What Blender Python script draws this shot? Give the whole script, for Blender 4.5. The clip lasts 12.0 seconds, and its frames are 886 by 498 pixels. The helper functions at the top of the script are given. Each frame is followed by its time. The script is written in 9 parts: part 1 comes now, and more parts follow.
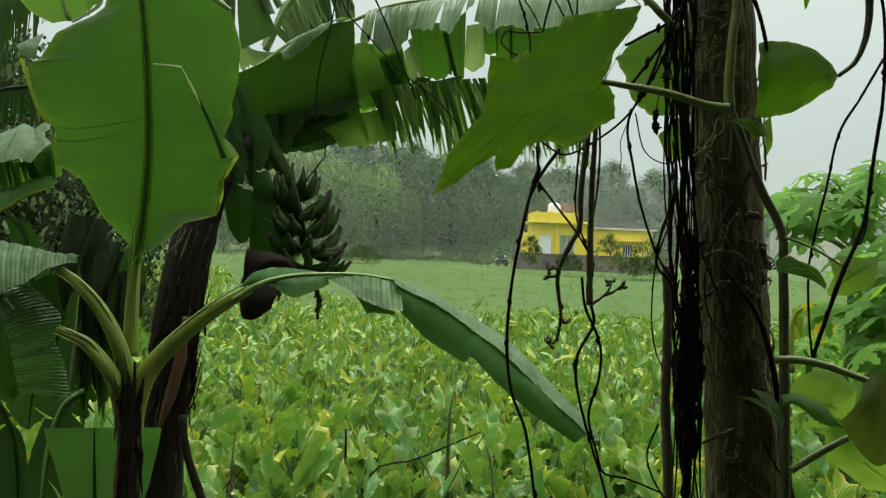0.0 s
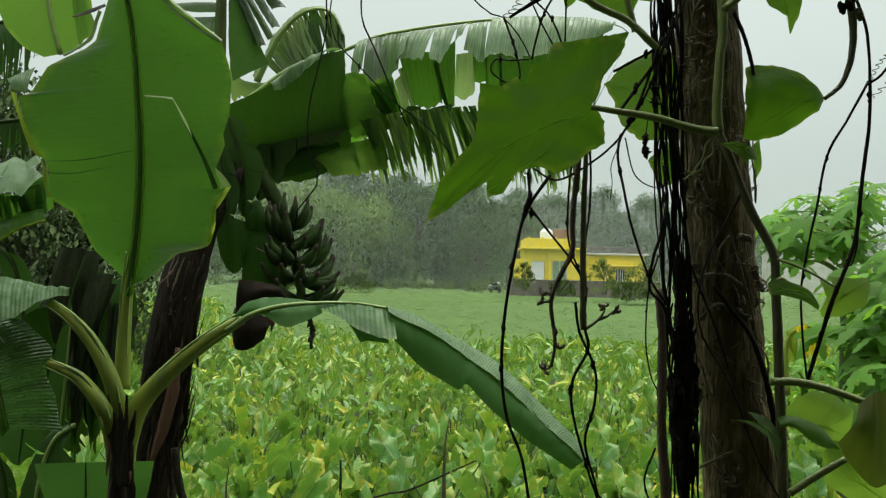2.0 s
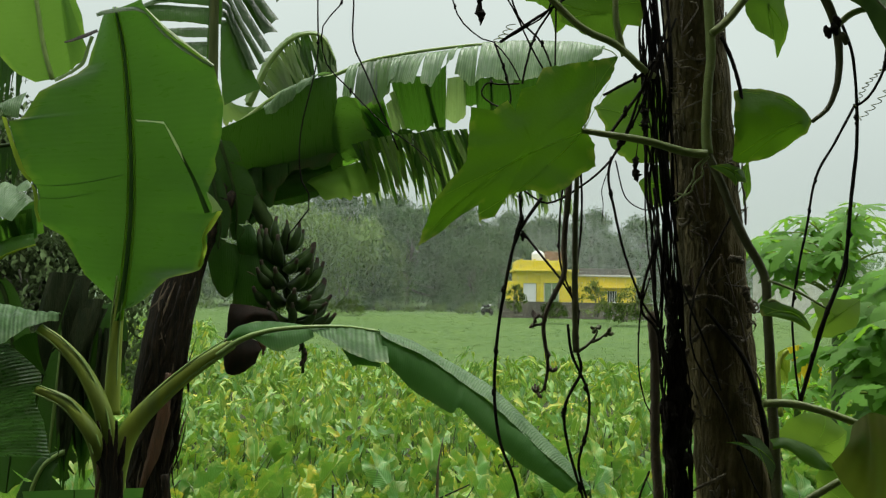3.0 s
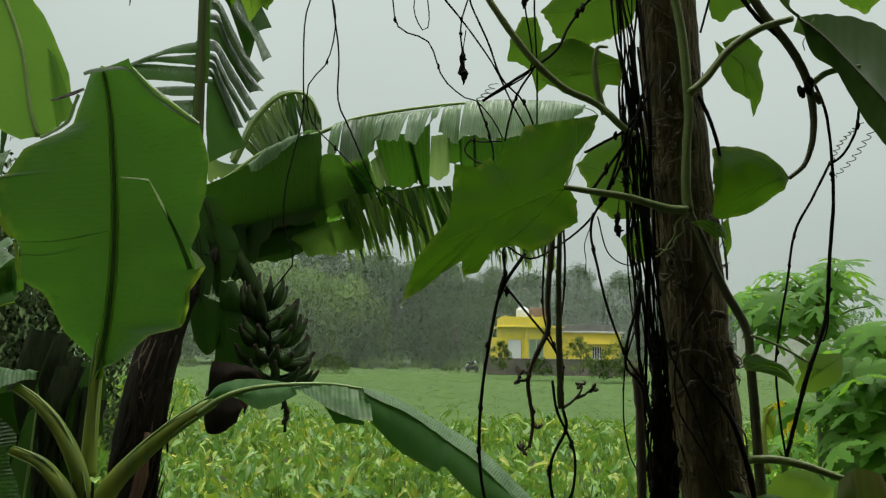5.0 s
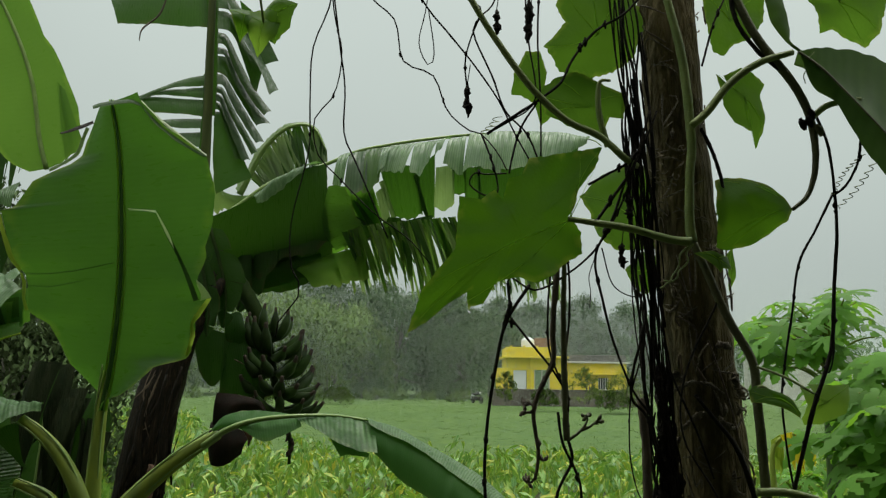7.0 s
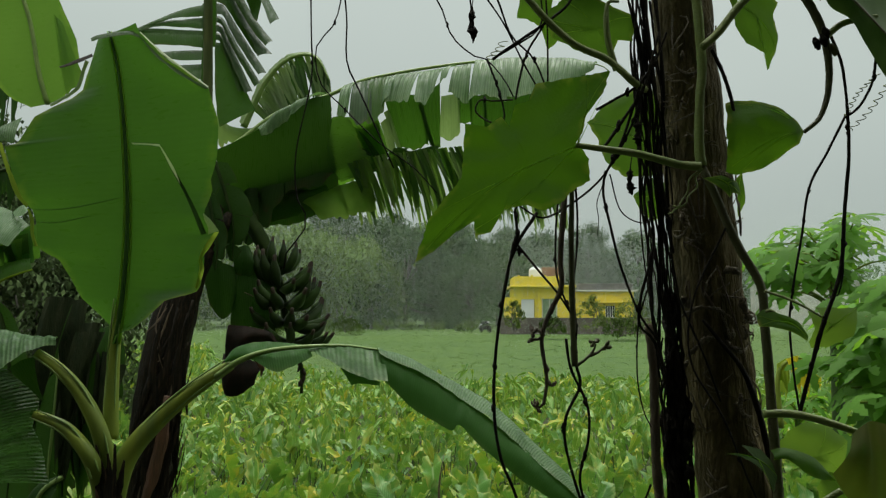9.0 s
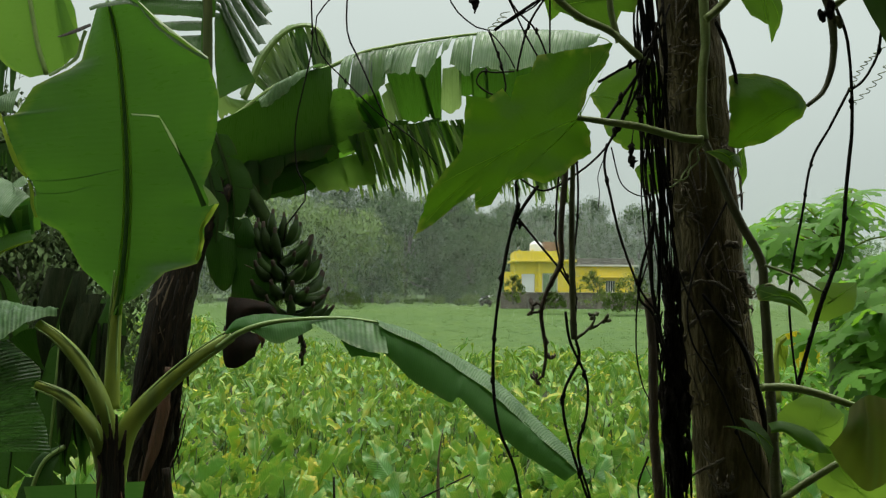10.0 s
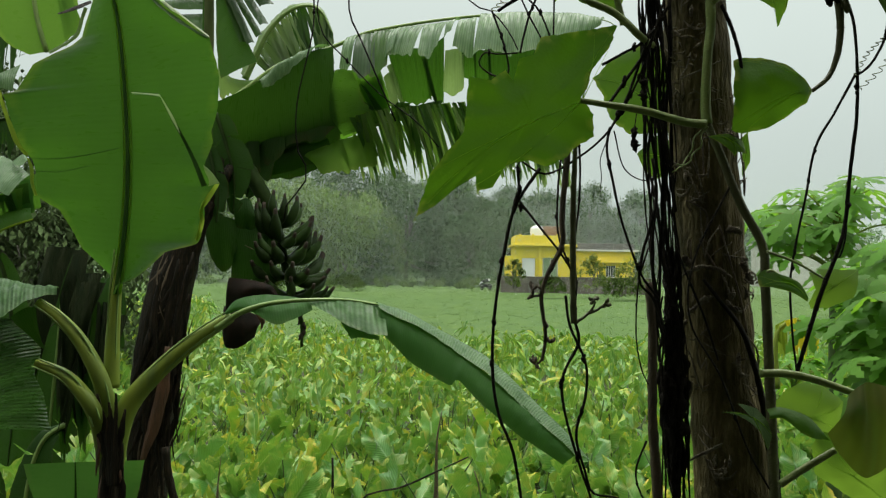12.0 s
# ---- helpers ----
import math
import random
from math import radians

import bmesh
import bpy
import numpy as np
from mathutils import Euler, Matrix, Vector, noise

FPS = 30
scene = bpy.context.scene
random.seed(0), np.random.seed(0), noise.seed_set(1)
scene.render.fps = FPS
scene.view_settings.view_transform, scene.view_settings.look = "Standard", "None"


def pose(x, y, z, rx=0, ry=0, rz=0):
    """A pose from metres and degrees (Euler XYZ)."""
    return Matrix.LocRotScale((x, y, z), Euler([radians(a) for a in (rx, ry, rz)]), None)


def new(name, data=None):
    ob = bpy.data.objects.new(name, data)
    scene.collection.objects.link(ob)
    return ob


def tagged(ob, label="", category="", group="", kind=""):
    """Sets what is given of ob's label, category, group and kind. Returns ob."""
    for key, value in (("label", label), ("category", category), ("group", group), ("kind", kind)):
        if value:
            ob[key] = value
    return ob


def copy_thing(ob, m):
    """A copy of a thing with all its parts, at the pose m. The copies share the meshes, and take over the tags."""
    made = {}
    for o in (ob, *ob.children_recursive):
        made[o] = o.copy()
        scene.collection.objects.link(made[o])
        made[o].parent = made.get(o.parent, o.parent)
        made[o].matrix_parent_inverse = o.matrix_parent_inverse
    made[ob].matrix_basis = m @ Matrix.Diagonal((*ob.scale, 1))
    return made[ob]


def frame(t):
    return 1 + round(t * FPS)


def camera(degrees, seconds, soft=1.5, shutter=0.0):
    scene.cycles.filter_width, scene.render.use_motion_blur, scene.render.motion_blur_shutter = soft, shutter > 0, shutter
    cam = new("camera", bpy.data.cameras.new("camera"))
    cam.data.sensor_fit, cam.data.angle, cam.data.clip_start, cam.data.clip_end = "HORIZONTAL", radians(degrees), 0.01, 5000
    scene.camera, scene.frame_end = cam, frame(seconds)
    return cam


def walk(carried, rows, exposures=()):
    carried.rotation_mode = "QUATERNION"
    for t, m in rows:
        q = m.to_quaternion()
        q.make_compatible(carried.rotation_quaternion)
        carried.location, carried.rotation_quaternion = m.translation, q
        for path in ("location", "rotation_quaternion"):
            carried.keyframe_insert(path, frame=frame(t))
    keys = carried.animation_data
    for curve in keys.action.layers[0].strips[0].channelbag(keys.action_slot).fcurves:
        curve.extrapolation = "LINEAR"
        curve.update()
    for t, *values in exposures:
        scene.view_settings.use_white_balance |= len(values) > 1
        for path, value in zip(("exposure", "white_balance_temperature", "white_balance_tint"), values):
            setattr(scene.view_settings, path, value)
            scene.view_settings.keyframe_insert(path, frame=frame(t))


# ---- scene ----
cam = camera(57.17, 12.0, soft=1.25)
walk(cam, [
    (0, pose(0.0000, 0.0000, 2.0000, 89.400, -2.200, 0.000)),
    (0.5, pose(-0.0006, 0.0007, 1.9990, 89.733, -1.980, -0.069)),
    (1, pose(-0.0017, -0.0015, 2.0008, 90.229, -1.599, -0.215)),
    (1.5, pose(-0.0008, -0.0002, 1.9988, 90.667, -1.526, -0.322)),
    (2, pose(-0.0001, 0.0004, 1.9989, 91.358, -1.353, -0.504)),
    (2.5, pose(-0.0009, 0.0001, 1.9991, 92.154, -1.137, -0.873)),
    (3, pose(-0.0002, -0.0000, 2.0000, 92.953, -1.047, -1.063)),
    (5, pose(0.0003, -0.0018, 1.9987, 96.948, -0.831, -2.158)),
    (5.5, pose(0.0007, -0.0039, 1.9989, 98.137, -0.710, -2.016)),
    (6, pose(0.0001, -0.0074, 1.9989, 98.619, -0.769, -1.960)),
    (6.5, pose(-0.0012, -0.0093, 1.9995, 99.192, -0.706, -1.893)),
    (7, pose(-0.0003, -0.0085, 2.0000, 99.063, -0.795, -1.813)),
    (9, pose(0.0001, -0.0025, 1.9979, 94.206, 0.021, -1.214)),
    (9.5, pose(0.0010, -0.0010, 1.9966, 93.207, -0.078, -1.175)),
    (10, pose(0.0010, -0.0011, 1.9956, 92.383, -0.281, -1.179)),
    (10.5, pose(0.0016, 0.0017, 1.9943, 91.738, -0.498, -1.183)),
    (11, pose(0.0008, 0.0010, 1.9942, 91.525, -0.617, -1.179)),
    (11.5, pose(0.0010, 0.0011, 1.9944, 91.355, -0.765, -1.164)),
    (12, pose(0.0014, 0.0035, 1.9945, 91.206, -0.906, -1.150)),
], exposures=[(0, 0.06), (2.5, 0.05), (5.5, -0.31), (7.0, -0.32), (9, -0.38), (9.5, -0.41), (9.9, -0.14), (10.4, -0.03), (12, 0.04)])

# ---- overcast, rainy daylight ----
SUN_EL, SUN_AZ = 62, 20
RAIN = 430000
world = bpy.data.worlds.new("overcast_sky")
scene.world = world
world.use_nodes = True
nt = world.node_tree
nt.nodes.clear()
w_out = nt.nodes.new("ShaderNodeOutputWorld")
w_bg = nt.nodes.new("ShaderNodeBackground")
w_sky = nt.nodes.new("ShaderNodeTexSky")
w_sky.sky_type, w_sky.sun_disc = "NISHITA", False
w_sky.sun_elevation, w_sky.sun_rotation = radians(SUN_EL), radians(SUN_AZ)
w_sky.dust_density, w_sky.air_density = 6.0, 1.0
w_hs = nt.nodes.new("ShaderNodeHueSaturation")
w_hs.inputs["Saturation"].default_value = 0.12
w_hs.inputs["Value"].default_value = 0.015
nt.links.new(w_sky.outputs["Color"], w_hs.inputs["Color"])
w_geo = nt.nodes.new("ShaderNodeTexCoord")
w_sep = nt.nodes.new("ShaderNodeSeparateXYZ")
nt.links.new(w_geo.outputs["Generated"], w_sep.inputs["Vector"])
w_ramp = nt.nodes.new("ShaderNodeValToRGB")  # an overcast sky is about three times brighter overhead than at the horizon
w_ramp.color_ramp.elements[0].position, w_ramp.color_ramp.elements[0].color = 0.0, (0.445, 0.525, 0.485, 1)
w_ramp.color_ramp.elements[1].position, w_ramp.color_ramp.elements[1].color = 1.0, (4.0, 4.05, 3.7, 1)
w_e = w_ramp.color_ramp.elements.new(0.46)
w_e.color = (0.635, 0.73, 0.68, 1)
nt.links.new(w_sep.outputs["Z"], w_ramp.inputs["Fac"])
w_no = nt.nodes.new("ShaderNodeTexNoise")
w_no.inputs["Scale"].default_value, w_no.inputs["Detail"].default_value = 2.2, 3.0
nt.links.new(w_geo.outputs["Generated"], w_no.inputs["Vector"])
w_mr = nt.nodes.new("ShaderNodeMapRange")
w_mr.inputs["From Min"].default_value, w_mr.inputs["From Max"].default_value = 0.3, 0.7
w_mr.inputs["To Min"].default_value, w_mr.inputs["To Max"].default_value = 0.95, 1.05
nt.links.new(w_no.outputs["Fac"], w_mr.inputs["Value"])
w_mul = nt.nodes.new("ShaderNodeMix")
w_mul.data_type, w_mul.blend_type = "RGBA", "MULTIPLY"
w_mul.inputs["Factor"].default_value = 1.0
nt.links.new(w_ramp.outputs["Color"], w_mul.inputs["A"])
nt.links.new(w_mr.outputs["Result"], w_mul.inputs["B"])
w_add = nt.nodes.new("ShaderNodeMix")
w_add.data_type, w_add.blend_type = "RGBA", "ADD"
w_add.inputs["Factor"].default_value = 1.0
nt.links.new(w_mul.outputs["Result"], w_add.inputs["A"])
nt.links.new(w_hs.outputs["Color"], w_add.inputs["B"])
nt.links.new(w_add.outputs["Result"], w_bg.inputs["Color"])
w_bg.inputs["Strength"].default_value = 1.0
nt.links.new(w_bg.outputs["Background"], w_out.inputs["Surface"])

sun_data = bpy.data.lights.new("sun", "SUN")
sun_data.energy, sun_data.angle, sun_data.color = 1.3, radians(40), (1.0, 0.97, 0.92)
sun = new("sun", sun_data)
sun.matrix_basis = pose(0, 0, 30, 90 - SUN_EL, 0, 180 - SUN_AZ)


# ---- materials ----
def mat_base(name):
    m = bpy.data.materials.new(name)
    m.use_nodes = True
    n = m.node_tree
    n.nodes.clear()
    out = n.nodes.new("ShaderNodeOutputMaterial")
    bs = n.nodes.new("ShaderNodeBsdfPrincipled")
    n.links.new(bs.outputs["BSDF"], out.inputs["Surface"])
    return m, n, bs, out


def noise_fac(n, coord, scale, detail=4.0, lo=0.35, hi=0.65, stretch=None):
    src = coord
    if stretch:
        mp = n.nodes.new("ShaderNodeMapping")
        mp.inputs["Scale"].default_value = stretch
        n.links.new(coord, mp.inputs["Vector"])
        src = mp.outputs["Vector"]
    t = n.nodes.new("ShaderNodeTexNoise")
    t.inputs["Scale"].default_value, t.inputs["Detail"].default_value = scale, detail
    n.links.new(src, t.inputs["Vector"])
    r = n.nodes.new("ShaderNodeMapRange")
    r.inputs["From Min"].default_value, r.inputs["From Max"].default_value = lo, hi
    n.links.new(t.outputs["Fac"], r.inputs["Value"])
    return r.outputs["Result"]


def mix_col(n, fac, a, b):
    x = n.nodes.new("ShaderNodeMix")
    x.data_type = "RGBA"
    if isinstance(fac, (int, float)):
        x.inputs["Factor"].default_value = fac
    else:
        n.links.new(fac, x.inputs["Factor"])
    for sock, c in (("A", a), ("B", b)):
        if isinstance(c, tuple):
            x.inputs[sock].default_value = (*c, 1)
        else:
            n.links.new(c, x.inputs[sock])
    return x.outputs["Result"]


def add_bump(n, bs, height, strength, distance):
    b = n.nodes.new("ShaderNodeBump")
    b.inputs["Strength"].default_value, b.inputs["Distance"].default_value = strength, distance
    n.links.new(height, b.inputs["Height"])
    n.links.new(b.outputs["Normal"], bs.inputs["Normal"])
    return b


def surface(name, c1, c2, scale, rough=0.6, bump=0.3, dist=0.004, fine=None, c3=None, stretch=None, spec=0.5, vary=0.0, metal=0.0):
    """Two colours by coarse noise, a third by fine noise, fine relief."""
    m, n, bs, out = mat_base(name)
    co = n.nodes.new("ShaderNodeTexCoord").outputs["Object"]
    col = mix_col(n, noise_fac(n, co, scale, 5.0, stretch=stretch), c1, c2)
    f2 = noise_fac(n, co, fine or scale * 9, 6.0, stretch=stretch)
    if c3:
        f3 = noise_fac(n, co, (fine or scale * 9) * 0.4, 3.0, 0.52, 0.7, stretch)
        col = mix_col(n, f3, col, c3)
    if vary:
        col = vary_col(n, col, vary)
    n.links.new(col, bs.inputs["Base Color"])
    bs.inputs["Roughness"].default_value, bs.inputs["Metallic"].default_value = rough, metal
    bs.inputs["Specular IOR Level"].default_value = spec
    if bump:
        add_bump(n, bs, f2, bump, dist)
    return m


def vary_col(n, col, amount):
    oi = n.nodes.new("ShaderNodeObjectInfo").outputs["Random"]
    hs = n.nodes.new("ShaderNodeHueSaturation")
    r = n.nodes.new("ShaderNodeMapRange")
    r.inputs["To Min"].default_value, r.inputs["To Max"].default_value = 1 - amount, 1 + amount
    n.links.new(oi, r.inputs["Value"])
    n.links.new(r.outputs["Result"], hs.inputs["Value"])
    n.links.new(col, hs.inputs["Color"])
    return hs.outputs["Color"]


def leaf_mat(name, c1, c2, scale=9.0, rough=0.35, glow=0.3, trans=None, veins=0.0, vein_freq=60.0, edge=None, vary=0.0, island=None, spec=0.5, relief=0.25, blotch=None, wet=0.0, streak=0.0, dist=0.0015, midrib=None, rim=(0.86, 1.04)):
    """A thin leaf: gloss above, light let through from behind; veins run along u of the mesh."""
    m, n, bs, out = mat_base(name)
    tc = n.nodes.new("ShaderNodeTexCoord")
    co = tc.outputs["Object"]
    col = mix_col(n, noise_fac(n, co, scale, 4.0), c1, c2)
    fine = noise_fac(n, co, scale * 14, 4.0, 0.3, 0.7)
    col = mix_col(n, fine, col, mix_col(n, 0.25, col, c2))
    hgt = fine
    if edge:
        sp = n.nodes.new("ShaderNodeSeparateXYZ")
        n.links.new(tc.outputs["UV"], sp.inputs["Vector"])
        er = n.nodes.new("ShaderNodeMapRange")
        er.inputs["From Min"].default_value, er.inputs["From Max"].default_value = rim
        n.links.new(sp.outputs["X"], er.inputs["Value"])
        ef = n.nodes.new("ShaderNodeMath")
        ef.operation = "MULTIPLY"
        n.links.new(er.outputs["Result"], ef.inputs[0])
        n.links.new(noise_fac(n, co, scale * 2.5, 2.0, 0.45, 0.6), ef.inputs[1])
        col = mix_col(n, ef.outputs[0], col, edge)
    if midrib:
        ms = n.nodes.new("ShaderNodeSeparateXYZ")
        n.links.new(tc.outputs["UV"], ms.inputs["Vector"])
        mr = n.nodes.new("ShaderNodeMapRange")
        mr.inputs["From Min"].default_value, mr.inputs["From Max"].default_value = 0.10, 0.03
        n.links.new(ms.outputs["X"], mr.inputs["Value"])
    if blotch:
        col = mix_col(n, noise_fac(n, co, blotch[1], 3.0, blotch[2], blotch[3]), col, blotch[0])
    if veins:
        wv = n.nodes.new("ShaderNodeTexWave")
        wv.bands_direction = "Y"
        wv.inputs["Scale"].default_value, wv.inputs["Distortion"].default_value = vein_freq, 1.2
        wv.inputs["Detail"].default_value = 2.0
        n.links.new(tc.outputs["UV"], wv.inputs["Vector"])
        hgt = wv.outputs["Fac"]
        col = mix_col(n, hgt, mix_col(n, veins, col, (c1[0] * 0.55, c1[1] * 0.6, c1[2] * 0.5)), col)
    if midrib:
        col = mix_col(n, mr.outputs["Result"], col, midrib)
    if streak:
        sk = noise_fac(n, tc.outputs["UV"], 1.0, 3.0, 0.35, 0.65, stretch=(4.0, streak, 1.0))
        rr = n.nodes.new("ShaderNodeMapRange")
        rr.inputs["To Min"].default_value, rr.inputs["To Max"].default_value = rough * 0.6, min(0.9, rough * 1.7)
        n.links.new(sk, rr.inputs["Value"])
        rough_src = rr.outputs["Result"]
        hm = n.nodes.new("ShaderNodeMath")
        hm.operation = "ADD"
        n.links.new(hgt, hm.inputs[0])
        n.links.new(sk, hm.inputs[1])
        hgt = hm.outputs[0]
    if island:
        soft = island == "soft"
        rnd = n.nodes.new("ShaderNodeNewGeometry").outputs["Random Per Island"] if island in ("island", "soft") else n.nodes.new("ShaderNodeObjectInfo").outputs["Random"]
        rp = n.nodes.new("ShaderNodeValToRGB")
        els = rp.color_ramp.elements
        els[0].position, els[0].color = 0.0, (0.55, 0.62, 0.6, 1)
        els[1].position, els[1].color = 1.0, (2.1, 1.45, 0.6, 1)
        if soft:
            els[0].color, els[1].color = (0.85, 0.87, 0.87, 1), (1.13, 1.1, 1.06, 1)
        # the bluish stop puts sky sheen into some leaves' colour
        for p, c in () if soft else ((0.22, (0.72, 0.88, 1.15, 1)), (0.45, (1.0, 1.0, 1.0, 1)), (0.72, (1.35, 1.25, 1.2, 1)), (0.88, (1.9, 1.35, 0.8, 1))):
            e = els.new(p)
            e.color = c
        n.links.new(rnd, rp.inputs["Fac"])
        mm = n.nodes.new("ShaderNodeMix")
        mm.data_type, mm.blend_type = "RGBA", "MULTIPLY"
        mm.inputs["Factor"].default_value = 1.0
        n.links.new(col, mm.inputs["A"])
        n.links.new(rp.outputs["Color"], mm.inputs["B"])
        col = mm.outputs["Result"]
    if vary:
        col = vary_col(n, col, vary)
    n.links.new(col, bs.inputs["Base Color"])
    bs.inputs["Roughness"].default_value = rough
    bs.inputs["Coat Weight"].default_value, bs.inputs["Coat Roughness"].default_value = wet, 0.18
    bs.inputs["Specular IOR Level"].default_value = spec
    add_bump(n, bs, hgt, relief, dist)
    if streak:
        n.links.new(rough_src, bs.inputs["Roughness"])
    if glow:
        tr = n.nodes.new("ShaderNodeBsdfTranslucent")
        if trans:
            n.links.new(mix_col(n, 0.75, col, trans), tr.inputs["Color"])
        else:
            n.links.new(col, tr.inputs["Color"])
        mx = n.nodes.new("ShaderNodeMixShader")
        mx.inputs["Fac"].default_value = glow
        n.links.new(bs.outputs["BSDF"], mx.inputs[1])
        n.links.new(tr.outputs["BSDF"], mx.inputs[2])
        n.links.new(mx.outputs["Shader"], out.inputs["Surface"])
    return m


M_BANANA = leaf_mat("banana_leaf", (0.032, 0.10, 0.016), (0.05, 0.135, 0.02), 6, 0.42, 0.42, (0.105, 0.29, 0.022), 0.13, 16, (0.26, 0.34, 0.03), relief=0.12, spec=0.3, streak=60, blotch=((0.026, 0.085, 0.014), 4.5, 0.45, 0.75))
# darker and less translucent than the plain banana leaf
M_BANANA_DARKER = leaf_mat("banana_leaf_darker", (0.024, 0.07, 0.013), (0.042, 0.105, 0.02), 5, 0.45, 0.29, (0.088, 0.25, 0.014), 0.55, 36, (0.10, 0.09, 0.03), spec=0.3, streak=70)
# darker copy of the banana leaf: shade is put into its colour
M_BANANA_SHADED = leaf_mat("banana_leaf_shaded", (0.022, 0.066, 0.012), (0.036, 0.092, 0.017), 5, 0.42, 0.17, (0.065, 0.19, 0.010), 0.35, 36, (0.08, 0.07, 0.025), relief=0.25, spec=0.2, streak=70)
M_BANANA_FLAP = leaf_mat("banana_leaf_torn", (0.032, 0.09, 0.012), (0.052, 0.125, 0.02), 7, 0.42, 0.46, (0.13, 0.33, 0.02), 0.4, 36, (0.10, 0.09, 0.03), relief=0.3, spec=0.3, streak=50)
M_BANANA_THIN = leaf_mat("banana_leaf_thin", (0.10, 0.17, 0.06), (0.15, 0.23, 0.09), 7, 0.4, 0.5, (0.30, 0.46, 0.12), 0.3, 30, (0.3, 0.3, 0.1), relief=0.2, spec=0.4, streak=50)
# pale, streaked base colour stands in for sky sheen on upper faces
M_PAINTED_SHEEN = leaf_mat("banana_leaf_painted_sheen", (0.06, 0.145, 0.05), (0.17, 0.29, 0.13), 16, 0.42, 0.30, (0.18, 0.36, 0.07), 0.65, 34, (0.20, 0.28, 0.12), relief=0.6, spec=0.4, streak=70)
M_STRIP = leaf_mat("banana_leaf_grey_face", (0.03, 0.07, 0.026), (0.06, 0.11, 0.048), 12, 0.5, 0.22, (0.085, 0.19, 0.033), 0.4, 30, (0.10, 0.12, 0.06), relief=0.25, spec=0.3, streak=40)
M_DAPPLE = leaf_mat("banana_leaf_dappled", (0.032, 0.095, 0.024), (0.065, 0.15, 0.05), 22, 0.30, 0.24, (0.08, 0.22, 0.03), 0.5, 30, (0.10, 0.14, 0.05), relief=1.0, spec=0.9, streak=40, dist=0.005)
# light and dark stripes put the sheen of the ribs into colour
M_RIBBED = leaf_mat("banana_leaf_ribbed_sheen", (0.035, 0.10, 0.025), (0.12, 0.22, 0.09), 20, 0.5, 0.28, (0.14, 0.32, 0.06), 0.6, 20, (0.20, 0.28, 0.12), relief=0.8, spec=0.2, streak=22)
# paler leaf copy, brightened in colour for strips that face away from light
M_SHRED = leaf_mat("banana_leaf_lit_shred", (0.08, 0.18, 0.035), (0.12, 0.23, 0.055), 8, 0.5, 0.6, (0.36, 0.58, 0.09), 0.3, 30, (0.3, 0.33, 0.1), relief=0.2, spec=0.25, streak=50)
# brighter copy of the banana leaf; part of its backlight is colour
M_BANANA_LIT = leaf_mat("banana_leaf_lit", (0.06, 0.145, 0.025), (0.085, 0.18, 0.035), 6, 0.45, 0.55, (0.22, 0.45, 0.045), 0.08, 16, (0.3, 0.38, 0.06), relief=0.12, spec=0.3, streak=50)
M_UNDER = leaf_mat("banana_leaf_underside", (0.04, 0.115, 0.03), (0.06, 0.15, 0.04), 6, 0.6, 0.42, (0.13, 0.34, 0.045), 0.16, 40, (0.12, 0.17, 0.06), relief=0.3, spec=0.15, streak=60)
M_RIB_OLIVE = surface("midrib_olive", (0.045, 0.065, 0.018), (0.07, 0.09, 0.026), 14, 0.6, 0.2, 0.002, 50, None, (3, 3, 0.4), spec=0.15)
M_GROOVE = surface("midrib_groove", (0.022, 0.065, 0.010), (0.032, 0.085, 0.014), 20, 0.7, 0.1, spec=0.08)
M_MARGIN = leaf_mat("yellow_leaf_margin", (0.20, 0.27, 0.03), (0.28, 0.32, 0.045), 30, 0.5, 0.6, (0.42, 0.60, 0.06), spec=0.2)
# near-black green, much darker than the other leaf colours
M_DARK_LEAF = surface("withered_leaf", (0.018, 0.030, 0.012), (0.034, 0.044, 0.020), 12, 0.75, 0.6, 0.004, 50, None, (5, 5, 0.8), spec=0.1)
# very pale green: sky reflected by turned-up edges, put into colour
M_LIP = leaf_mat("sky_lit_leaf_lip", (0.40, 0.52, 0.28), (0.52, 0.62, 0.40), 20, 0.4, 0.55, (0.75, 0.85, 0.45))
M_BANANA_MID = leaf_mat("banana_leaf_bent", (0.04, 0.11, 0.02), (0.06, 0.145, 0.028), 5, 0.4, 0.42, (0.13, 0.32, 0.02), 0.15, 50, (0.12, 0.12, 0.04), relief=0.3, spec=0.5, streak=90)
M_BANANA_PALE = leaf_mat("banana_leaf_pale", (0.10, 0.20, 0.06), (0.16, 0.27, 0.09), 5, 0.35, 0.4, (0.30, 0.45, 0.10), 0.2, 60, (0.35, 0.33, 0.10))
M_RIB = surface("midrib_green", (0.16, 0.27, 0.06), (0.22, 0.33, 0.09), 20, 0.35, 0.15)
M_RIB_DARK = surface("midrib_dark", (0.022, 0.045, 0.011), (0.034, 0.062, 0.014), 20, 0.6, 0.15, spec=0.12)
M_PETIOLE = surface("petiole", (0.145, 0.21, 0.018), (0.22, 0.285, 0.028), 9, 0.6, 0.25, 0.002, 40, (0.12, 0.18, 0.03), (1.0, 1.0, 0.25))
M_SHEATH = surface("dry_sheath", (0.024, 0.018, 0.011), (0.009, 0.009, 0.006), 14, 0.65, 0.6, 0.006, 60, (0.05, 0.034, 0.018), (9, 9, 0.7), spec=0.15)
M_SHEATH_RED = surface("red_brown_sheath", (0.16, 0.075, 0.04), (0.08, 0.045, 0.025), 14, 0.5, 0.6, 0.004, 60, None, (6, 6, 1))
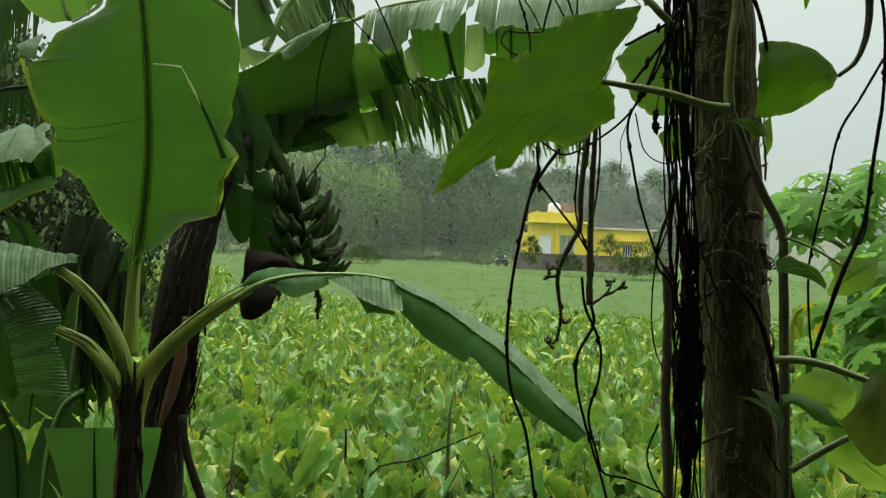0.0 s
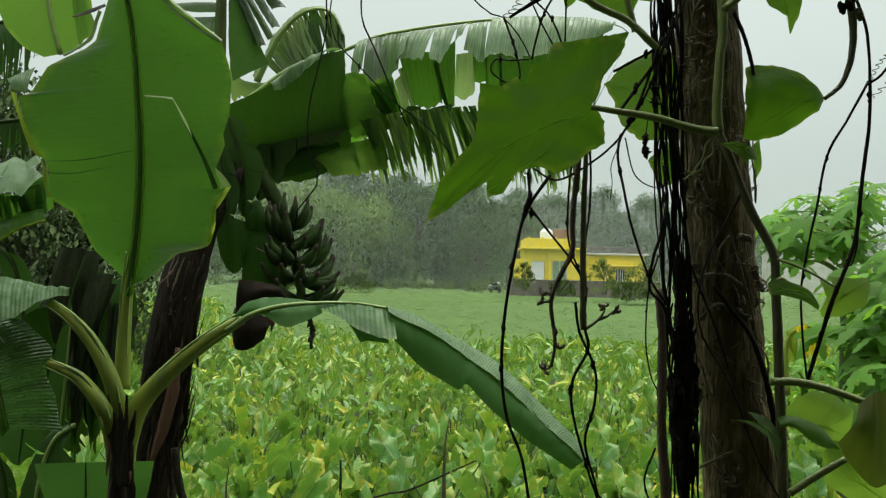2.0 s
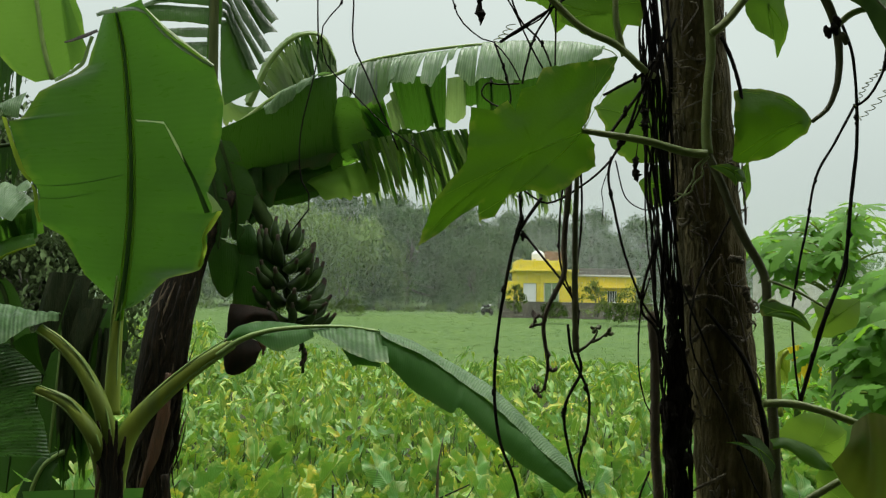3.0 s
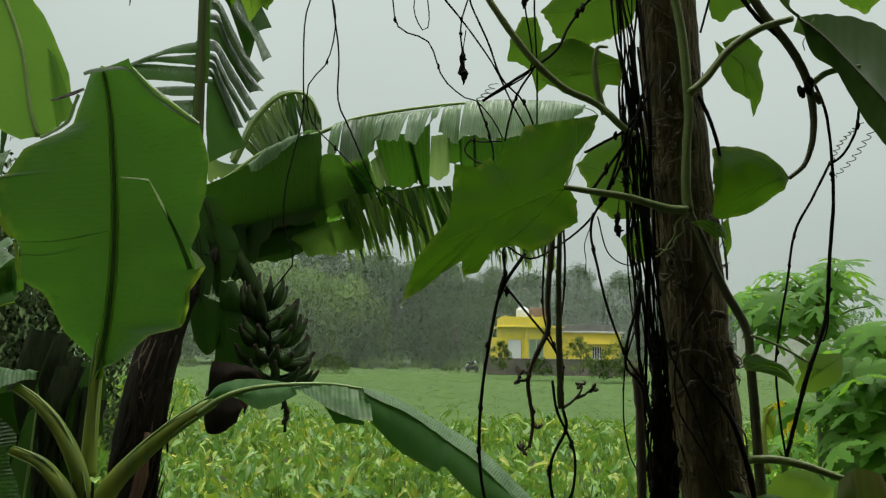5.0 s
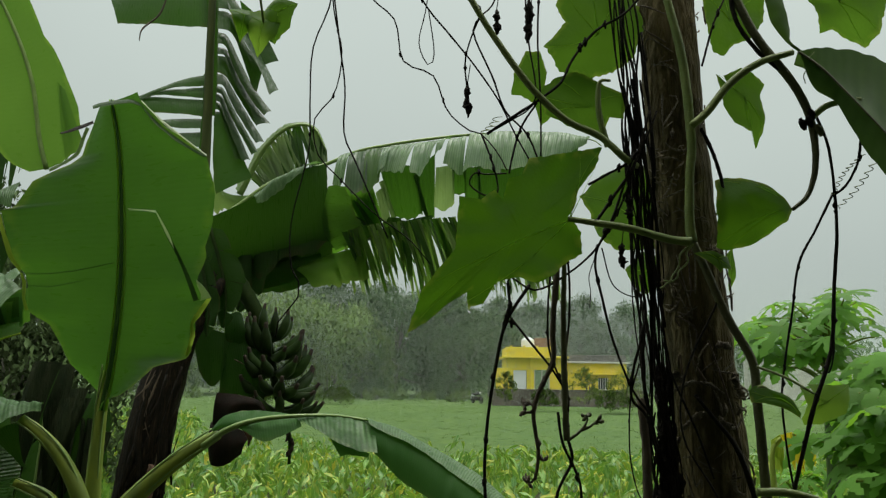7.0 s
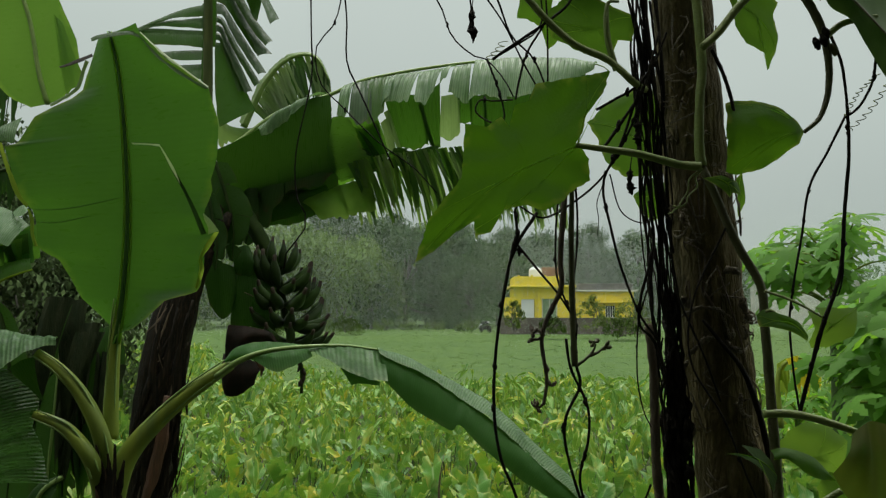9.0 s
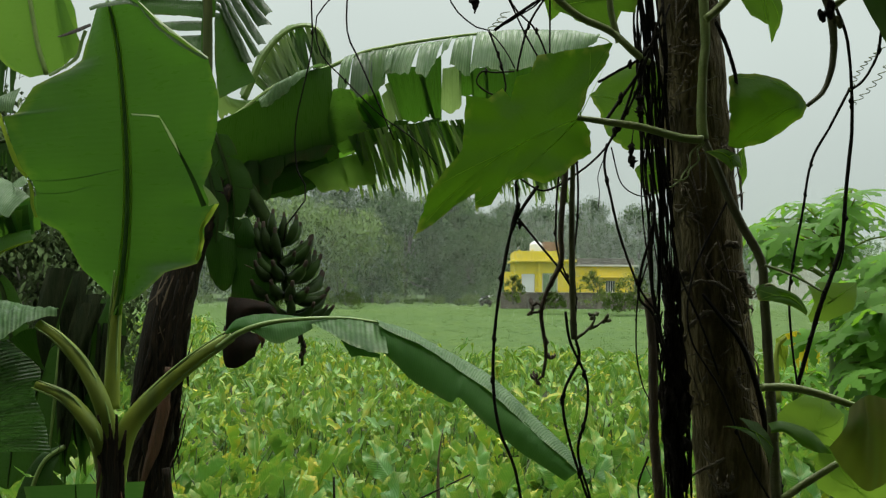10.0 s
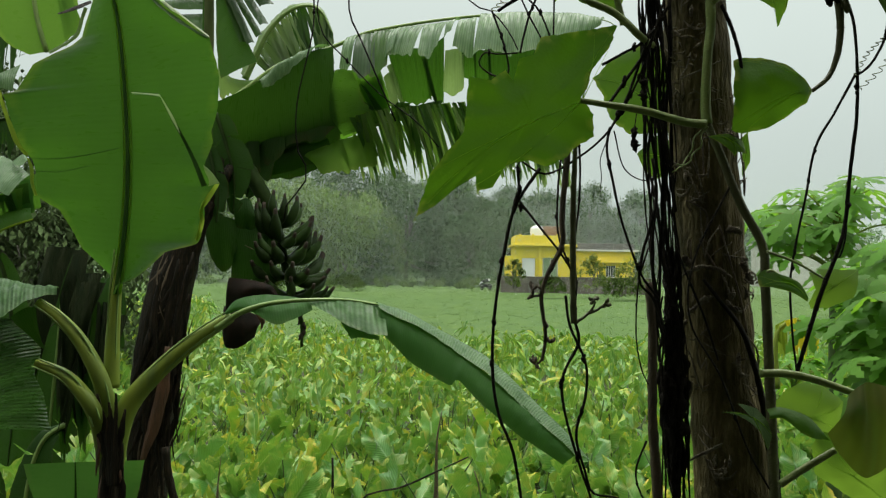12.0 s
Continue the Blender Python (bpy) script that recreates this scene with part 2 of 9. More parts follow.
M_FIBRE = surface("pale_dry_fibre", (0.17, 0.125, 0.075), (0.09, 0.065, 0.04), 30, 0.7, 0.5)
M_BANANA_FRUIT = surface("green_banana", (0.020, 0.048, 0.011), (0.042, 0.082, 0.020), 18, 0.5, 0.15, 0.002, vary=0.4, spec=0.3)
M_FRUIT_TIP = surface("dried_flower", (0.03, 0.022, 0.015), (0.05, 0.035, 0.02), 30, 0.8)
M_BRACT = surface("bract", (0.026, 0.014, 0.010), (0.013, 0.012, 0.008), 12, 0.65, 0.3, stretch=(4, 4, 1), spec=0.2)
M_BARK = surface("papaya_bark", (0.15, 0.12, 0.052), (0.055, 0.048, 0.021), 9, 0.75, 0.9, 0.008, 48, (0.26, 0.215, 0.11), (2.6, 2.6, 0.6), spec=0.12)
M_SCAR = surface("leaf_scar", (0.22, 0.185, 0.115), (0.09, 0.075, 0.045), 40, 0.7, 0.8, 0.004)
M_PAPER = surface("papery_skin", (0.21, 0.18, 0.125), (0.10, 0.085, 0.055), 60, 0.8, 0.5, 0.002, spec=0.1)
M_VINE_DRY = surface("dry_vine", (0.009, 0.008, 0.006), (0.018, 0.014, 0.009), 30, 0.7, 0.6, 0.002, spec=0.15)
M_VINE_BROWN = surface("brown_vine", (0.07, 0.05, 0.03), (0.13, 0.09, 0.05), 22, 0.6, 0.7, 0.003, stretch=(4, 4, 1))
M_VINE_OLIVE = surface("olive_vine", (0.075, 0.075, 0.03), (0.11, 0.12, 0.045), 24, 0.55, 0.4, 0.002)
M_VINE = surface("green_vine", (0.15, 0.215, 0.05), (0.21, 0.275, 0.07), 22, 0.5, 0.3, 0.002)
M_VEIN = leaf_mat("leaf_vein", (0.15, 0.30, 0.04), (0.19, 0.35, 0.05), 30, 0.6, 0.65, (0.50, 0.80, 0.08), spec=0.1)
M_HAIR = surface("vine_hair", (0.35, 0.38, 0.25), (0.45, 0.46, 0.3), 30, 0.6, 0)
M_GOURD = leaf_mat("gourd_leaf", (0.045, 0.125, 0.008), (0.065, 0.165, 0.011), 16, 0.6, 0.45, (0.13, 0.32, 0.01), 0, 60, (0.40, 0.40, 0.06), spec=0.25, relief=0.22, dist=0.002)
# two lighter gourd greens: light from behind is put into the colour
M_GOURD_LIME = leaf_mat("gourd_leaf_lime", (0.055, 0.138, 0.014), (0.082, 0.178, 0.022), 14, 0.55, 0.42, (0.145, 0.315, 0.02), 0, 60, (0.4, 0.42, 0.08), spec=0.25, relief=0.22, dist=0.002)
M_GOURD_GLOW = leaf_mat("gourd_leaf_painted_backlight", (0.095, 0.195, 0.024), (0.13, 0.24, 0.035), 14, 0.55, 0.56, (0.29, 0.50, 0.04), spec=0.3)
M_GOURD_GREY = leaf_mat("gourd_leaf_upper", (0.04, 0.085, 0.022), (0.06, 0.11, 0.03), 18, 0.65, 0.25, (0.13, 0.26, 0.04), 0.25, 12, spec=0.15)
M_GOURD_BROWN = leaf_mat("gourd_leaf_withering", (0.085, 0.092, 0.018), (0.04, 0.10, 0.017), 16, 0.7, 0.44, (0.18, 0.26, 0.02), 0.6, 16, spec=0.12, blotch=((0.10, 0.075, 0.02), 9, 0.5, 0.7))
M_PAPAYA = leaf_mat("papaya_leaf", (0.075, 0.21, 0.022), (0.11, 0.26, 0.034), 10, 0.55, 0.42, (0.25, 0.52, 0.035), 0.3, 12, vary=0.4, spec=0.2, relief=0.4)
M_PAPAYA_DARK = leaf_mat("papaya_leaf_dark", (0.075, 0.20, 0.024), (0.11, 0.25, 0.034), 10, 0.6, 0.46, (0.24, 0.50, 0.03), 0.35, 12, vary=0.4, spec=0.15, relief=0.4)
M_YELLOW = leaf_mat("yellow_leaf", (0.62, 0.49, 0.025), (0.68, 0.58, 0.03), 14, 0.6, 0.6, (0.85, 0.72, 0.04), spec=0.2)
M_TARO = leaf_mat("taro_leaf", (0.085, 0.235, 0.032), (0.15, 0.325, 0.058), 14, 0.40, 0.26, (0.22, 0.42, 0.04), 0.18, 11, (0.42, 0.46, 0.12), island="object", spec=0.45, blotch=((0.31, 0.33, 0.06), 13, 0.54, 0.71), relief=0.6, dist=0.003, wet=0.1, midrib=(0.27, 0.42, 0.14), rim=(0.70, 0.95))
M_TARO_FAR = leaf_mat("taro_leaf_field", (0.088, 0.23, 0.032), (0.155, 0.315, 0.058), 2, 0.42, 0.26, (0.22, 0.41, 0.04), 0.28, 9, (0.42, 0.46, 0.12), island="island", spec=0.4, blotch=((0.31, 0.33, 0.06), 6, 0.53, 0.69), relief=0.5, dist=0.003, wet=0.1, midrib=(0.27, 0.42, 0.14), rim=(0.70, 0.95))
M_STALK = surface("taro_stalk", (0.045, 0.085, 0.025), (0.07, 0.115, 0.035), 15, 0.5, 0.1, spec=0.25)
M_WEED = leaf_mat("weed_leaf", (0.04, 0.10, 0.025), (0.07, 0.15, 0.04), 3, 0.45, 0.3, island="island")
M_GRASS = leaf_mat("grass_blade", (0.066, 0.128, 0.019), (0.088, 0.152, 0.026), 0.3, 0.8, 0.3, island="soft", relief=0, spec=0.1)
# pale base colours stand in for rain haze over the far trees
M_FAR = leaf_mat("haze_paled_foliage", (0.095, 0.182, 0.064), (0.125, 0.225, 0.08), 0.25, 0.8, 0.2, island="soft", relief=0, spec=0.1)
M_FAR2 = leaf_mat("haze_paled_bamboo", (0.18, 0.30, 0.08), (0.215, 0.345, 0.095), 0.25, 0.8, 0.2, island="soft", relief=0, spec=0.1)
M_SHRUB = leaf_mat("shrub_foliage", (0.17, 0.25, 0.06), (0.21, 0.29, 0.08), 0.5, 0.8, 0.35, island="soft", relief=0, spec=0.1)
M_BUSH = leaf_mat("bush_leaf", (0.085, 0.14, 0.05), (0.125, 0.19, 0.072), 3, 0.6, 0.3, island="soft", relief=0, spec=0.2)
M_TREE_BARK = surface("grey_bark", (0.09, 0.085, 0.07), (0.13, 0.12, 0.10), 2, 0.8, 0.4, 0.02, stretch=(3, 3, 0.6))
M_YWALL = surface("yellow_paint", (0.80, 0.66, 0.05), (0.74, 0.58, 0.04), 0.6, 0.6, 0.15, 0.004, 8, (0.62, 0.50, 0.10))
M_TRIMW = surface("pale_concrete", (0.55, 0.55, 0.48), (0.42, 0.42, 0.37), 1.2, 0.7, 0.2)
M_WHITE = surface("white_paint", (0.72, 0.75, 0.76), (0.62, 0.65, 0.66), 1.0, 0.5, 0.1)
M_BRICK = surface("old_brick", (0.24, 0.15, 0.11), (0.17, 0.11, 0.085), 2, 0.85, 0.4, 0.01)
M_CWALL = surface("weathered_wall", (0.13, 0.11, 0.095), (0.085, 0.075, 0.065), 0.7, 0.75, 0.4, 0.01, 6, (0.17, 0.15, 0.12))
M_DARKROOF = surface("dark_parapet", (0.10, 0.10, 0.095), (0.14, 0.135, 0.12), 0.8, 0.8, 0.3)
# plaster tone of the unseen shelter, set for its bounce light
M_SHELTER = surface("dull_plaster", (0.36, 0.34, 0.30), (0.28, 0.26, 0.23), 1.5, 0.85, 0.3)
M_GWIN = surface("green_shutter", (0.18, 0.28, 0.16), (0.24, 0.33, 0.2), 1, 0.5, 0.1)
M_METAL = surface("painted_metal", (0.03, 0.03, 0.035), (0.05, 0.05, 0.05), 6, 0.35, 0.1, metal=0.3)
M_TYRE = surface("tyre_rubber", (0.02, 0.02, 0.02), (0.03, 0.03, 0.03), 10, 0.8, 0.1)

m_, n_, b_, o_ = mat_base("window_glass")
b_.inputs["Base Color"].default_value = (0.05, 0.06, 0.06, 1)
b_.inputs["Roughness"].default_value = 0.08
M_GLASS = m_
m_, n_, b_, o_ = mat_base("water")
b_.inputs["Base Color"].default_value = (1, 1, 1, 1)
b_.inputs["Roughness"].default_value, b_.inputs["IOR"].default_value = 0.0, 1.33
b_.inputs["Transmission Weight"].default_value = 1.0
M_WATER = m_

# opaque pale streaks; massed, they veil the far trees like haze
m_, n_, b_, o_ = mat_base("rain_haze_streak")
b_.inputs["Base Color"].default_value = (0.78, 0.85, 0.82, 1)
b_.inputs["Roughness"].default_value, b_.inputs["Specular IOR Level"].default_value = 0.5, 0.1
t_ = n_.nodes.new("ShaderNodeBsdfTranslucent")
t_.inputs["Color"].default_value = (0.78, 0.85, 0.82, 1)
x_ = n_.nodes.new("ShaderNodeMixShader")
x_.inputs["Fac"].default_value = 0.5
n_.links.new(b_.outputs["BSDF"], x_.inputs[1])
n_.links.new(t_.outputs["BSDF"], x_.inputs[2])
n_.links.new(x_.outputs["Shader"], o_.inputs["Surface"])
M_RAIN = m_


def ground_mat():
    m, n, bs, out = mat_base("field_ground")
    co = n.nodes.new("ShaderNodeTexCoord").outputs["Object"]
    soil = mix_col(n, noise_fac(n, co, 3, 6.0), (0.035, 0.04, 0.02), (0.06, 0.075, 0.03))
    grass = mix_col(n, noise_fac(n, co, 0.12, 4.0), (0.062, 0.12, 0.019), (0.085, 0.145, 0.026))
    grass = mix_col(n, noise_fac(n, co, 1.6, 5.0), grass, (0.045, 0.098, 0.02))
    sp = n.nodes.new("ShaderNodeSeparateXYZ")
    n.links.new(co, sp.inputs["Vector"])
    r = n.nodes.new("ShaderNodeMapRange")
    r.inputs["From Min"].default_value, r.inputs["From Max"].default_value = 15, 19
    n.links.new(sp.outputs["Y"], r.inputs["Value"])
    n.links.new(mix_col(n, r.outputs["Result"], soil, grass), bs.inputs["Base Color"])
    bs.inputs["Roughness"].default_value = 0.8
    bs.inputs["Specular IOR Level"].default_value = 0.2
    add_bump(n, bs, noise_fac(n, co, 14, 6.0), 0.6, 0.05)
    return m


M_GROUND = ground_mat()


# ---- building helpers ----
class Geo:
    """Vertices, faces and one uv per vertex, gathered before they become a mesh."""

    def __init__(self):
        self.v, self.f, self.uv = [], [], []

    def add(self, verts, faces, uvs=None):
        b = len(self.v)
        self.v.extend(tuple(p) for p in verts)
        self.uv.extend(uvs if uvs else [(0.0, 0.0)] * len(verts))
        self.f.extend(tuple(i + b for i in f) for f in faces)
        return self

    def box(self, lo, hi, bevel=0.0):
        bm = bmesh.new()
        bmesh.ops.create_cube(bm, size=1)
        c = [(a + b) / 2 for a, b in zip(lo, hi)]
        s = [b - a for a, b in zip(lo, hi)]
        for q in bm.verts:
            q.co = Vector((c[k] + q.co[k] * s[k] for k in range(3)))
        if bevel:
            bmesh.ops.bevel(bm, geom=bm.edges[:], offset=bevel, segments=1, affect="EDGES")
        bm.verts.index_update()
        self.add([q.co[:] for q in bm.verts], [[q.index for q in f.verts] for f in bm.faces])
        bm.free()
        return self


def make_mesh(name, geo, material, smooth=True):
    me = bpy.data.meshes.new(name)
    me.from_pydata(geo.v, [], geo.f)
    lay = me.uv_layers.new(name="UVMap")
    idx = np.empty(len(me.loops), dtype=np.int32)
    me.loops.foreach_get("vertex_index", idx)
    lay.data.foreach_set("uv", np.asarray(geo.uv, dtype=np.float32)[idx].ravel())
    me.polygons.foreach_set("use_smooth", [smooth] * len(me.polygons))
    if material:
        me.materials.append(material)
    me.update()
    return me


ORIGIN = {}


def thing(name, at, label, category, group="", kind=""):
    """An Empty at the thing's base; its parts are modelled in world metres and hang from it."""
    ob = new(name)
    ob.empty_display_size = 0.05
    ob.location = at
    ORIGIN[ob] = Vector(at)
    return tagged(ob, label, category, group, kind)


def root_origin(ob):
    while ob.parent:
        ob = ob.parent
    return ORIGIN.get(ob, Vector((0, 0, 0)))


def part(name, geo, material, parent, label="", smooth=True):
    o = root_origin(parent)
    geo.v = [(p[0] - o[0], p[1] - o[1], p[2] - o[2]) for p in geo.v]
    ob = new(name, make_mesh(name, geo, material, smooth))
    ob.parent = parent
    return tagged(ob, label)


def piece(name, me, parent, m, label=""):
    """A part that shares the mesh me, at the world pose m."""
    ob = new(name, me)
    ob.parent = parent
    ob.matrix_basis = Matrix.Translation(-root_origin(parent)) @ m
    return tagged(ob, label)


def spline(pts, n):
    """n + 1 points, evenly along a smooth curve through pts."""
    p = np.array(pts, dtype=float)
    if len(p) == 2:
        return [Vector(p[0] + (p[1] - p[0]) * i / n) for i in range(n + 1)]
    q = np.vstack([2 * p[0] - p[1], p, 2 * p[-1] - p[-2]])
    fine = []
    for i in range(len(p) - 1):
        a, b, c, d = q[i:i + 4]
        for t in np.linspace(0, 1, 16, endpoint=False):
            fine.append(0.5 * (2 * b + (c - a) * t + (2 * a - 5 * b + 4 * c - d) * t * t + (3 * b - a - 3 * c + d) * t ** 3))
    fine = np.array(fine + [p[-1]])
    s = np.concatenate([[0], np.cumsum(np.linalg.norm(np.diff(fine, axis=0), axis=1))])
    u = np.linspace(0, s[-1], n + 1)
    return [Vector((np.interp(x, s, fine[:, 0]), np.interp(x, s, fine[:, 1]), np.interp(x, s, fine[:, 2]))) for x in u]


def tangents(p):
    return [(p[min(i + 1, len(p) - 1)] - p[max(i - 1, 0)]).normalized() for i in range(len(p))]


def tube(pts, radii, n=24, sides=7, rough=0.0, rng=None, geo=None, flat=1.0, lump=None):
    """A round stem along pts whose radii follow the list; rough adds knots and unevenness."""
    geo = geo or Geo()
    p = spline(pts, n)
    tg = tangents(p)
    rx = np.linspace(0, 1, len(radii))
    ref = Vector((0.3, 1, 0.1)).normalized()
    verts, faces, uvs = [], [], []
    for i, (c, t) in enumerate(zip(p, tg)):
        a = t.cross(ref)
        a = a.normalized() if a.length > 1e-3 else Vector((1, 0, 0))
        b = t.cross(a).normalized()
        r = float(np.interp(i / n, rx, radii))
        for k in range(sides):
            w = 2 * math.pi * k / sides
            rr = r * (1 + (rng.uniform(-rough, rough) if rng else 0))
            out_ = a * math.cos(w) + b * math.sin(w) * flat
            if lump:
                rr *= 1 + lump[0] * noise.noise((c + out_ * r) * lump[1]) + 0.5 * lump[0] * noise.noise((c + out_ * r) * lump[1] * 2.7)
            verts.append(c + out_ * rr)
            uvs.append((k / sides, i / n))
    for i in range(n):
        for k in range(sides):
            k2 = (k + 1) % sides
            faces.append((i * sides + k, i * sides + k2, (i + 1) * sides + k2, (i + 1) * sides + k))
    faces.append(tuple(range(sides))[::-1])
    faces.append(tuple(n * sides + k for k in range(sides)))
    return geo.add(verts, faces, uvs)


DOWN = Vector((0, 0, -1))


def blade(pts, wl, wr, side, droop=(0.2, 0.2), tears=(0, 0), seed=1, n=64, m=7, wave=0.004, sweep=0.25, ragged=0.12, gap=0.012, lift=0.0, spread=0.25, knee=None, cuts_at=None):
    """A banana leaf's lamina: two halves along the midrib pts, cut into strips by tears; wl and wr are half-widths (share, metres)."""
    rng = random.Random(seed)
    geo = Geo()
    p = spline(pts, n)
    tg = tangents(p)
    side = Vector(side)
    for sgn, prof, dr, nt_ in ((-1, wl, droop[0], tears[0]), (1, wr, droop[1], tears[1])):
        if not prof:
            continue
        xs, ws = [a for a, _ in prof], [b for _, b in prof]
        cuts = sorted({min(n - 2, max(2, int((k + rng.uniform(0.15, 0.85)) * n / nt_))) for k in range(nt_)}) if nt_ else []
        if cuts_at and sgn > 0:
            cuts = sorted({int(q * n) for q in cuts_at})
        edges = [0] + cuts + [n]
        for i0, i1 in zip(edges[:-1], edges[1:]):
            ex = rng.uniform(-spread, spread) if nt_ else 0
            slip = rng.uniform(-1, 1) * gap * 2.5
            short = 1 - rng.uniform(0, ragged) if nt_ else 1
            verts, uvs = [], []
            cnt = i1 - i0 + 1
            for i in range(i0, i1 + 1):
                t = tg[i]
                s = (side - t * side.dot(t)).normalized() * sgn
                nrm = t.cross(s).normalized()
                w = float(np.interp(i / n, xs, ws)) * short
                edge_pos = (i - i0) / max(cnt - 1, 1) - 0.5
                if nt_:
                    w *= 1 - 0.16 * abs(edge_pos) - 0.05 * rng.random()
                pos = p[i].copy()
                for k in range(m + 1):
                    f = k / m
                    if k:
                        a = dr * (0.35 + 0.65 * f)
                        if knee and sgn > 0:
                            g_ = min(1.0, max(0.0, (f - knee[1]) / 0.25))
                            a = knee[0] + (dr - knee[0]) * g_ * g_ * (3 - 2 * g_)
                        a = min(0.97, max(0.0, a + ex * f))
                        step = (s * (1 - a) + DOWN * a + t * sweep * (1 - a)).normalized()
                        pos = pos + step * (w / m)
                    q = pos + nrm * (wave * 2.2 * noise.noise(Vector((i * 5.0 / n, f * 1.2, seed * 1.7 + sgn))) * f + lift * f * f)
                    if nt_:
                        q = q - t * (gap * max(0.0, f - 0.15) * 2.4 * edge_pos - slip * f * f)
                    verts.append(q)
                    uvs.append((f, i / n))
            faces = [(r * (m + 1) + k, r * (m + 1) + k + 1, (r + 1) * (m + 1) + k + 1, (r + 1) * (m + 1) + k) for r in range(cnt - 1) for k in range(m)]
            geo.add(verts, faces, uvs)
    return geo


def flap(corners, bulge=0.05, ragged=0.06, crimp=0.005, seed=1, nu=12, nv=12, taper=0.0):
    """A torn piece of lamina hanging between its upper edge (corners 0, 1) and its lower edge (corners 3, 2)."""
    a, b, c, d = (Vector(q) for q in corners)
    verts, uvs = [], []
    for i in range(nu + 1):
        u = i / nu
        end = 1 + ragged * (noise.noise(Vector((u * 4.0, seed * 2.3, 0))) * 2 + noise.noise(Vector((u * 13.0, seed * 1.3, 5))))
        for k in range(nv + 1):
            v = k / nv * end
            w = 0.5 + (u - 0.5) * (1 - taper * max(0.0, v - 0.6) / 0.4)
            w += 0.05 * noise.noise(Vector((v * 2.5, seed * 3.7, 2)))
            q = a.lerp(b, w).lerp(d.lerp(c, w), v)
            out = bulge * math.sin(math.pi * min(1.0, v * 0.9)) + crimp * (2 * noise.noise(Vector((u * 5, v * 0.8, seed * 1.9))) + noise.noise(Vector((u * 16, v * 0.6, seed * 1.1))))
            verts.append(q + Vector((0, -0.92, 0.25)) * out)
            uvs.append((k / nv, u * 0.4 + seed * 0.137))
    m = nv + 1
    faces = [(i * m + k, i * m + k + 1, (i + 1) * m + k + 1, (i + 1) * m + k) for i in range(nu) for k in range(nv)]
    return Geo().add(verts, faces, uvs)


def ruled(a, b, nu=36, nv=10, bulge=0.0, pleat=(0.0, 0.0), ragged=0.0, seed=1, out=(0, -0.95, 0.3), crimp=0.004, curl=0.0):
    """A piece of thin lamina between two edges a and b: bulge bows it, pleats run across from edge to edge, ragged tears edge b, curl rolls it."""
    pa, pb = spline(a, nu), spline(b, nu)
    length = sum((q - p).length for p, q in zip(pa, pa[1:]))
    o = Vector(out).normalized()
    verts, uvs = [], []
    for i in range(nu + 1):
        u = i / nu
        end = 1 + ragged * (2 * noise.noise(Vector((u * length * 14, seed * 2.3, 0))) + noise.noise(Vector((u * length * 60, seed * 1.3, 5))))
        for k in range(nv + 1):
            v = k / nv
            q = pa[i].lerp(pb[i], v * end)
            h = bulge * math.sin(math.pi * v) + curl * v ** 3
            h += crimp * (1.6 * noise.noise(Vector((u * length * 9, v * 1.3, seed * 1.9))) + 0.8 * noise.noise(Vector((u * length * 34, v * 0.7, seed * 1.1)))) * (0.3 + v)
            if pleat[0]:
                h += pleat[0] * math.sin(u * length * pleat[1] + 1.5 * noise.noise(Vector((u * 3, v * 2, seed)))) * math.sin(math.pi * min(1.0, 0.15 + v))
            verts.append(q + o * h)
            uvs.append((v, u * length / 0.8 + seed * 0.137))
    m = nv + 1
    faces = [(i * m + k, i * m + k + 1, (i + 1) * m + k + 1, (i + 1) * m + k) for i in range(nu) for k in range(nv)]
    return Geo().add(verts, faces, uvs)


def leaf_on(parent, pts, wl, wr, side, material=None, rib_r=0.008, rib_mat=None, label="", **kw):
    lf = part("leaf", blade(pts, wl, wr, side, **kw), material or M_BANANA, parent, label)
    part("midrib", tube(pts, [rib_r, rib_r * 0.8, rib_r * 0.25], 40, 6), rib_mat or M_RIB, lf)
    return lf


def x_len(a0, r0, a1, r1):
    return math.hypot(r0 * math.cos(radians(a0)) - r1 * math.cos(radians(a1)), r0 * math.sin(radians(a0)) - r1 * math.sin(radians(a1)))


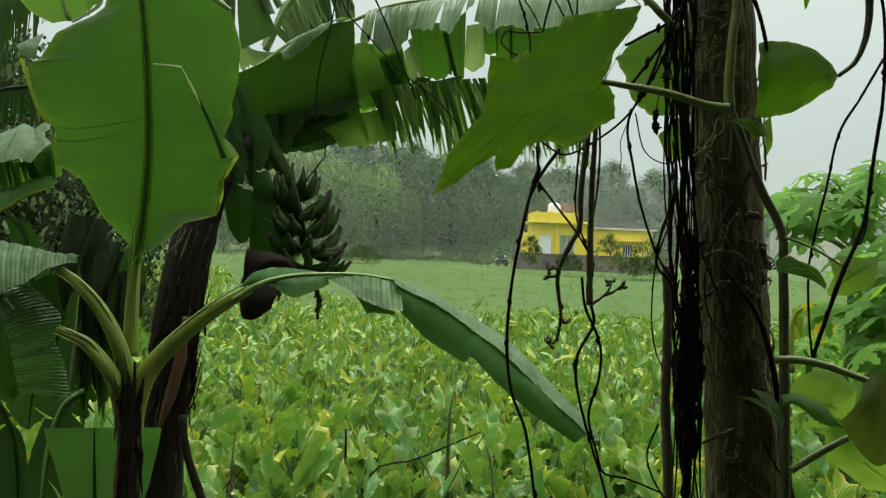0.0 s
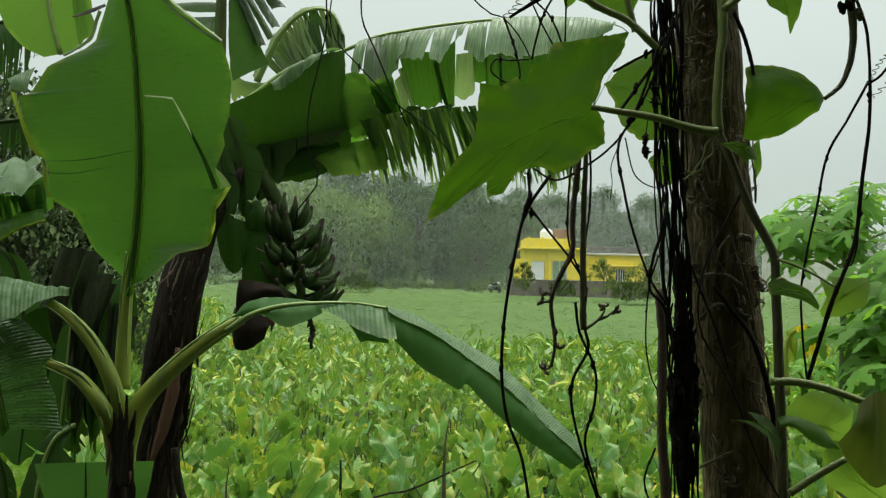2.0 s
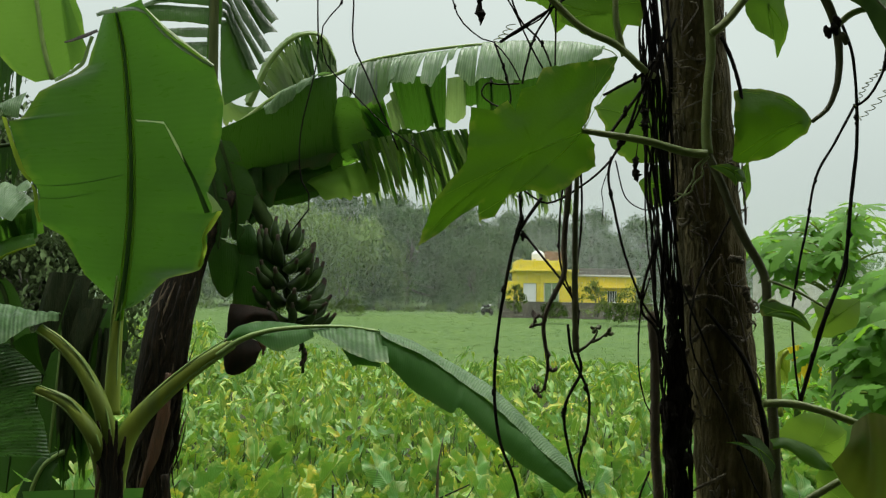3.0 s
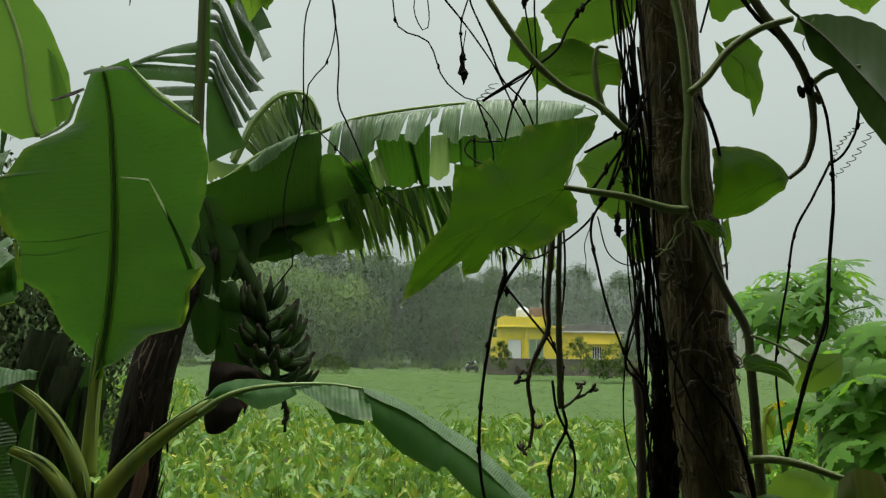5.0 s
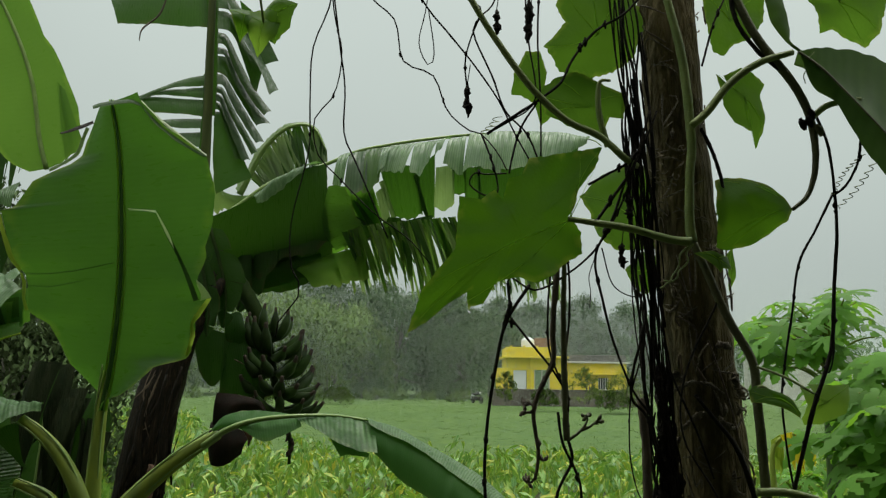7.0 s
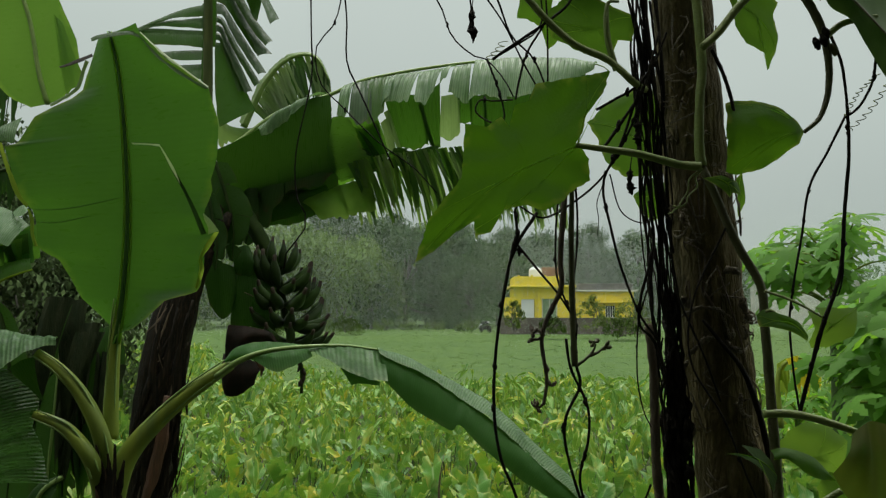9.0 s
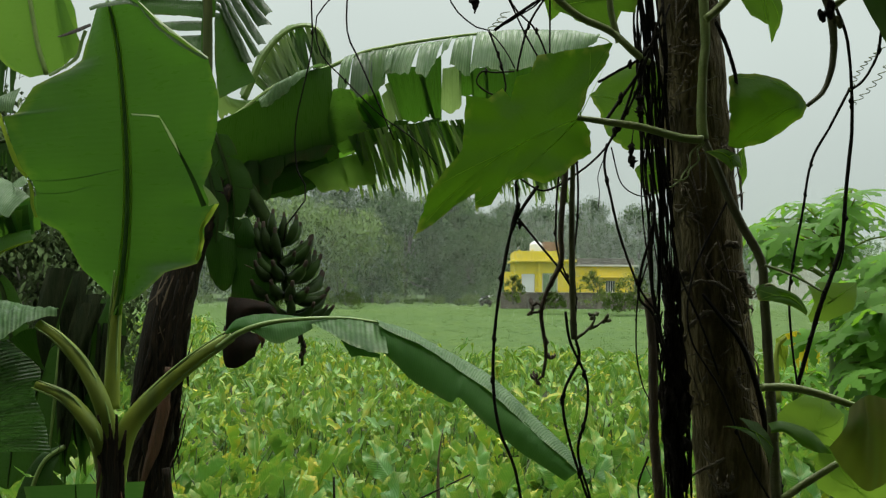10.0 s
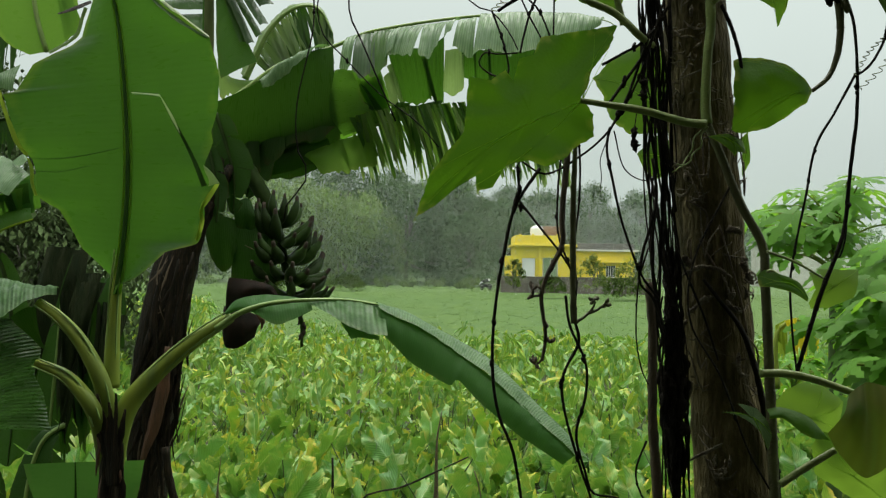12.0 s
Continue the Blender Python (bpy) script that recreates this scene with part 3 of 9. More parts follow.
def lobed(centre, normal, lobes, cup=0.03, seed=0, serrate=0.03, rings=6, bumps=0.004, bulge=0.0):
    """A lobed leaf in the plane through centre: lobes are (degrees, reach)."""
    n = Vector(normal).normalized()
    e1 = Vector((0, 0, 1)).cross(n).normalized()
    e2 = n.cross(e1)
    rng = random.Random(seed)
    out = []
    for (a0, r0), (a1, r1) in zip(lobes, lobes[1:] + [(lobes[0][0] + 360, lobes[0][1])]):
        steps = max(3, int((x_len(a0, r0, a1, r1)) / 0.006))
        x0 = Vector((math.cos(radians(a0)) * r0, math.sin(radians(a0)) * r0))
        x1 = Vector((math.cos(radians(a1)) * r1, math.sin(radians(a1)) * r1))
        for j in range(steps):
            f = j / steps
            q = x0.lerp(x1, f)
            out.append(q * (1 + (serrate * rng.uniform(-1, 1) if j else 0) + bulge * math.sin(math.pi * f)))
    c = Vector(centre)
    reach = max(q.length for q in out)

    def place(q, f):
        x = q * f
        h = -cup * (x.length / reach) ** 2 + bumps * 2.5 * noise.noise(Vector((x.x * 22, x.y * 22, seed * 3.1))) * min(1.0, f * 2)
        return c + e1 * x.x + e2 * x.y + n * h

    verts, faces, uvs = [place(Vector((0, 0)), 0)], [], [(0, 0)]
    k = len(out)
    for r in range(1, rings + 1):
        for j, q in enumerate(out):
            verts.append(place(q, r / rings))
            uvs.append((r / rings, j / k))
    for j in range(k):
        j2 = (j + 1) % k
        faces.append((0, 1 + j, 1 + j2))
        for r in range(rings - 1):
            a, b = 1 + r * k, 1 + (r + 1) * k
            faces.append((a + j, b + j, b + j2, a + j2))
    return Geo().add(verts, faces, uvs), place


def vine_leaf(parent, centre, normal, lobes, material=None, label="", cup=0.03, seed=0, veins=4, serrate=0.03, base=None, bumps=0.004):
    geo, place = lobed(centre, normal, lobes, cup, seed, serrate, bumps=bumps)
    lf = part("leaf", geo, material or M_GOURD, parent, label)
    vg = Geo()
    rng = random.Random(seed)
    n = Vector(normal).normalized()
    b = Vector((base[1] * math.cos(radians(base[0])), base[1] * math.sin(radians(base[0])))) if base else Vector((0, 0))
    for a, r in sorted(lobes, key=lambda x: -x[1])[:veins]:
        q = Vector((math.cos(radians(a)) * r, math.sin(radians(a)) * r))
        bow = Vector((-(q - b).y, (q - b).x)) * rng.uniform(-0.10, 0.10)
        tube([place(b.lerp(q, f) + bow * math.sin(math.pi * f), 1) + n * 0.0005 for f in (0.0, 0.25, 0.5, 0.75, 0.92)], [0.0007, 0.0004, 0.0002], 8, 5, geo=vg)
    part("vein", vg, M_VEIN, lf)
    return lf


def vine(name, pts, r, material, label, category="vine", knots=0, rough=0.12, seed=1, n=40, group="hanging vines", twigs=(), eave=False):
    """A dry climbing stem: slender tube, knots where leaves once grew, short twigs."""
    rng = random.Random(seed)
    if eave:
        pts = [(pts[0][0], 0.985, 2.744)] + list(pts)
    top = max(pts, key=lambda q: q[2])
    ob = thing(name, top, label, category, group)
    r = [0.76 * q for q in r] if isinstance(r, list) else [0.76 * r, 0.7 * r, 0.62 * r]
    part("stem", tube(pts, r, n, 6, rough, rng), material, ob)
    p = spline(pts, 60)
    for _ in range(knots):
        c = p[rng.randrange(6, 58)]
        rr = min(0.004, r[0] * rng.uniform(1.3, 2.0))
        part("knot", tube([c + Vector((0, 0, rr * 2)), c + Vector((rng.uniform(-1, 1) * rr * 0.5, 0, 0)), c - Vector((0, 0, rr * 2))], [rr * 0.4, rr, rr * 0.3], 6, 6, 0.25, rng), material, ob)
    for tw in twigs:
        part("twig", tube(tw, [0.0028, 0.002, 0.0012], 10, 5, 0.3, rng), material, ob)
        for _ in range(4):
            e = Vector(tw[-1]) + Vector((rng.uniform(-1, 1), rng.uniform(-1, 1), rng.uniform(-1, 1))) * 0.008
            part("bud", tube([Vector(tw[-1]), e, e + Vector((0, 0, 0.004))], [0.002, 0.003, 0.001], 4, 5, 0.3, rng), material, ob)
    return ob


def scatter_mesh(tv, tf, mats, uvs=None):
    """Many copies of a small template (tv, tf), one for each 3 x 4 matrix, as one mesh's geometry."""
    tv = np.asarray(tv, dtype=np.float64)
    m = np.asarray(mats)
    v = np.einsum("aij,bj->abi", m[:, :, :3], tv) + m[:, None, :, 3]
    g = Geo()
    g.v = v.reshape(-1, 3).tolist()
    k = len(tv)
    g.f = [tuple(i + a * k for i in f) for a in range(len(m)) for f in tf]
    g.uv = (uvs if uvs else [(0.0, 0.0)] * k) * len(m)
    return g


def mat34(loc, rx, ry, rz, s):
    m = (Euler((rx, ry, rz)).to_matrix() * s) if isinstance(s, (int, float)) else Euler((rx, ry, rz)).to_matrix() @ Matrix.Diagonal(s)
    return [[*m[k], loc[k]] for k in range(3)]


# ---- ground: a low bank under the camera, a flat wet field to the horizon ----
def ground_z(x, y):
    bank = 0.42 * max(0.0, min(1.0, (4.0 - y) / 1.8))
    bank = bank * bank * (3 - 2 * min(1.0, bank / 0.42)) / 0.42 if bank > 0 else 0.0
    return min(bank, 0.42) + 0.03 * noise.noise(Vector((x * 0.4, y * 0.4, 0))) * (1 if y < 60 else 0.2)


def build_ground():
    ys = [-3000, -400, -60, -12, *np.arange(-5, 8, 0.4), *np.arange(8, 30, 1.2), *np.arange(30, 130, 6), 200, 500, 1500, 3500]
    xs = [-3000, -600, -120, *np.arange(-60, -8, 5), *np.arange(-8, 8, 0.5), *np.arange(8, 61, 5), 120, 600, 3000]
    verts = [(float(x), float(y), ground_z(float(x), float(y))) for y in ys for x in xs]
    k = len(xs)
    faces = [(j * k + i, j * k + i + 1, (j + 1) * k + i + 1, (j + 1) * k + i) for j in range(len(ys) - 1) for i in range(k - 1)]
    ob = new("ground", make_mesh("ground", Geo().add(verts, faces), M_GROUND))
    tagged(ob, "wet green field of low grass with dark soil under the crops", "ground", kind="structure")


build_ground()


# ---- yellow house behind its compound wall ----
def wall_with_holes(x0, x1, z0, z1, y0, y1, holes):
    """One closed wall along x, from y0 to y1 thick, with rectangular holes (x0, x1, z0, z1)."""
    g = Geo()
    xs = sorted({x0, x1, *[h[0] for h in holes], *[h[1] for h in holes]})
    zs = sorted({z0, z1, *[h[2] for h in holes], *[h[3] for h in holes]})
    nx, nz = len(xs), len(zs)

    def solid(i, k):
        if not (0 <= i < nx - 1 and 0 <= k < nz - 1):
            return False
        return not any(h[0] <= xs[i] and xs[i + 1] <= h[1] and h[2] <= zs[k] and zs[k + 1] <= h[3] for h in holes)

    verts = [(x, y, z) for y in (y0, y1) for z in zs for x in xs]

    def at(s, i, k):
        return s * nx * nz + k * nx + i

    faces = []
    for i in range(nx - 1):
        for k in range(nz - 1):
            if not solid(i, k):
                continue
            faces.append((at(0, i, k), at(0, i + 1, k), at(0, i + 1, k + 1), at(0, i, k + 1)))
            faces.append((at(1, i, k), at(1, i, k + 1), at(1, i + 1, k + 1), at(1, i + 1, k)))
            for di, dk, p, q in ((-1, 0, (i, k), (i, k + 1)), (1, 0, (i + 1, k + 1), (i + 1, k)), (0, -1, (i + 1, k), (i, k)), (0, 1, (i, k + 1), (i + 1, k + 1))):
                if not solid(i + di, k + dk):
                    faces.append((at(0, *p), at(0, *q), at(1, *q), at(1, *p)))
    return g.add(verts, faces)


def build_house():
    # local axes: x along the front, y into the house, z up; the origin is the front's near corner
    ob = new("house")
    ob.matrix_basis = pose(7.2, 66.5, 0, 0, 0, -3) @ Matrix.Diagonal((1.06, 1, 1.15, 1))
    tagged(ob, "single-storey bright yellow house with flat roof and parapet", "house")
    door = (0.55, 1.60, 0.0, 2.42)
    gwin = (2.15, 3.35, 1.05, 2.45)
    rwin = (7.1, 7.85, 1.15, 1.95)
    part("wall", wall_with_holes(0, 4.6, 0, 3.25, 0, 0.23, [door, gwin]), M_YWALL, ob, "yellow painted front wall", False)
    part("wall", wall_with_holes(4.6, 9.3, 0, 2.95, 0.5, 0.73, [rwin]), M_YWALL, ob, "yellow painted wall of the low wing", False)
    part("wall", Geo().box((0.0, 0.23, 0), (0.23, 6.4, 3.25)), M_YWALL, ob, "", False)
    part("wall", Geo().box((4.37, 0.23, 0), (4.6, 0.5, 3.25)), M_YWALL, ob, "", False)
    part("wall", Geo().box((9.07, 0.73, 0), (9.3, 6.4, 2.95)), M_YWALL, ob, "", False)
    part("wall", Geo().box((0.23, 6.17, 0), (9.07, 6.4, 2.95)), M_YWALL, ob, "", False)
    part("wall", Geo().box((-0.75, 0.3, 0), (-0.002, 0.53, 2.55)), M_YWALL, ob, "low yellow side wall", False)
    part("floor", Geo().box((0.23, 0.23, -0.02), (9.07, 6.17, 0.05)), M_TRIMW, ob, "", False)
    part("roof_slab", Geo().box((-0.25, -0.55, 3.25), (4.75, 6.5, 3.40), 0.02), M_YWALL, ob, "projecting yellow roof slab", False)
    part("roof_slab", Geo().box((4.752, 0.2, 2.95), (9.55, 6.5, 3.08), 0.02), M_TRIMW, ob, "pale concrete roof slab", False)
    part("parapet", Geo().box((0.0, -0.35, 3.40), (3.6, -0.2, 4.02), 0.02), M_YWALL, ob, "", False)
    part("parapet", Geo().box((0.0, -0.2, 3.40), (0.15, 6.2, 4.02), 0.02), M_YWALL, ob, "", False)
    part("parapet", Geo().box((4.9, 0.6, 3.08), (9.3, 0.75, 3.55), 0.02), M_DARKROOF, ob, "dark weathered parapet", False)
    for x in (0.3, 1.3, 2.3, 3.2):
        part("parapet_post", Geo().box((x, -0.40, 3.40), (x + 0.16, -0.15, 4.12), 0.015), M_YWALL, ob, "", False)
    part("stair_tower", Geo().box((2.3, 1.5, 3.40), (3.9, 3.6, 4.75), 0.02), M_BRICK, ob, "bare brick stair tower on the roof", False)
    part("porch_pillar", Geo().box((1.85, -0.25, 0), (2.05, -0.05, 3.25), 0.015), M_YWALL, ob, "", False)
    part("sun_shade", Geo().box((5.6, 0.05, 2.15), (8.6, 0.5, 2.24), 0.015), M_YWALL, ob, "thin concrete shade over the window", False)
    dr = part("door", Geo().box((0.58, 0.06, 0.02), (1.57, 0.12, 2.40), 0.01), M_WHITE, ob, "white painted door", False)
    part("door_panel", Geo().box((0.70, 0.035, 1.25), (1.45, 0.058, 2.20), 0.01), M_WHITE, dr, "", False)
    part("door_panel", Geo().box((0.70, 0.035, 0.20), (1.45, 0.058, 1.10), 0.01), M_WHITE, dr, "", False)
    wn = part("window", Geo().box((2.15, 0.10, 1.05), (3.35, 0.13, 2.45)), M_GWIN, ob, "green shuttered window", False)
    for x in (2.15, 2.72, 3.27):
        part("shutter_frame", Geo().box((x, 0.05, 1.05), (x + 0.08, 0.098, 2.45), 0.01), M_TRIMW, wn, "", False)
    wn = part("window", Geo().box((7.1, 0.60, 1.15), (7.85, 0.61, 1.95)), M_GLASS, ob, "barred window with dark glass", False)
    for x in (7.1, 7.28, 7.46, 7.64, 7.81):
        part("window_bar", Geo().box((x, 0.55, 1.15), (x + 0.035, 0.598, 1.95)), M_WHITE, wn, "", False)
    part("window_sill", Geo().box((7.0, 0.42, 1.08), (7.95, 0.50, 1.148), 0.01), M_TRIMW, wn, "", False)
    # tank on the roof: its own thing
    tk = new("water_tank")
    tk.matrix_basis = ob.matrix_basis @ pose(1.75, 0.9, 3.40)
    tagged(tk, "white plastic water tank on the house roof", "water tank")
    g = tube([(0, 0, 0.35), (0, 0, 0.40), (0, 0, 0.55), (0, 0, 0.8), (0, 0, 1.15), (0, 0, 1.25), (0, 0, 1.32)], [0.50, 0.52, 0.5, 0.52, 0.5, 0.52, 0.3], 14, 18)
    part("tank_body", g, M_WHITE, tk)
    part("lid", tube([(0, 0, 1.321), (0, 0, 1.36), (0, 0, 1.40)], [0.22, 0.22, 0.1], 4, 14), M_WHITE, tk)
    part("plinth", Geo().box((-0.55, -0.55, 0), (0.55, 0.55, 0.35), 0.02), M_TRIMW, tk, "", False)


build_house()


def build_far_building():
    ob = thing("far_building", (43.02, 100.0, 0), "low pale grey plastered building beyond the field", "building")
    x, z = 43.02, 5.37
    part("wall", wall_with_holes(x, x + 16, -0.1, z, 100.0, 100.25, [(x + 9.0, x + 10.4, 1.2, 2.6)]), M_TRIMW, ob, "pale weathered front wall", False)
    part("wall", Geo().box((x, 100.25, -0.1), (x + 0.25, 107, z)), M_TRIMW, ob, "", False)
    part("wall", Geo().box((x + 15.75, 100.25, -0.1), (x + 16, 107, z)), M_TRIMW, ob, "", False)
    part("roof", Geo().box((x - 0.3, 99.6, z + 0.002), (x + 16.3, 107.3, z + 0.18), 0.02), M_TRIMW, ob, "flat concrete roof slab", False)
    part("window", Geo().box((x + 9.0, 100.1, 1.2), (x + 10.4, 100.14, 2.6)), M_GLASS, ob, "dark window", False)


build_far_building()


def build_compound_wall():
    ob = new("compound_wall")
    ob.matrix_basis = pose(5.85, 64.0, 0, 0, 0, -2)
    tagged(ob, "low weathered brown brick compound wall with coping", "wall", kind="structure")
    part("wall_body", Geo().box((0, 0, -0.1), (11.8, 0.2, 1.20), 0.01), M_CWALL, ob, "", False)
    part("coping", Geo().box((-0.04, -0.05, 1.201), (11.84, 0.25, 1.29), 0.02), M_CWALL, ob, "", False)
    for k in range(6):
        x = 0.0 + k * 2.25
        part("wall_pier", Geo().box((x, -0.06, -0.1), (x + 0.24, -0.001, 1.198), 0.012), M_CWALL, ob, "", False)


build_compound_wall()


def build_motorcycle():
    ob = thing("motorcycle", (5.05, 69.0, 0), "dark parked motorcycle beside the compound wall", "motorcycle")
    ob.rotation_euler = (0, 0, radians(-62))
    o = Vector((5.05, 69.0, 0))
    for x in (-0.62, 0.62):
        ring = [o + Vector((x + 0.26 * math.cos(a), 0, 0.30 + 0.26 * math.sin(a))) for a in np.linspace(0, 2 * math.pi, 13)]
        wh = part("wheel", tube(ring, [0.05, 0.05], 26, 7), M_TYRE, ob)
        part("rim", tube([o + Vector((x, -0.03, 0.30)), o + Vector((x, 0.03, 0.30))], [0.16, 0.16], 2, 14), M_METAL, wh)
    part("engine", Geo().box(o + Vector((-0.22, -0.14, 0.25)), o + Vector((0.2, 0.14, 0.58)), 0.04), M_METAL, ob)
    part("fuel_tank", tube([o + Vector((-0.05, 0, 0.78)), o + Vector((0.15, 0, 0.82)), o + Vector((0.38, 0, 0.80))], [0.08, 0.16, 0.08], 10, 10), M_METAL, ob)
    part("seat", tube([o + Vector((-0.75, 0, 0.80)), o + Vector((-0.4, 0, 0.76)), o + Vector((-0.05, 0, 0.74))], [0.06, 0.11, 0.08], 10, 8, flat=0.6), M_TYRE, ob)
    part("fork", tube([o + Vector((0.62, 0, 0.30)), o + Vector((0.42, 0, 0.95))], [0.035, 0.03], 6, 6), M_METAL, ob)
    part("handlebar", tube([o + Vector((0.34, -0.36, 0.98)), o + Vector((0.42, 0, 0.95)), o + Vector((0.34, 0.36, 0.98))], [0.018, 0.018], 10, 6), M_METAL, ob)
    part("headlight", tube([o + Vector((0.46, 0, 0.88)), o + Vector((0.58, 0, 0.87))], [0.09, 0.08], 4, 10), M_WHITE, ob)
    part("mudguard", tube([o + Vector((-0.95, 0, 0.42)), o + Vector((-0.80, 0, 0.62)), o + Vector((-0.55, 0, 0.66))], [0.05, 0.07, 0.06], 8, 6), M_WHITE, ob)


build_motorcycle()


# ---- trees ----
LEAF_T = [(-0.5, 0, 0), (0, 0.22, 0.05), (0.5, 0, 0), (0, -0.22, 0.05)]


def crown_mesh(name, material, seed, height, width, clumps, per, leaf, droop, dome=False):
    """Leaves in clumps round limb ends, uneven outline with gaps; the limbs are returned for the trunk mesh. A dome bears its clumps on an arching shell, hollow below."""
    rng = random.Random(seed)
    mats, limbs, turned = [], [], []
    for c in range(clumps):
        a = rng.uniform(0, 2 * math.pi)
        if dome:
            up = rng.random() ** 0.8
            flat = math.sqrt(1 - up * up)
            lobe = noise.noise(Vector((math.cos(a) * 1.6, math.sin(a) * 1.6, seed + up * 2)))
            r = width * 0.5 * (0.84 + 0.2 * rng.random() + 0.3 * lobe) * (0.25 + 0.75 * flat)
            h = height * (0.36 + 0.58 * up + 0.1 * lobe)
            if up < 0.45 and lobe > -0.05:
                h *= rng.uniform(0.2, 1.0)
        else:
            h = height * (0.15 + 0.85 * (c + rng.random()) / clumps)
            env = math.sin(math.pi * min(1, 0.18 + 0.80 * (h / height) ** 1.3)) ** 0.6
            r = width * 0.5 * env * math.sqrt(rng.uniform(0.1, 1.0))
        p = Vector((math.cos(a) * r, math.sin(a) * r, h))
        form = Vector((p.x / width, p.y / width, (h / height - 0.45))).normalized()
        if c % 5 == 0:
            limbs.append(p)
        size = rng.uniform(0.6, 1.2) * width * (0.10 if dome else 0.14)
        for _ in range(per):
            d = Vector((rng.gauss(0, 1), rng.gauss(0, 1), rng.gauss(0, 0.75)))
            d = d.normalized() * size * rng.random() ** 0.45
            d.z -= droop * rng.random() * size * 2.0
            turned.append((d.normalized() * 0.8 + form * 0.9 + Vector((rng.uniform(-0.12, 0.12), rng.uniform(-0.12, 0.12), 0.2))).normalized())
            mats.append(mat34(p + d, rng.uniform(-0.7, 0.7), rng.uniform(0.2, 1.0) + droop * 0.5, rng.uniform(0, 6.3), leaf * rng.uniform(0.6, 1.4)))
    geo = scatter_mesh(LEAF_T, [(0, 1, 2), (0, 2, 3)], mats)
    me = make_mesh(name, geo, material, True)
    me.normals_split_custom_set_from_vertices([n for n in turned for _ in range(4)])
    return me, limbs


def trunk_mesh(limbs, height, r, seed, stems=1):
    rng = random.Random(seed)
    g = Geo()
    for s in range(stems):
        b = Vector((rng.uniform(-1, 1), rng.uniform(-1, 1), 0)) * (0.0 if stems == 1 else r * 6)
        topp = b * 2 + Vector((rng.uniform(-0.4, 0.4), rng.uniform(-0.4, 0.4), height * 0.8))
        mid = b + Vector((rng.uniform(-0.3, 0.3), rng.uniform(-0.3, 0.3), height * 0.4))
        tube([b, mid, topp], [r, r * 0.7, r * 0.2], 8, 7, 0.05, rng, g)
    for q in limbs:
        z = min(q.z * 0.7, height * 0.7)
        tube([Vector((0, 0, z)), Vector((q.x * 0.5, q.y * 0.5, (z + q.z) / 2)), q], [r * 0.35, r * 0.2, r * 0.06], 5, 5, 0, None, g)
    return make_mesh("trunk", g, M_TREE_BARK)


def build_tree(name, kind_seed, height, width, clumps, per, leaf, droop, material, label, stems=1, r=0.22, dome=False):
    cm, limbs = crown_mesh("crown", material, kind_seed, height, width, clumps, per, leaf, droop, dome)
    ob = thing(name, (0, 0, 0), label, "tree", "trees beyond the field")
    c = new("crown", cm)
    c.parent = ob
    if dome:  # arching culms or limbs, each from the foot to the shell
        rng = random.Random(kind_seed + 1)
        if stems == 1:
            part("trunk", tube([(0, 0, -0.3), (0.1, 0, height * 0.3), (0, 0.1, height * 0.7)], [r, r * 0.75, r * 0.3], 8, 7, 0.05, rng), M_TREE_BARK, ob)
        for q in limbs[:14]:
            foot = Vector((rng.uniform(-0.9, 0.9), rng.uniform(-0.9, 0.9), -0.2)) if stems > 1 else Vector((0.05, 0, height * rng.uniform(0.2, 0.4)))
            part("culm" if stems > 1 else "limb", tube([foot, Vector((q.x * 0.35, q.y * 0.35, foot.z + (q.z - foot.z) * 0.6)), q], [r * (1.0 if stems > 1 else 0.4), r * 0.4, r * 0.1], 8, 5), M_TREE_BARK, ob)
    else:
        t = new("trunk", trunk_mesh(limbs, height, r, kind_seed, stems))
        t.parent = ob
    return ob


def build_treeline():
    rng = random.Random(7)
    kinds = [
        build_tree("bamboo_clump", 3, 9.6, 11.5, 240, 110, 0.31, 1.1, M_FAR2, "drooping bamboo clump at the field's edge, rain haze put into its pale colour", 5, 0.06, True),
        build_tree("tree", 11, 12.0, 10.5, 220, 105, 0.31, 0.6, M_FAR, "dense broadleaf tree at the field's edge, haze put into its colour", 1, 0.22, True),
        build_tree("tree", 23, 11.0, 8, 190, 95, 0.30, 0.5, M_FAR, "dense broadleaf tree at the field's edge, haze put into its colour"),
        build_tree("tree", 31, 14.0, 9, 160, 95, 0.31, 0.2, M_FAR, "tall loose tree behind the house, haze put into its colour"),
    ]
    spots = [  # x, y, kind, scale
        (-8.2, 84, 0, 1.05), (-16.5, 88, 0, 1.25), (-9.5, 99, 3, 1.0), (-4.6, 97, 3, 0.96), (-15.0, 100, 3, 1.05), (-2.2, 88, 1, 0.97), (3.6, 92, 2, 1.08), (-21, 92, 1, 1.05), (8.5, 97, 1, 0.88),
        (17.2, 119, 2, 1.2), (23.5, 117, 3, 1.0), (31.0, 118, 2, 1.2), (37.0, 118, 1, 0.95), (0.8, 105, 3, 0.95), (-11.5, 104, 1, 1.0),
        (12.0, 121, 3, 1.0), (26.0, 124, 1, 0.98), (-27, 96, 2, 1.0), (-5.4, 82, 2, 0.62), (36, 105, 2, 0.7), (46, 112, 1, 0.7), (-34, 100, 1, 0.8), (4.8, 84, 1, 0.66),
    ]
    used = set()
    for x, y, k, s in spots:
        m = pose(x, y, -0.1, 0, 0, rng.uniform(0, 360))
        if k in used:
            ob = copy_thing(kinds[k], m)
        else:
            ob = kinds[k]
            ob.matrix_basis = m
            used.add(k)
        ob.scale = (s, s, s)


build_treeline()


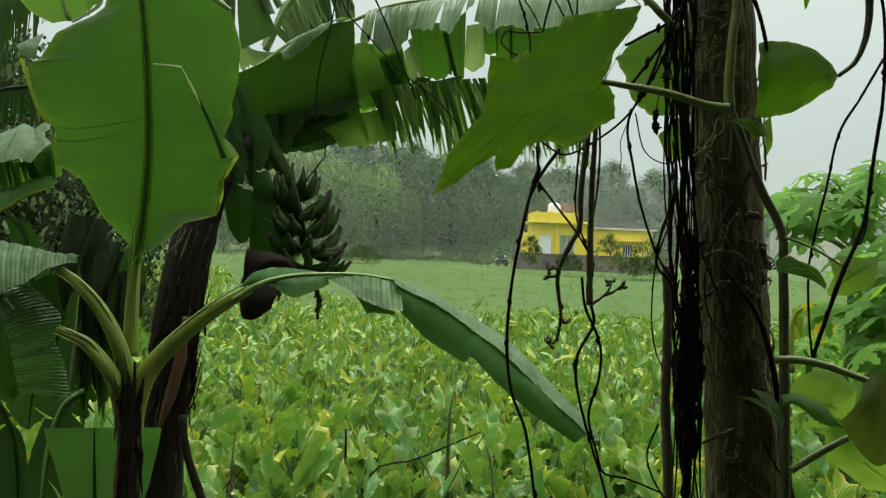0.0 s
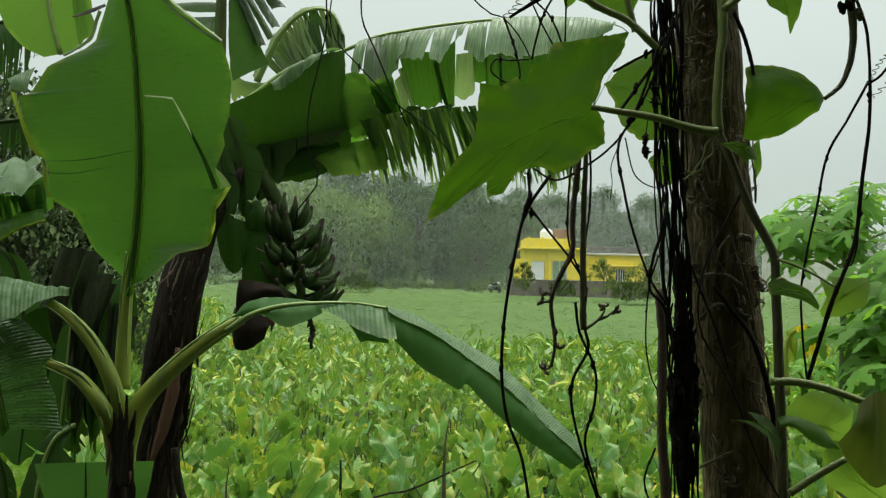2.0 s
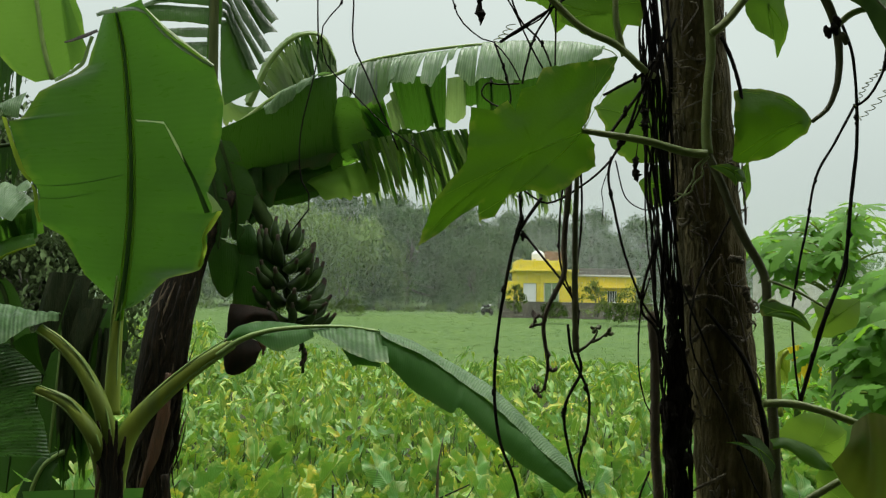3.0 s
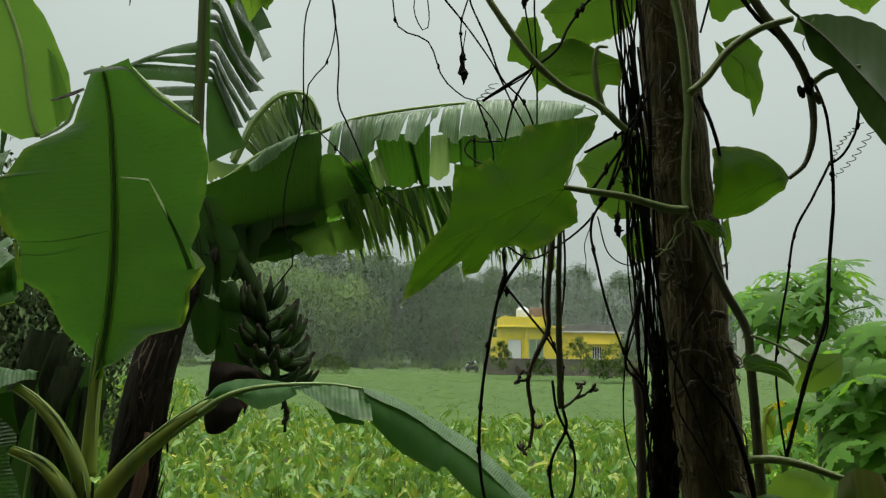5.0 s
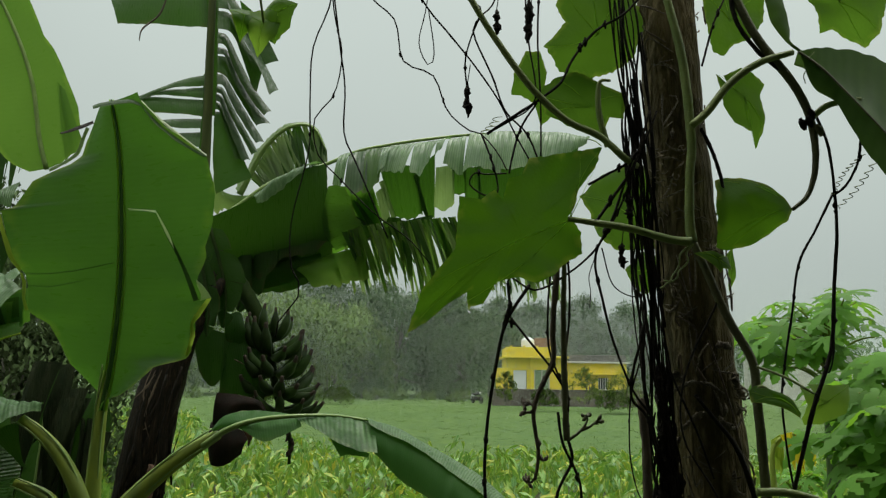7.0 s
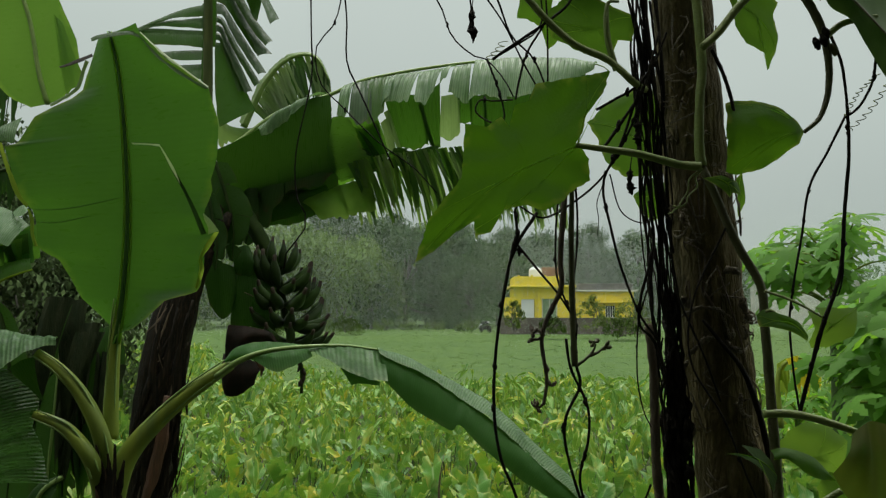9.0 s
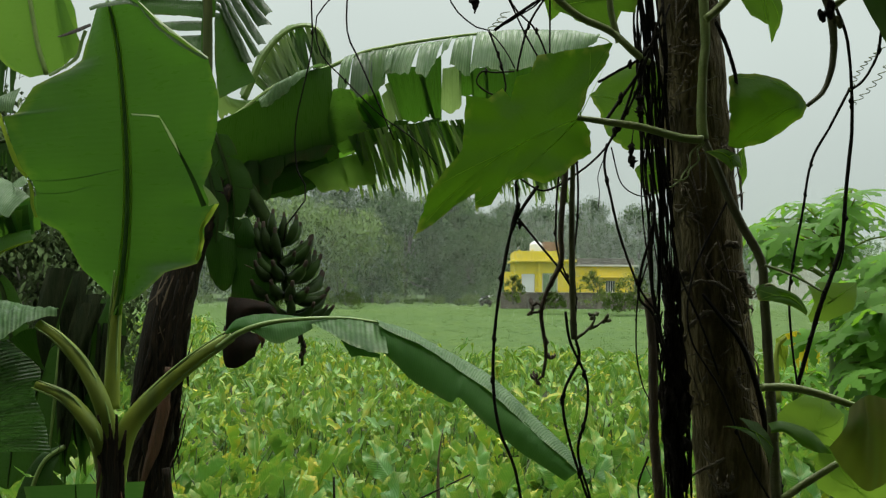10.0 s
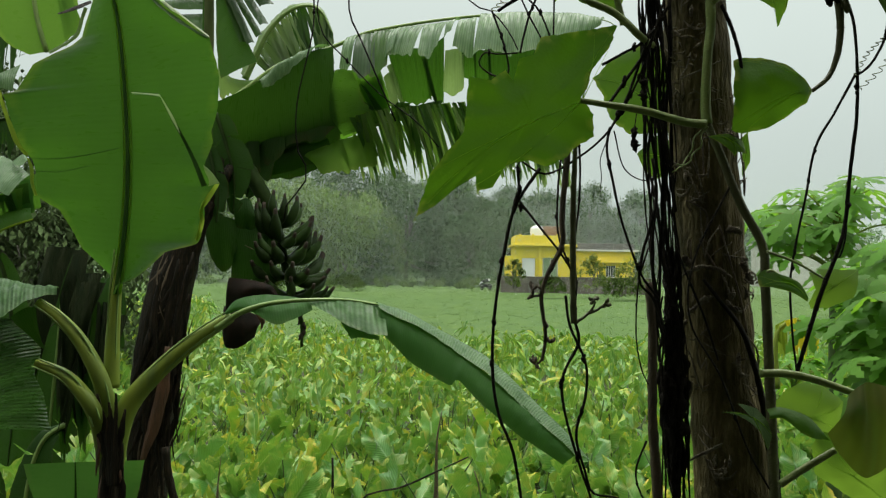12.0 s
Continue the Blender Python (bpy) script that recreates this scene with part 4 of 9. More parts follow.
def build_far_woods():
    rng = random.Random(8)
    mats = []
    for _ in range(16000):
        x = rng.uniform(-75, 75)
        top = 9.0 + 2.5 * noise.noise(Vector((x * 0.09, 0, 5))) + 1.2 * noise.noise(Vector((x * 0.4, 0, 9)))
        z = top * rng.random() ** 0.8
        mats.append(mat34((x, 134 + rng.uniform(-5, 5), z), rng.uniform(-0.9, 0.9), rng.uniform(0.2, 1.2), rng.uniform(0, 6.3), rng.uniform(0.7, 1.5)))
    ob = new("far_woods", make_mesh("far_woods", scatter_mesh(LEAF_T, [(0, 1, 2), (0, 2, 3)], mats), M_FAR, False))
    tagged(ob, "far band of woods, rain haze put into its pale colour", "woods", kind="stuff")


build_far_woods()


def build_rain():
    """Falling rain: hair-thin pale upright streaks, thickest before the far trees, where they stand in for haze."""
    rs = np.random.RandomState(9)
    near = RAIN // 30
    y = np.concatenate([np.where(rs.uniform(0, 1, RAIN - near) < 0.60, rs.uniform(58, 80, RAIN - near), rs.uniform(98, 114, RAIN - near)), 58 * rs.uniform(0.25, 1.0, near) ** 0.7])
    x = rs.uniform(-1, 1, RAIN) * (0.60 * y + 2)
    z = np.concatenate([rs.uniform(-2.8, 9.4, RAIN - near), rs.uniform(0.0, 1.0, near) * (1.2 + 0.13 * y[RAIN - near:])])
    half, tall = np.where(y > 90, 0.0000038, 0.0000025) * y, rs.uniform(1.4, 3.6, RAIN)
    lean = rs.uniform(-0.03, 0.03, RAIN) * tall
    turn = rs.uniform(-0.5, 0.5, RAIN)
    dx, dy = half * np.cos(turn), half * np.sin(turn)
    v = np.stack([np.stack(q, axis=1) for q in ((x - dx, y - dy, z), (x + dx, y + dy, z), (x + lean, y, z + tall))], axis=1)
    geo = Geo()
    geo.v = v.reshape(-1, 3).tolist()
    geo.f = np.arange(3 * RAIN).reshape(-1, 3).tolist()
    geo.uv = [(0.0, 0.0)] * (3 * RAIN)
    ob = new("rain", make_mesh("rain", geo, M_RAIN, False))
    tagged(ob, "thin pale rain streaks over the field, massed to stand in for haze", "rain", kind="stuff")


build_rain()


# ---- unseen shelter added to hold sky light off the near plants: eaves overhead, wall behind ----
def build_unseen_shelter():
    w = new("unseen_wall_back", make_mesh("unseen_wall_back", Geo().box((-7, -1.9, 0), (7, -1.7, 3.2)), M_SHELTER, False))
    tagged(w, "unseen plain wall added behind the camera to hold off sky light", "wall", kind="structure")
    # upper wall blocks the sky behind, darkening faces turned this way
    w = new("unseen_wall_upper", make_mesh("unseen_wall_upper", Geo().box((-9, -0.45, 3.1), (9, -0.2, 7.5)), M_SHELTER, False))
    tagged(w, "unseen upper wall added to block sky light", "wall", kind="structure")
    for sx, nm in ((-4.6, "unseen_wall_west"), (4.4, "unseen_wall_east")):
        w = new(nm, make_mesh(nm, Geo().box((sx, -1.7, 0), (sx + 0.2, 0.3, 2.8)), M_SHELTER, False))
        tagged(w, "unseen plain side wall added to close the place", "wall", kind="structure")
    g = Geo().add([(-7, -2.1, 3.25), (7, -2.1, 3.25), (7, 1.0, 2.745), (-7, 1.0, 2.745), (-7, -2.1, 3.33), (7, -2.1, 3.33), (7, 1.0, 2.80), (-7, 1.0, 2.80)],
                  [(3, 2, 1, 0), (4, 5, 6, 7), (0, 1, 5, 4), (2, 3, 7, 6), (1, 2, 6, 5), (3, 0, 4, 7)])
    tagged(new("unseen_ceiling", make_mesh("unseen_ceiling", g, M_SHELTER, False)), "unseen roof added over the camera to shade the near plants", "roof", kind="structure")


build_unseen_shelter()


# ---- shrubs of the middle distance ----
def shrub(name, at, height, width, material, label, seed, clumps=36, per=40, leaf=0.09, category="shrub", group="shrubs by the house"):
    cm, limbs = crown_mesh("foliage", material, seed, height, width, clumps, per, leaf, 0.3)
    ob = thing(name, at, label, category, group)
    t = new("stem", trunk_mesh(limbs, height, 0.012 * width + 0.015, seed, 3))
    c = new("foliage", cm)
    t.parent = c.parent = ob
    return ob


shrub("shrub", (11.386, 55.000, 0.445), 2.4, 2.2, M_SHRUB, "loose green shrub in front of the yellow house", 41, leaf=0.16)
shrub("shrub", (13.297, 52.000, 0.555), 2.0, 2.6, M_SHRUB, "loose green shrub against the compound wall", 42, leaf=0.16)
shrub("shrub", (6.134, 56.000, 0.519), 2.0, 1.4, M_SHRUB, "thin young tree beside the white door", 43, leaf=0.16)
shrub("shrub", (8.211, 53.000, 0.396), 1.0, 2.0, M_GRASS, "low weedy shrub at the wall's foot", 44, leaf=0.14)
shrub("shrub", (12.102, 50.000, 0.306), 1.1, 2.4, M_GRASS, "low weedy shrub at the wall's foot", 45, leaf=0.14)
shrub("shrub", (-5.927, 62.000, 0.217), 1.1, 3.4, M_GRASS, "low green shrub in the grass field", 46, leaf=0.16)
shrub("shrub", (-11.386, 58.000, 0.107), 1.0, 3.0, M_GRASS, "low green shrub in the grass field", 47, leaf=0.16)
shrub("bush", (-4.75, 10.0, 0), 2.7, 2.8, M_BUSH, "grey-green bush behind the banana plants", 51, 170, 60, 0.11, "bush", "bushes")
shrub("bush", (-6.6, 11.0, 0), 4.6, 3.4, M_BUSH, "tall grey-green bush behind the banana plants", 52, 200, 60, 0.13, "bush", "bushes")
shrub("bush", (-8.2, 14.0, 0), 5.5, 4.5, M_BUSH, "tall grey-green bush behind the banana plants", 53, 200, 60, 0.16, "bush", "bushes")


# low weeds and bushes along the trees' foot
srng = random.Random(44)
for k in range(16):
    sx = -27 + 2.3 * k + srng.uniform(-0.8, 0.8)
    sy = 76 + srng.uniform(-4, 4)
    shrub("low_bush", (sx, sy, ground_z(sx, sy)), srng.uniform(0.5, 1.1), srng.uniform(1.4, 2.8), M_FAR2, "low bush at the trees' foot in haze-paled green", 300 + k, 16, 34, 0.22, "bush", "bushes along the trees")


# ---- taro ----
TARO_RIM = [(-0.46, 0.40), (-0.36, 0.70), (-0.20, 0.90), (0.0, 1.0), (0.2, 0.92), (0.42, 0.68), (0.65, 0.40), (0.85, 0.17), (1.0, 0.01)]


def taro_blade(length, width, fold, seed=0, cols=6, rows=8, crimp=0.10):
    """An arrow-heart leaf with a crimped rim: the stalk joins at the origin, the tip points along +y, the face is up."""
    verts, faces, uvs = [], [], []
    ys, ws = [q[0] for q in TARO_RIM], [q[1] for q in TARO_RIM]
    for k in range(rows + 1):
        y = -0.46 + 1.46 * k / rows
        w = float(np.interp(y, ys, ws))
        for j in range(cols + 1):
            f = j / cols * 2 - 1
            edge = abs(f) ** 2
            x = f * w * width * 0.5 * (1 + 0.09 * edge * math.sin(k * 40.0 / rows + seed))
            notch = max(0.0, -0.05 - y) * 0.9 * length * (1 - abs(f))
            rim = crimp * width * edge * (math.sin(k * (18.4 / rows) + seed + (3 if f > 0 else 0)) + 0.5 * math.sin(k * (37.0 / rows) + 2 * seed))
            z = -0.24 * length * max(0, y) ** 2 + fold * abs(x) + rim + 0.02 * width * math.sin(7 * f + k * 1.3 + seed)
            verts.append((x, y * length + notch, z))
            uvs.append((abs(f), 0.5 + y * 0.4 + abs(f) * 0.12))
    for k in range(rows):
        for j in range(cols):
            p = k * (cols + 1) + j
            faces.append((p, p + 1, p + cols + 2, p + cols + 1))
    return Geo().add(verts, faces, uvs)


TARO_MESH = [make_mesh("leaf", taro_blade(0.17 + 0.014 * k, 0.092 + 0.008 * k, (-0.9, 0.9, 0.35, 1.3, -0.4, 0.7)[k], k * 1.9, 8, 17, 0.15), M_TARO) for k in range(6)]


def build_taro_plant(seed, leaves, height):
    rng = random.Random(seed)
    ob = thing("taro_plant", (0, 0, 0), "bright green taro plant with heart-shaped leaves in the wet field", "plant", "taro plants")
    for k in range(leaves):
        a = 2 * math.pi * (k + rng.uniform(-0.3, 0.3)) / leaves
        r = rng.uniform(0.08, 0.30)
        h = height * rng.uniform(0.5, 1.15)
        top = Vector((math.cos(a) * r, math.sin(a) * r, h))
        st = part("stalk", tube([Vector((0, 0, -0.05)), Vector((top.x * 0.35, top.y * 0.35, h * 0.6)), top], [0.010, 0.007, 0.004], 7, 5), M_STALK, ob)
        lf = new("leaf", TARO_MESH[rng.randrange(6)])
        lf.parent = ob
        lf.matrix_basis = Matrix.Translation(top) @ Euler((radians(rng.uniform(-100, -10)), radians(rng.uniform(-35, 35)), a - math.pi / 2 + rng.uniform(-0.9, 0.9))).to_matrix().to_4x4() @ Matrix.Scale(rng.uniform(0.75, 1.5), 4)
    return ob


def build_taro():
    rng = random.Random(99)
    protos = [build_taro_plant(200 + k, 8 + k % 3, 0.58 + 0.05 * k) for k in range(5)]
    near, far = [], []
    y = 4.35
    while y < 17.5:
        half = 0.70 * y + 1.6
        step = 0.34 if y < 7 else 0.36
        x = -half
        while x < half:
            px, py = x + rng.uniform(-0.17, 0.17), y + rng.uniform(-0.17, 0.17)
            (near if py < 6.6 and abs(px) < 0.62 * py + 0.4 else far).append((px, py))
            x += step
        y += step
    for _ in range(1500):  # weedy tongues that run on into the grass
        py = rng.uniform(17.5, 34)
        px = rng.uniform(-0.40, 0.16) * py
        if px < -0.265 * py or (py < 21 and noise.noise(Vector((px * 0.3, py * 0.3, 8))) > 0.12):
            far.append((px, py))
    for i, (px, py) in enumerate(near[:290]):
        m = pose(px, py, ground_z(px, py), rng.uniform(-6, 6), rng.uniform(-6, 6), rng.uniform(0, 360))
        k = i % 5
        if i < 5:
            protos[k].matrix_basis = m
        else:
            copy_thing(protos[k], m)
    far += near[290:]
    mats, coarse, stalks = [], [], []
    for px, py in far:
        gz = ground_z(px, py)
        dest = mats if py < 8.5 else coarse
        edge = 1.0 if py < 14.5 else rng.uniform(0.35, 0.9) * (1.25 if noise.noise(Vector((px * 0.5, py * 0.5, 8))) > 0.1 else 0.8)
        tall = 1.0 + 0.22 * noise.noise(Vector((px * 0.35, py * 0.35, 3)))
        for k in range(rng.randrange(8, 12)):
            a, r = rng.uniform(0, 6.283), rng.uniform(0.04, 0.30)
            h = 0.70 * edge * tall * rng.uniform(0.5, 1.15)
            p = (px + math.cos(a) * r, py + math.sin(a) * r, gz + h)
            dest.append(mat34(p, radians(rng.uniform(-95, 0)), radians(rng.uniform(-35, 35)), a - math.pi / 2 + rng.uniform(-0.8, 0.8), rng.uniform(0.55, 1.1)))
            if py < 8 and k % 2:
                stalks.append(mat34((px, py, gz), math.atan2(-math.sin(a) * r, h), math.atan2(math.cos(a) * r, h), 0, (1, 1, h)))
    t = taro_blade(0.20, 0.098, 0.75, 2, 4, 9, 0.18)
    ob = new("taro_field", make_mesh("taro_field", scatter_mesh(t.v, t.f, mats, t.uv), M_TARO_FAR))
    tagged(ob, "dense field of green and yellowing taro leaves", "crop", kind="stuff")
    t = taro_blade(0.20, 0.098, 0.75, 3, 2, 6, 0.15)
    st = part("far_leaves", scatter_mesh(t.v, t.f, coarse, t.uv), M_TARO_FAR, ob)
    st["kind"] = "stuff"
    tri = [(-0.006, 0, 0), (0.006, 0, 0), (0, 0.006, 0), (-0.004, 0, 1), (0.004, 0, 1), (0, 0.004, 1)]
    st = part("stalks", scatter_mesh(tri, [(0, 1, 4, 3), (1, 2, 5, 4), (2, 0, 3, 5)], stalks), M_STALK, ob, "green taro stalks")
    st["kind"] = "stuff"


build_taro()


def build_weeds():
    rng = random.Random(5)
    oval = [(0, 0, 0), (0.35, 0.5, 0.06), (0, 1, -0.05), (-0.35, 0.5, 0.06)]
    mats = []
    for k in range(16000):
        y = rng.uniform(2.6, 9.5) if k < 8000 else rng.uniform(2.8, 5.0)
        x = rng.uniform(-1, 1) * (0.72 * y + 1.0)
        mats.append(mat34((x, y, ground_z(x, y) + rng.uniform(0.02, 0.40) * rng.random() ** 0.5), rng.uniform(-0.2, 0.9), rng.uniform(-0.5, 0.5), rng.uniform(0, 6.3), rng.uniform(0.05, 0.12)))
    ob = new("weeds", make_mesh("weeds", scatter_mesh(oval, [(0, 1, 2), (0, 2, 3)], mats), M_WEED))
    tagged(ob, "low dark green weeds between the crop plants", "weeds", kind="stuff")


build_weeds()


def build_grass():
    rng = random.Random(6)
    tuft = [(-0.02, 0, 0), (0.02, 0, 0), (0.05, 0.02, 1), (-0.05, 0.05, 0), (-0.02, 0.05, 0), (-0.14, 0.08, 0.8), (0.06, -0.03, 0), (0.09, -0.03, 0), (0.2, -0.05, 0.75)]
    mats = []
    for _ in range(26000):
        y = 14.0 + 65 * rng.random() ** 1.3
        x = rng.uniform(-1, 1) * (0.66 * y + 1.0)
        big = 1.0 if rng.random() < 0.93 else 1.7
        mats.append(mat34((x, y, ground_z(x, y) - 0.02), rng.uniform(-0.35, 0.35), rng.uniform(-0.35, 0.35), rng.uniform(0, 6.3), (0.55 + y * 0.012, 0.6, rng.uniform(0.035, 0.075) * big)))
    me = make_mesh("grass", scatter_mesh(tuft, [(0, 1, 2), (3, 4, 5), (6, 7, 8)], mats), M_GRASS, True)
    me.normals_split_custom_set_from_vertices([(0.0, -0.25, 0.97)] * len(me.vertices))
    ob = new("grass", me)
    tagged(ob, "wet green grass across the open field", "grass", kind="stuff")


build_grass()


# ---- dry sticks and withered spears among the taro ----
def stick(pts, r, material, label, seed):
    ob = thing("dry_stick", min(pts, key=lambda q: q[2]), label, "stick", "dry sticks")
    part("stem", tube(pts, r, 16, 6, 0.2, random.Random(seed)), material, ob)
    part("stub", tube([pts[1], tuple(Vector(pts[1]) + Vector((0.015, -0.01, 0.03)))], [r[0] * 0.6, r[0] * 0.3], 4, 5), material, ob)


stick([(-0.435, 4.300, -0.133), (-0.466, 4.300, 0.620), (-0.476, 4.300, 0.980)], [0.012, 0.010, 0.006], M_VINE_DRY, "thin dark dry stick standing among the taro", 301)
stick([(0.090, 4.600, 0.159), (0.073, 4.600, 0.932), (0.102, 4.600, 1.183)], [0.004, 0.014, 0.002], M_VINE_BROWN, "withered brown leaf spear among the taro", 302)
stick([(-1.035, 4.200, -0.018), (-1.048, 4.200, 0.747), (-1.033, 4.200, 0.997)], [0.005, 0.012, 0.002], M_VINE_BROWN, "withered brown leaf spear among the taro", 303)
stick([(-0.359, 4.300, 0.081), (-0.353, 4.300, 0.714), (-0.087, 4.300, 0.839), (0.237, 4.300, 0.993)], [0.005, 0.006, 0.004], M_VINE_DRY, "fallen dark twig lying over the taro", 304)
stick([(0.345, 4.000, 0.017), (0.292, 4.000, 0.800), (0.251, 4.000, 0.994)], [0.006, 0.006, 0.003], M_VINE_BROWN, "thin brown dry stick standing among the taro", 305)


# ---- young banana plant ----
def build_young_banana():
    ob = thing("young_banana_plant", (-0.737, 2.000, 0.364), "young banana plant with broad fresh green leaves and thick stalks", "banana plant", "banana plants")
    rng = random.Random(12)
    part("pseudostem", tube([(-0.736, 2.000, 0.359), (-0.749, 2.000, 0.889), (-0.754, 2.000, 1.169), (-0.757, 2.000, 1.449), (-0.753, 2.000, 1.561), (-0.748, 2.000, 1.603)], [0.05, 0.046, 0.041, 0.036, 0.032, 0.018], 36, 12, 0.06, rng), M_SHEATH, ob, "dark wet pseudostem wrapped in dry sheath")
    for k in range(12):
        s = k / 11
        q = Vector((-0.745, 1.985, 1.592)).lerp(Vector((-0.746, 1.975, 1.249)), s)
        w = rng.uniform(-0.026, 0.026)
        part("dry_sheath", tube([q + Vector((w, -abs(0.03 - abs(w)) * 0.5, 0.09)), q + Vector((w * 1.2, -0.022, 0.0)), q + Vector((w * 1.5 + rng.uniform(-0.01, 0.01), -0.018, -0.11))], [0.002, rng.uniform(0.005, 0.010), 0.002], 12, 6, 0.4, rng, flat=0.35), M_SHEATH if k % 3 else M_SHEATH_RED, ob)
    for k, (pts, r) in enumerate((([(-0.775, 1.955, 1.679), (-0.762, 1.955, 1.625), (-0.743, 1.955, 1.557), (-0.735, 1.955, 1.462)], .014), ([(-0.745, 1.950, 1.660), (-0.738, 1.950, 1.613), (-0.730, 1.950, 1.545), (-0.730, 1.950, 1.463)], .012), ([(-0.710, 1.960, 1.642), (-0.717, 1.960, 1.598), (-0.725, 1.960, 1.536), (-0.728, 1.960, 1.461)], .012), ([(-0.803, 1.960, 1.650), (-0.780, 1.960, 1.609), (-0.756, 1.960, 1.542), (-0.742, 1.960, 1.460)], .010), ([(-0.727, 1.945, 1.682), (-0.726, 1.945, 1.628), (-0.726, 1.945, 1.573)], .006))):
        part("dry_sheath", tube(pts, [0.003, r * 0.8, r, r * 0.8], 18, 7, 0.2, rng, flat=0.35), M_SHEATH, ob, "black wet sheath at the stalks' foot")
    # tall upright leaf
    mid = [(-0.751, 2.000, 1.914), (-0.736, 2.000, 2.035), (-0.729, 2.000, 2.172), (-0.733, 2.000, 2.312), (-0.747, 2.000, 2.470), (-0.763, 2.000, 2.586), (-0.787, 2.000, 2.686)]
    lf = leaf_on(ob, mid, [(0.000, 0.000), (0.030, 0.010), (0.037, 0.015), (0.082, 0.062), (0.127, 0.109), (0.196, 0.142), (0.255, 0.174), (0.275, 0.205), (0.288, 0.220), (0.303, 0.229), (0.398, 0.234), (0.433, 0.241), (0.457, 0.255), (0.478, 0.269), (0.573, 0.288), (0.670, 0.306), (0.674, 0.274), (0.762, 0.226), (0.791, 0.176), (0.812, 0.133), (0.838, 0.103), (0.889, 0.088), (0.928, 0.072), (1.000, 0.042)],
                 [(0.000, 0.000), (0.030, 0.006), (0.057, 0.044), (0.088, 0.068), (0.149, 0.109), (0.170, 0.161), (0.181, 0.181), (0.204, 0.189), (0.234, 0.184), (0.262, 0.192), (0.288, 0.189), (0.301, 0.196), (0.332, 0.209), (0.343, 0.224), (0.370, 0.204), (0.392, 0.189), (0.411, 0.188), (0.441, 0.199), (0.470, 0.207), (0.501, 0.203), (0.548, 0.217), (0.574, 0.223), (0.655, 0.231), (0.700, 0.228), (0.732, 0.222), (0.773, 0.216), (0.813, 0.180), (0.843, 0.154), (0.870, 0.124), (0.900, 0.107), (0.938, 0.088), (0.970, 0.073), (1.000, 0.070)],
                 (1, 0.05, 0), M_BANANA, 0.009, M_GROOVE, "tall upright translucent green leaf", droop=(0.0, 0.0), sweep=0.0, wave=0.006, lift=-0.03, seed=4, n=150, m=12)
    # a raised dark strip stands in for the groove; nothing is hollowed out
    part("midrib_groove", tube([Vector(q) + Vector((0, -0.009, 0)) for q in mid], [0.0066, 0.0052, 0.0025], 40, 6), M_GROOVE, lf, "raised dark strip in place of the midrib's groove")
    for s in (-1, 1):
        part("midrib_rim", tube([Vector(q) + Vector((s * 0.0098 * (1 - 0.5 * k / 6), -0.0085, 0)) for k, q in enumerate(mid)], [0.0038, 0.0034, 0.0016], 40, 6), M_VEIN, lf, "pale rim of the midrib")
    for pts, r in (([(-0.967, 1.992, 2.241), (-0.914, 1.992, 2.240), (-0.845, 1.992, 2.248), (-0.749, 1.992, 2.270)], 0.0012), ([(-0.963, 1.995, 2.211), (-0.900, 1.995, 2.209), (-0.818, 1.995, 2.226)], 0.001)):
        part("crease", tube(pts, [0.0006, r, r, 0.0006], 20, 6, 0.1, rng, flat=0.6), M_BANANA, lf)
    part("dry_tip", ruled([(-0.824, 1.980, 2.626), (-0.853, 1.980, 2.614), (-0.880, 1.980, 2.602), (-0.903, 1.980, 2.593)], [(-0.816, 1.970, 2.614), (-0.846, 1.970, 2.600), (-0.873, 1.970, 2.592), (-0.897, 1.970, 2.587)], 16, 4, 0.003, (0.0, 0.0), 0.1, 401), M_SHEATH, lf, "curled dry tip")
    part("tear_lip", ruled([(-0.720, 1.975, 2.403), (-0.690, 1.975, 2.402), (-0.651, 1.975, 2.400)], [(-0.715, 1.970, 2.399), (-0.685, 1.970, 2.396), (-0.647, 1.970, 2.391)], 12, 3, 0.001, (0.0, 0.0), 0.1, 402), M_LIP, lf, "folded lip of a tear, sky light put into its pale colour")
    part("tear_lip", ruled([(-0.653, 1.975, 2.400), (-0.641, 1.975, 2.377), (-0.622, 1.975, 2.341), (-0.601, 1.975, 2.306)], [(-0.643, 1.968, 2.389), (-0.629, 1.968, 2.368), (-0.608, 1.968, 2.332), (-0.596, 1.968, 2.299)], 16, 4, 0.002, (0.0, 0.0), 0.05, 403), M_LIP, lf, "folded lip of a tear, sky light put into its pale colour")
    # no opening is cut: the slit's darkness is a dark strip on top
    part("tear", ruled([(-0.620, 1.978, 2.334), (-0.596, 1.978, 2.292), (-0.570, 1.978, 2.238), (-0.546, 1.978, 2.177)], [(-0.613, 1.978, 2.335), (-0.588, 1.978, 2.293), (-0.559, 1.978, 2.238), (-0.534, 1.978, 2.183)], 20, 3, 0.001, (0.0, 0.0), 0.0, 404), M_GROOVE, lf, "dark strip put on the leaf for an open slit")
    part("tear_lip", ruled([(-0.542, 1.975, 2.230), (-0.522, 1.975, 2.213), (-0.502, 1.975, 2.186)], [(-0.537, 1.970, 2.213), (-0.528, 1.970, 2.194), (-0.530, 1.970, 2.177)], 12, 4, 0.003, (0.0, 0.0), 0.06, 405), M_BANANA_THIN, lf, "pale folded tooth beside the tear")
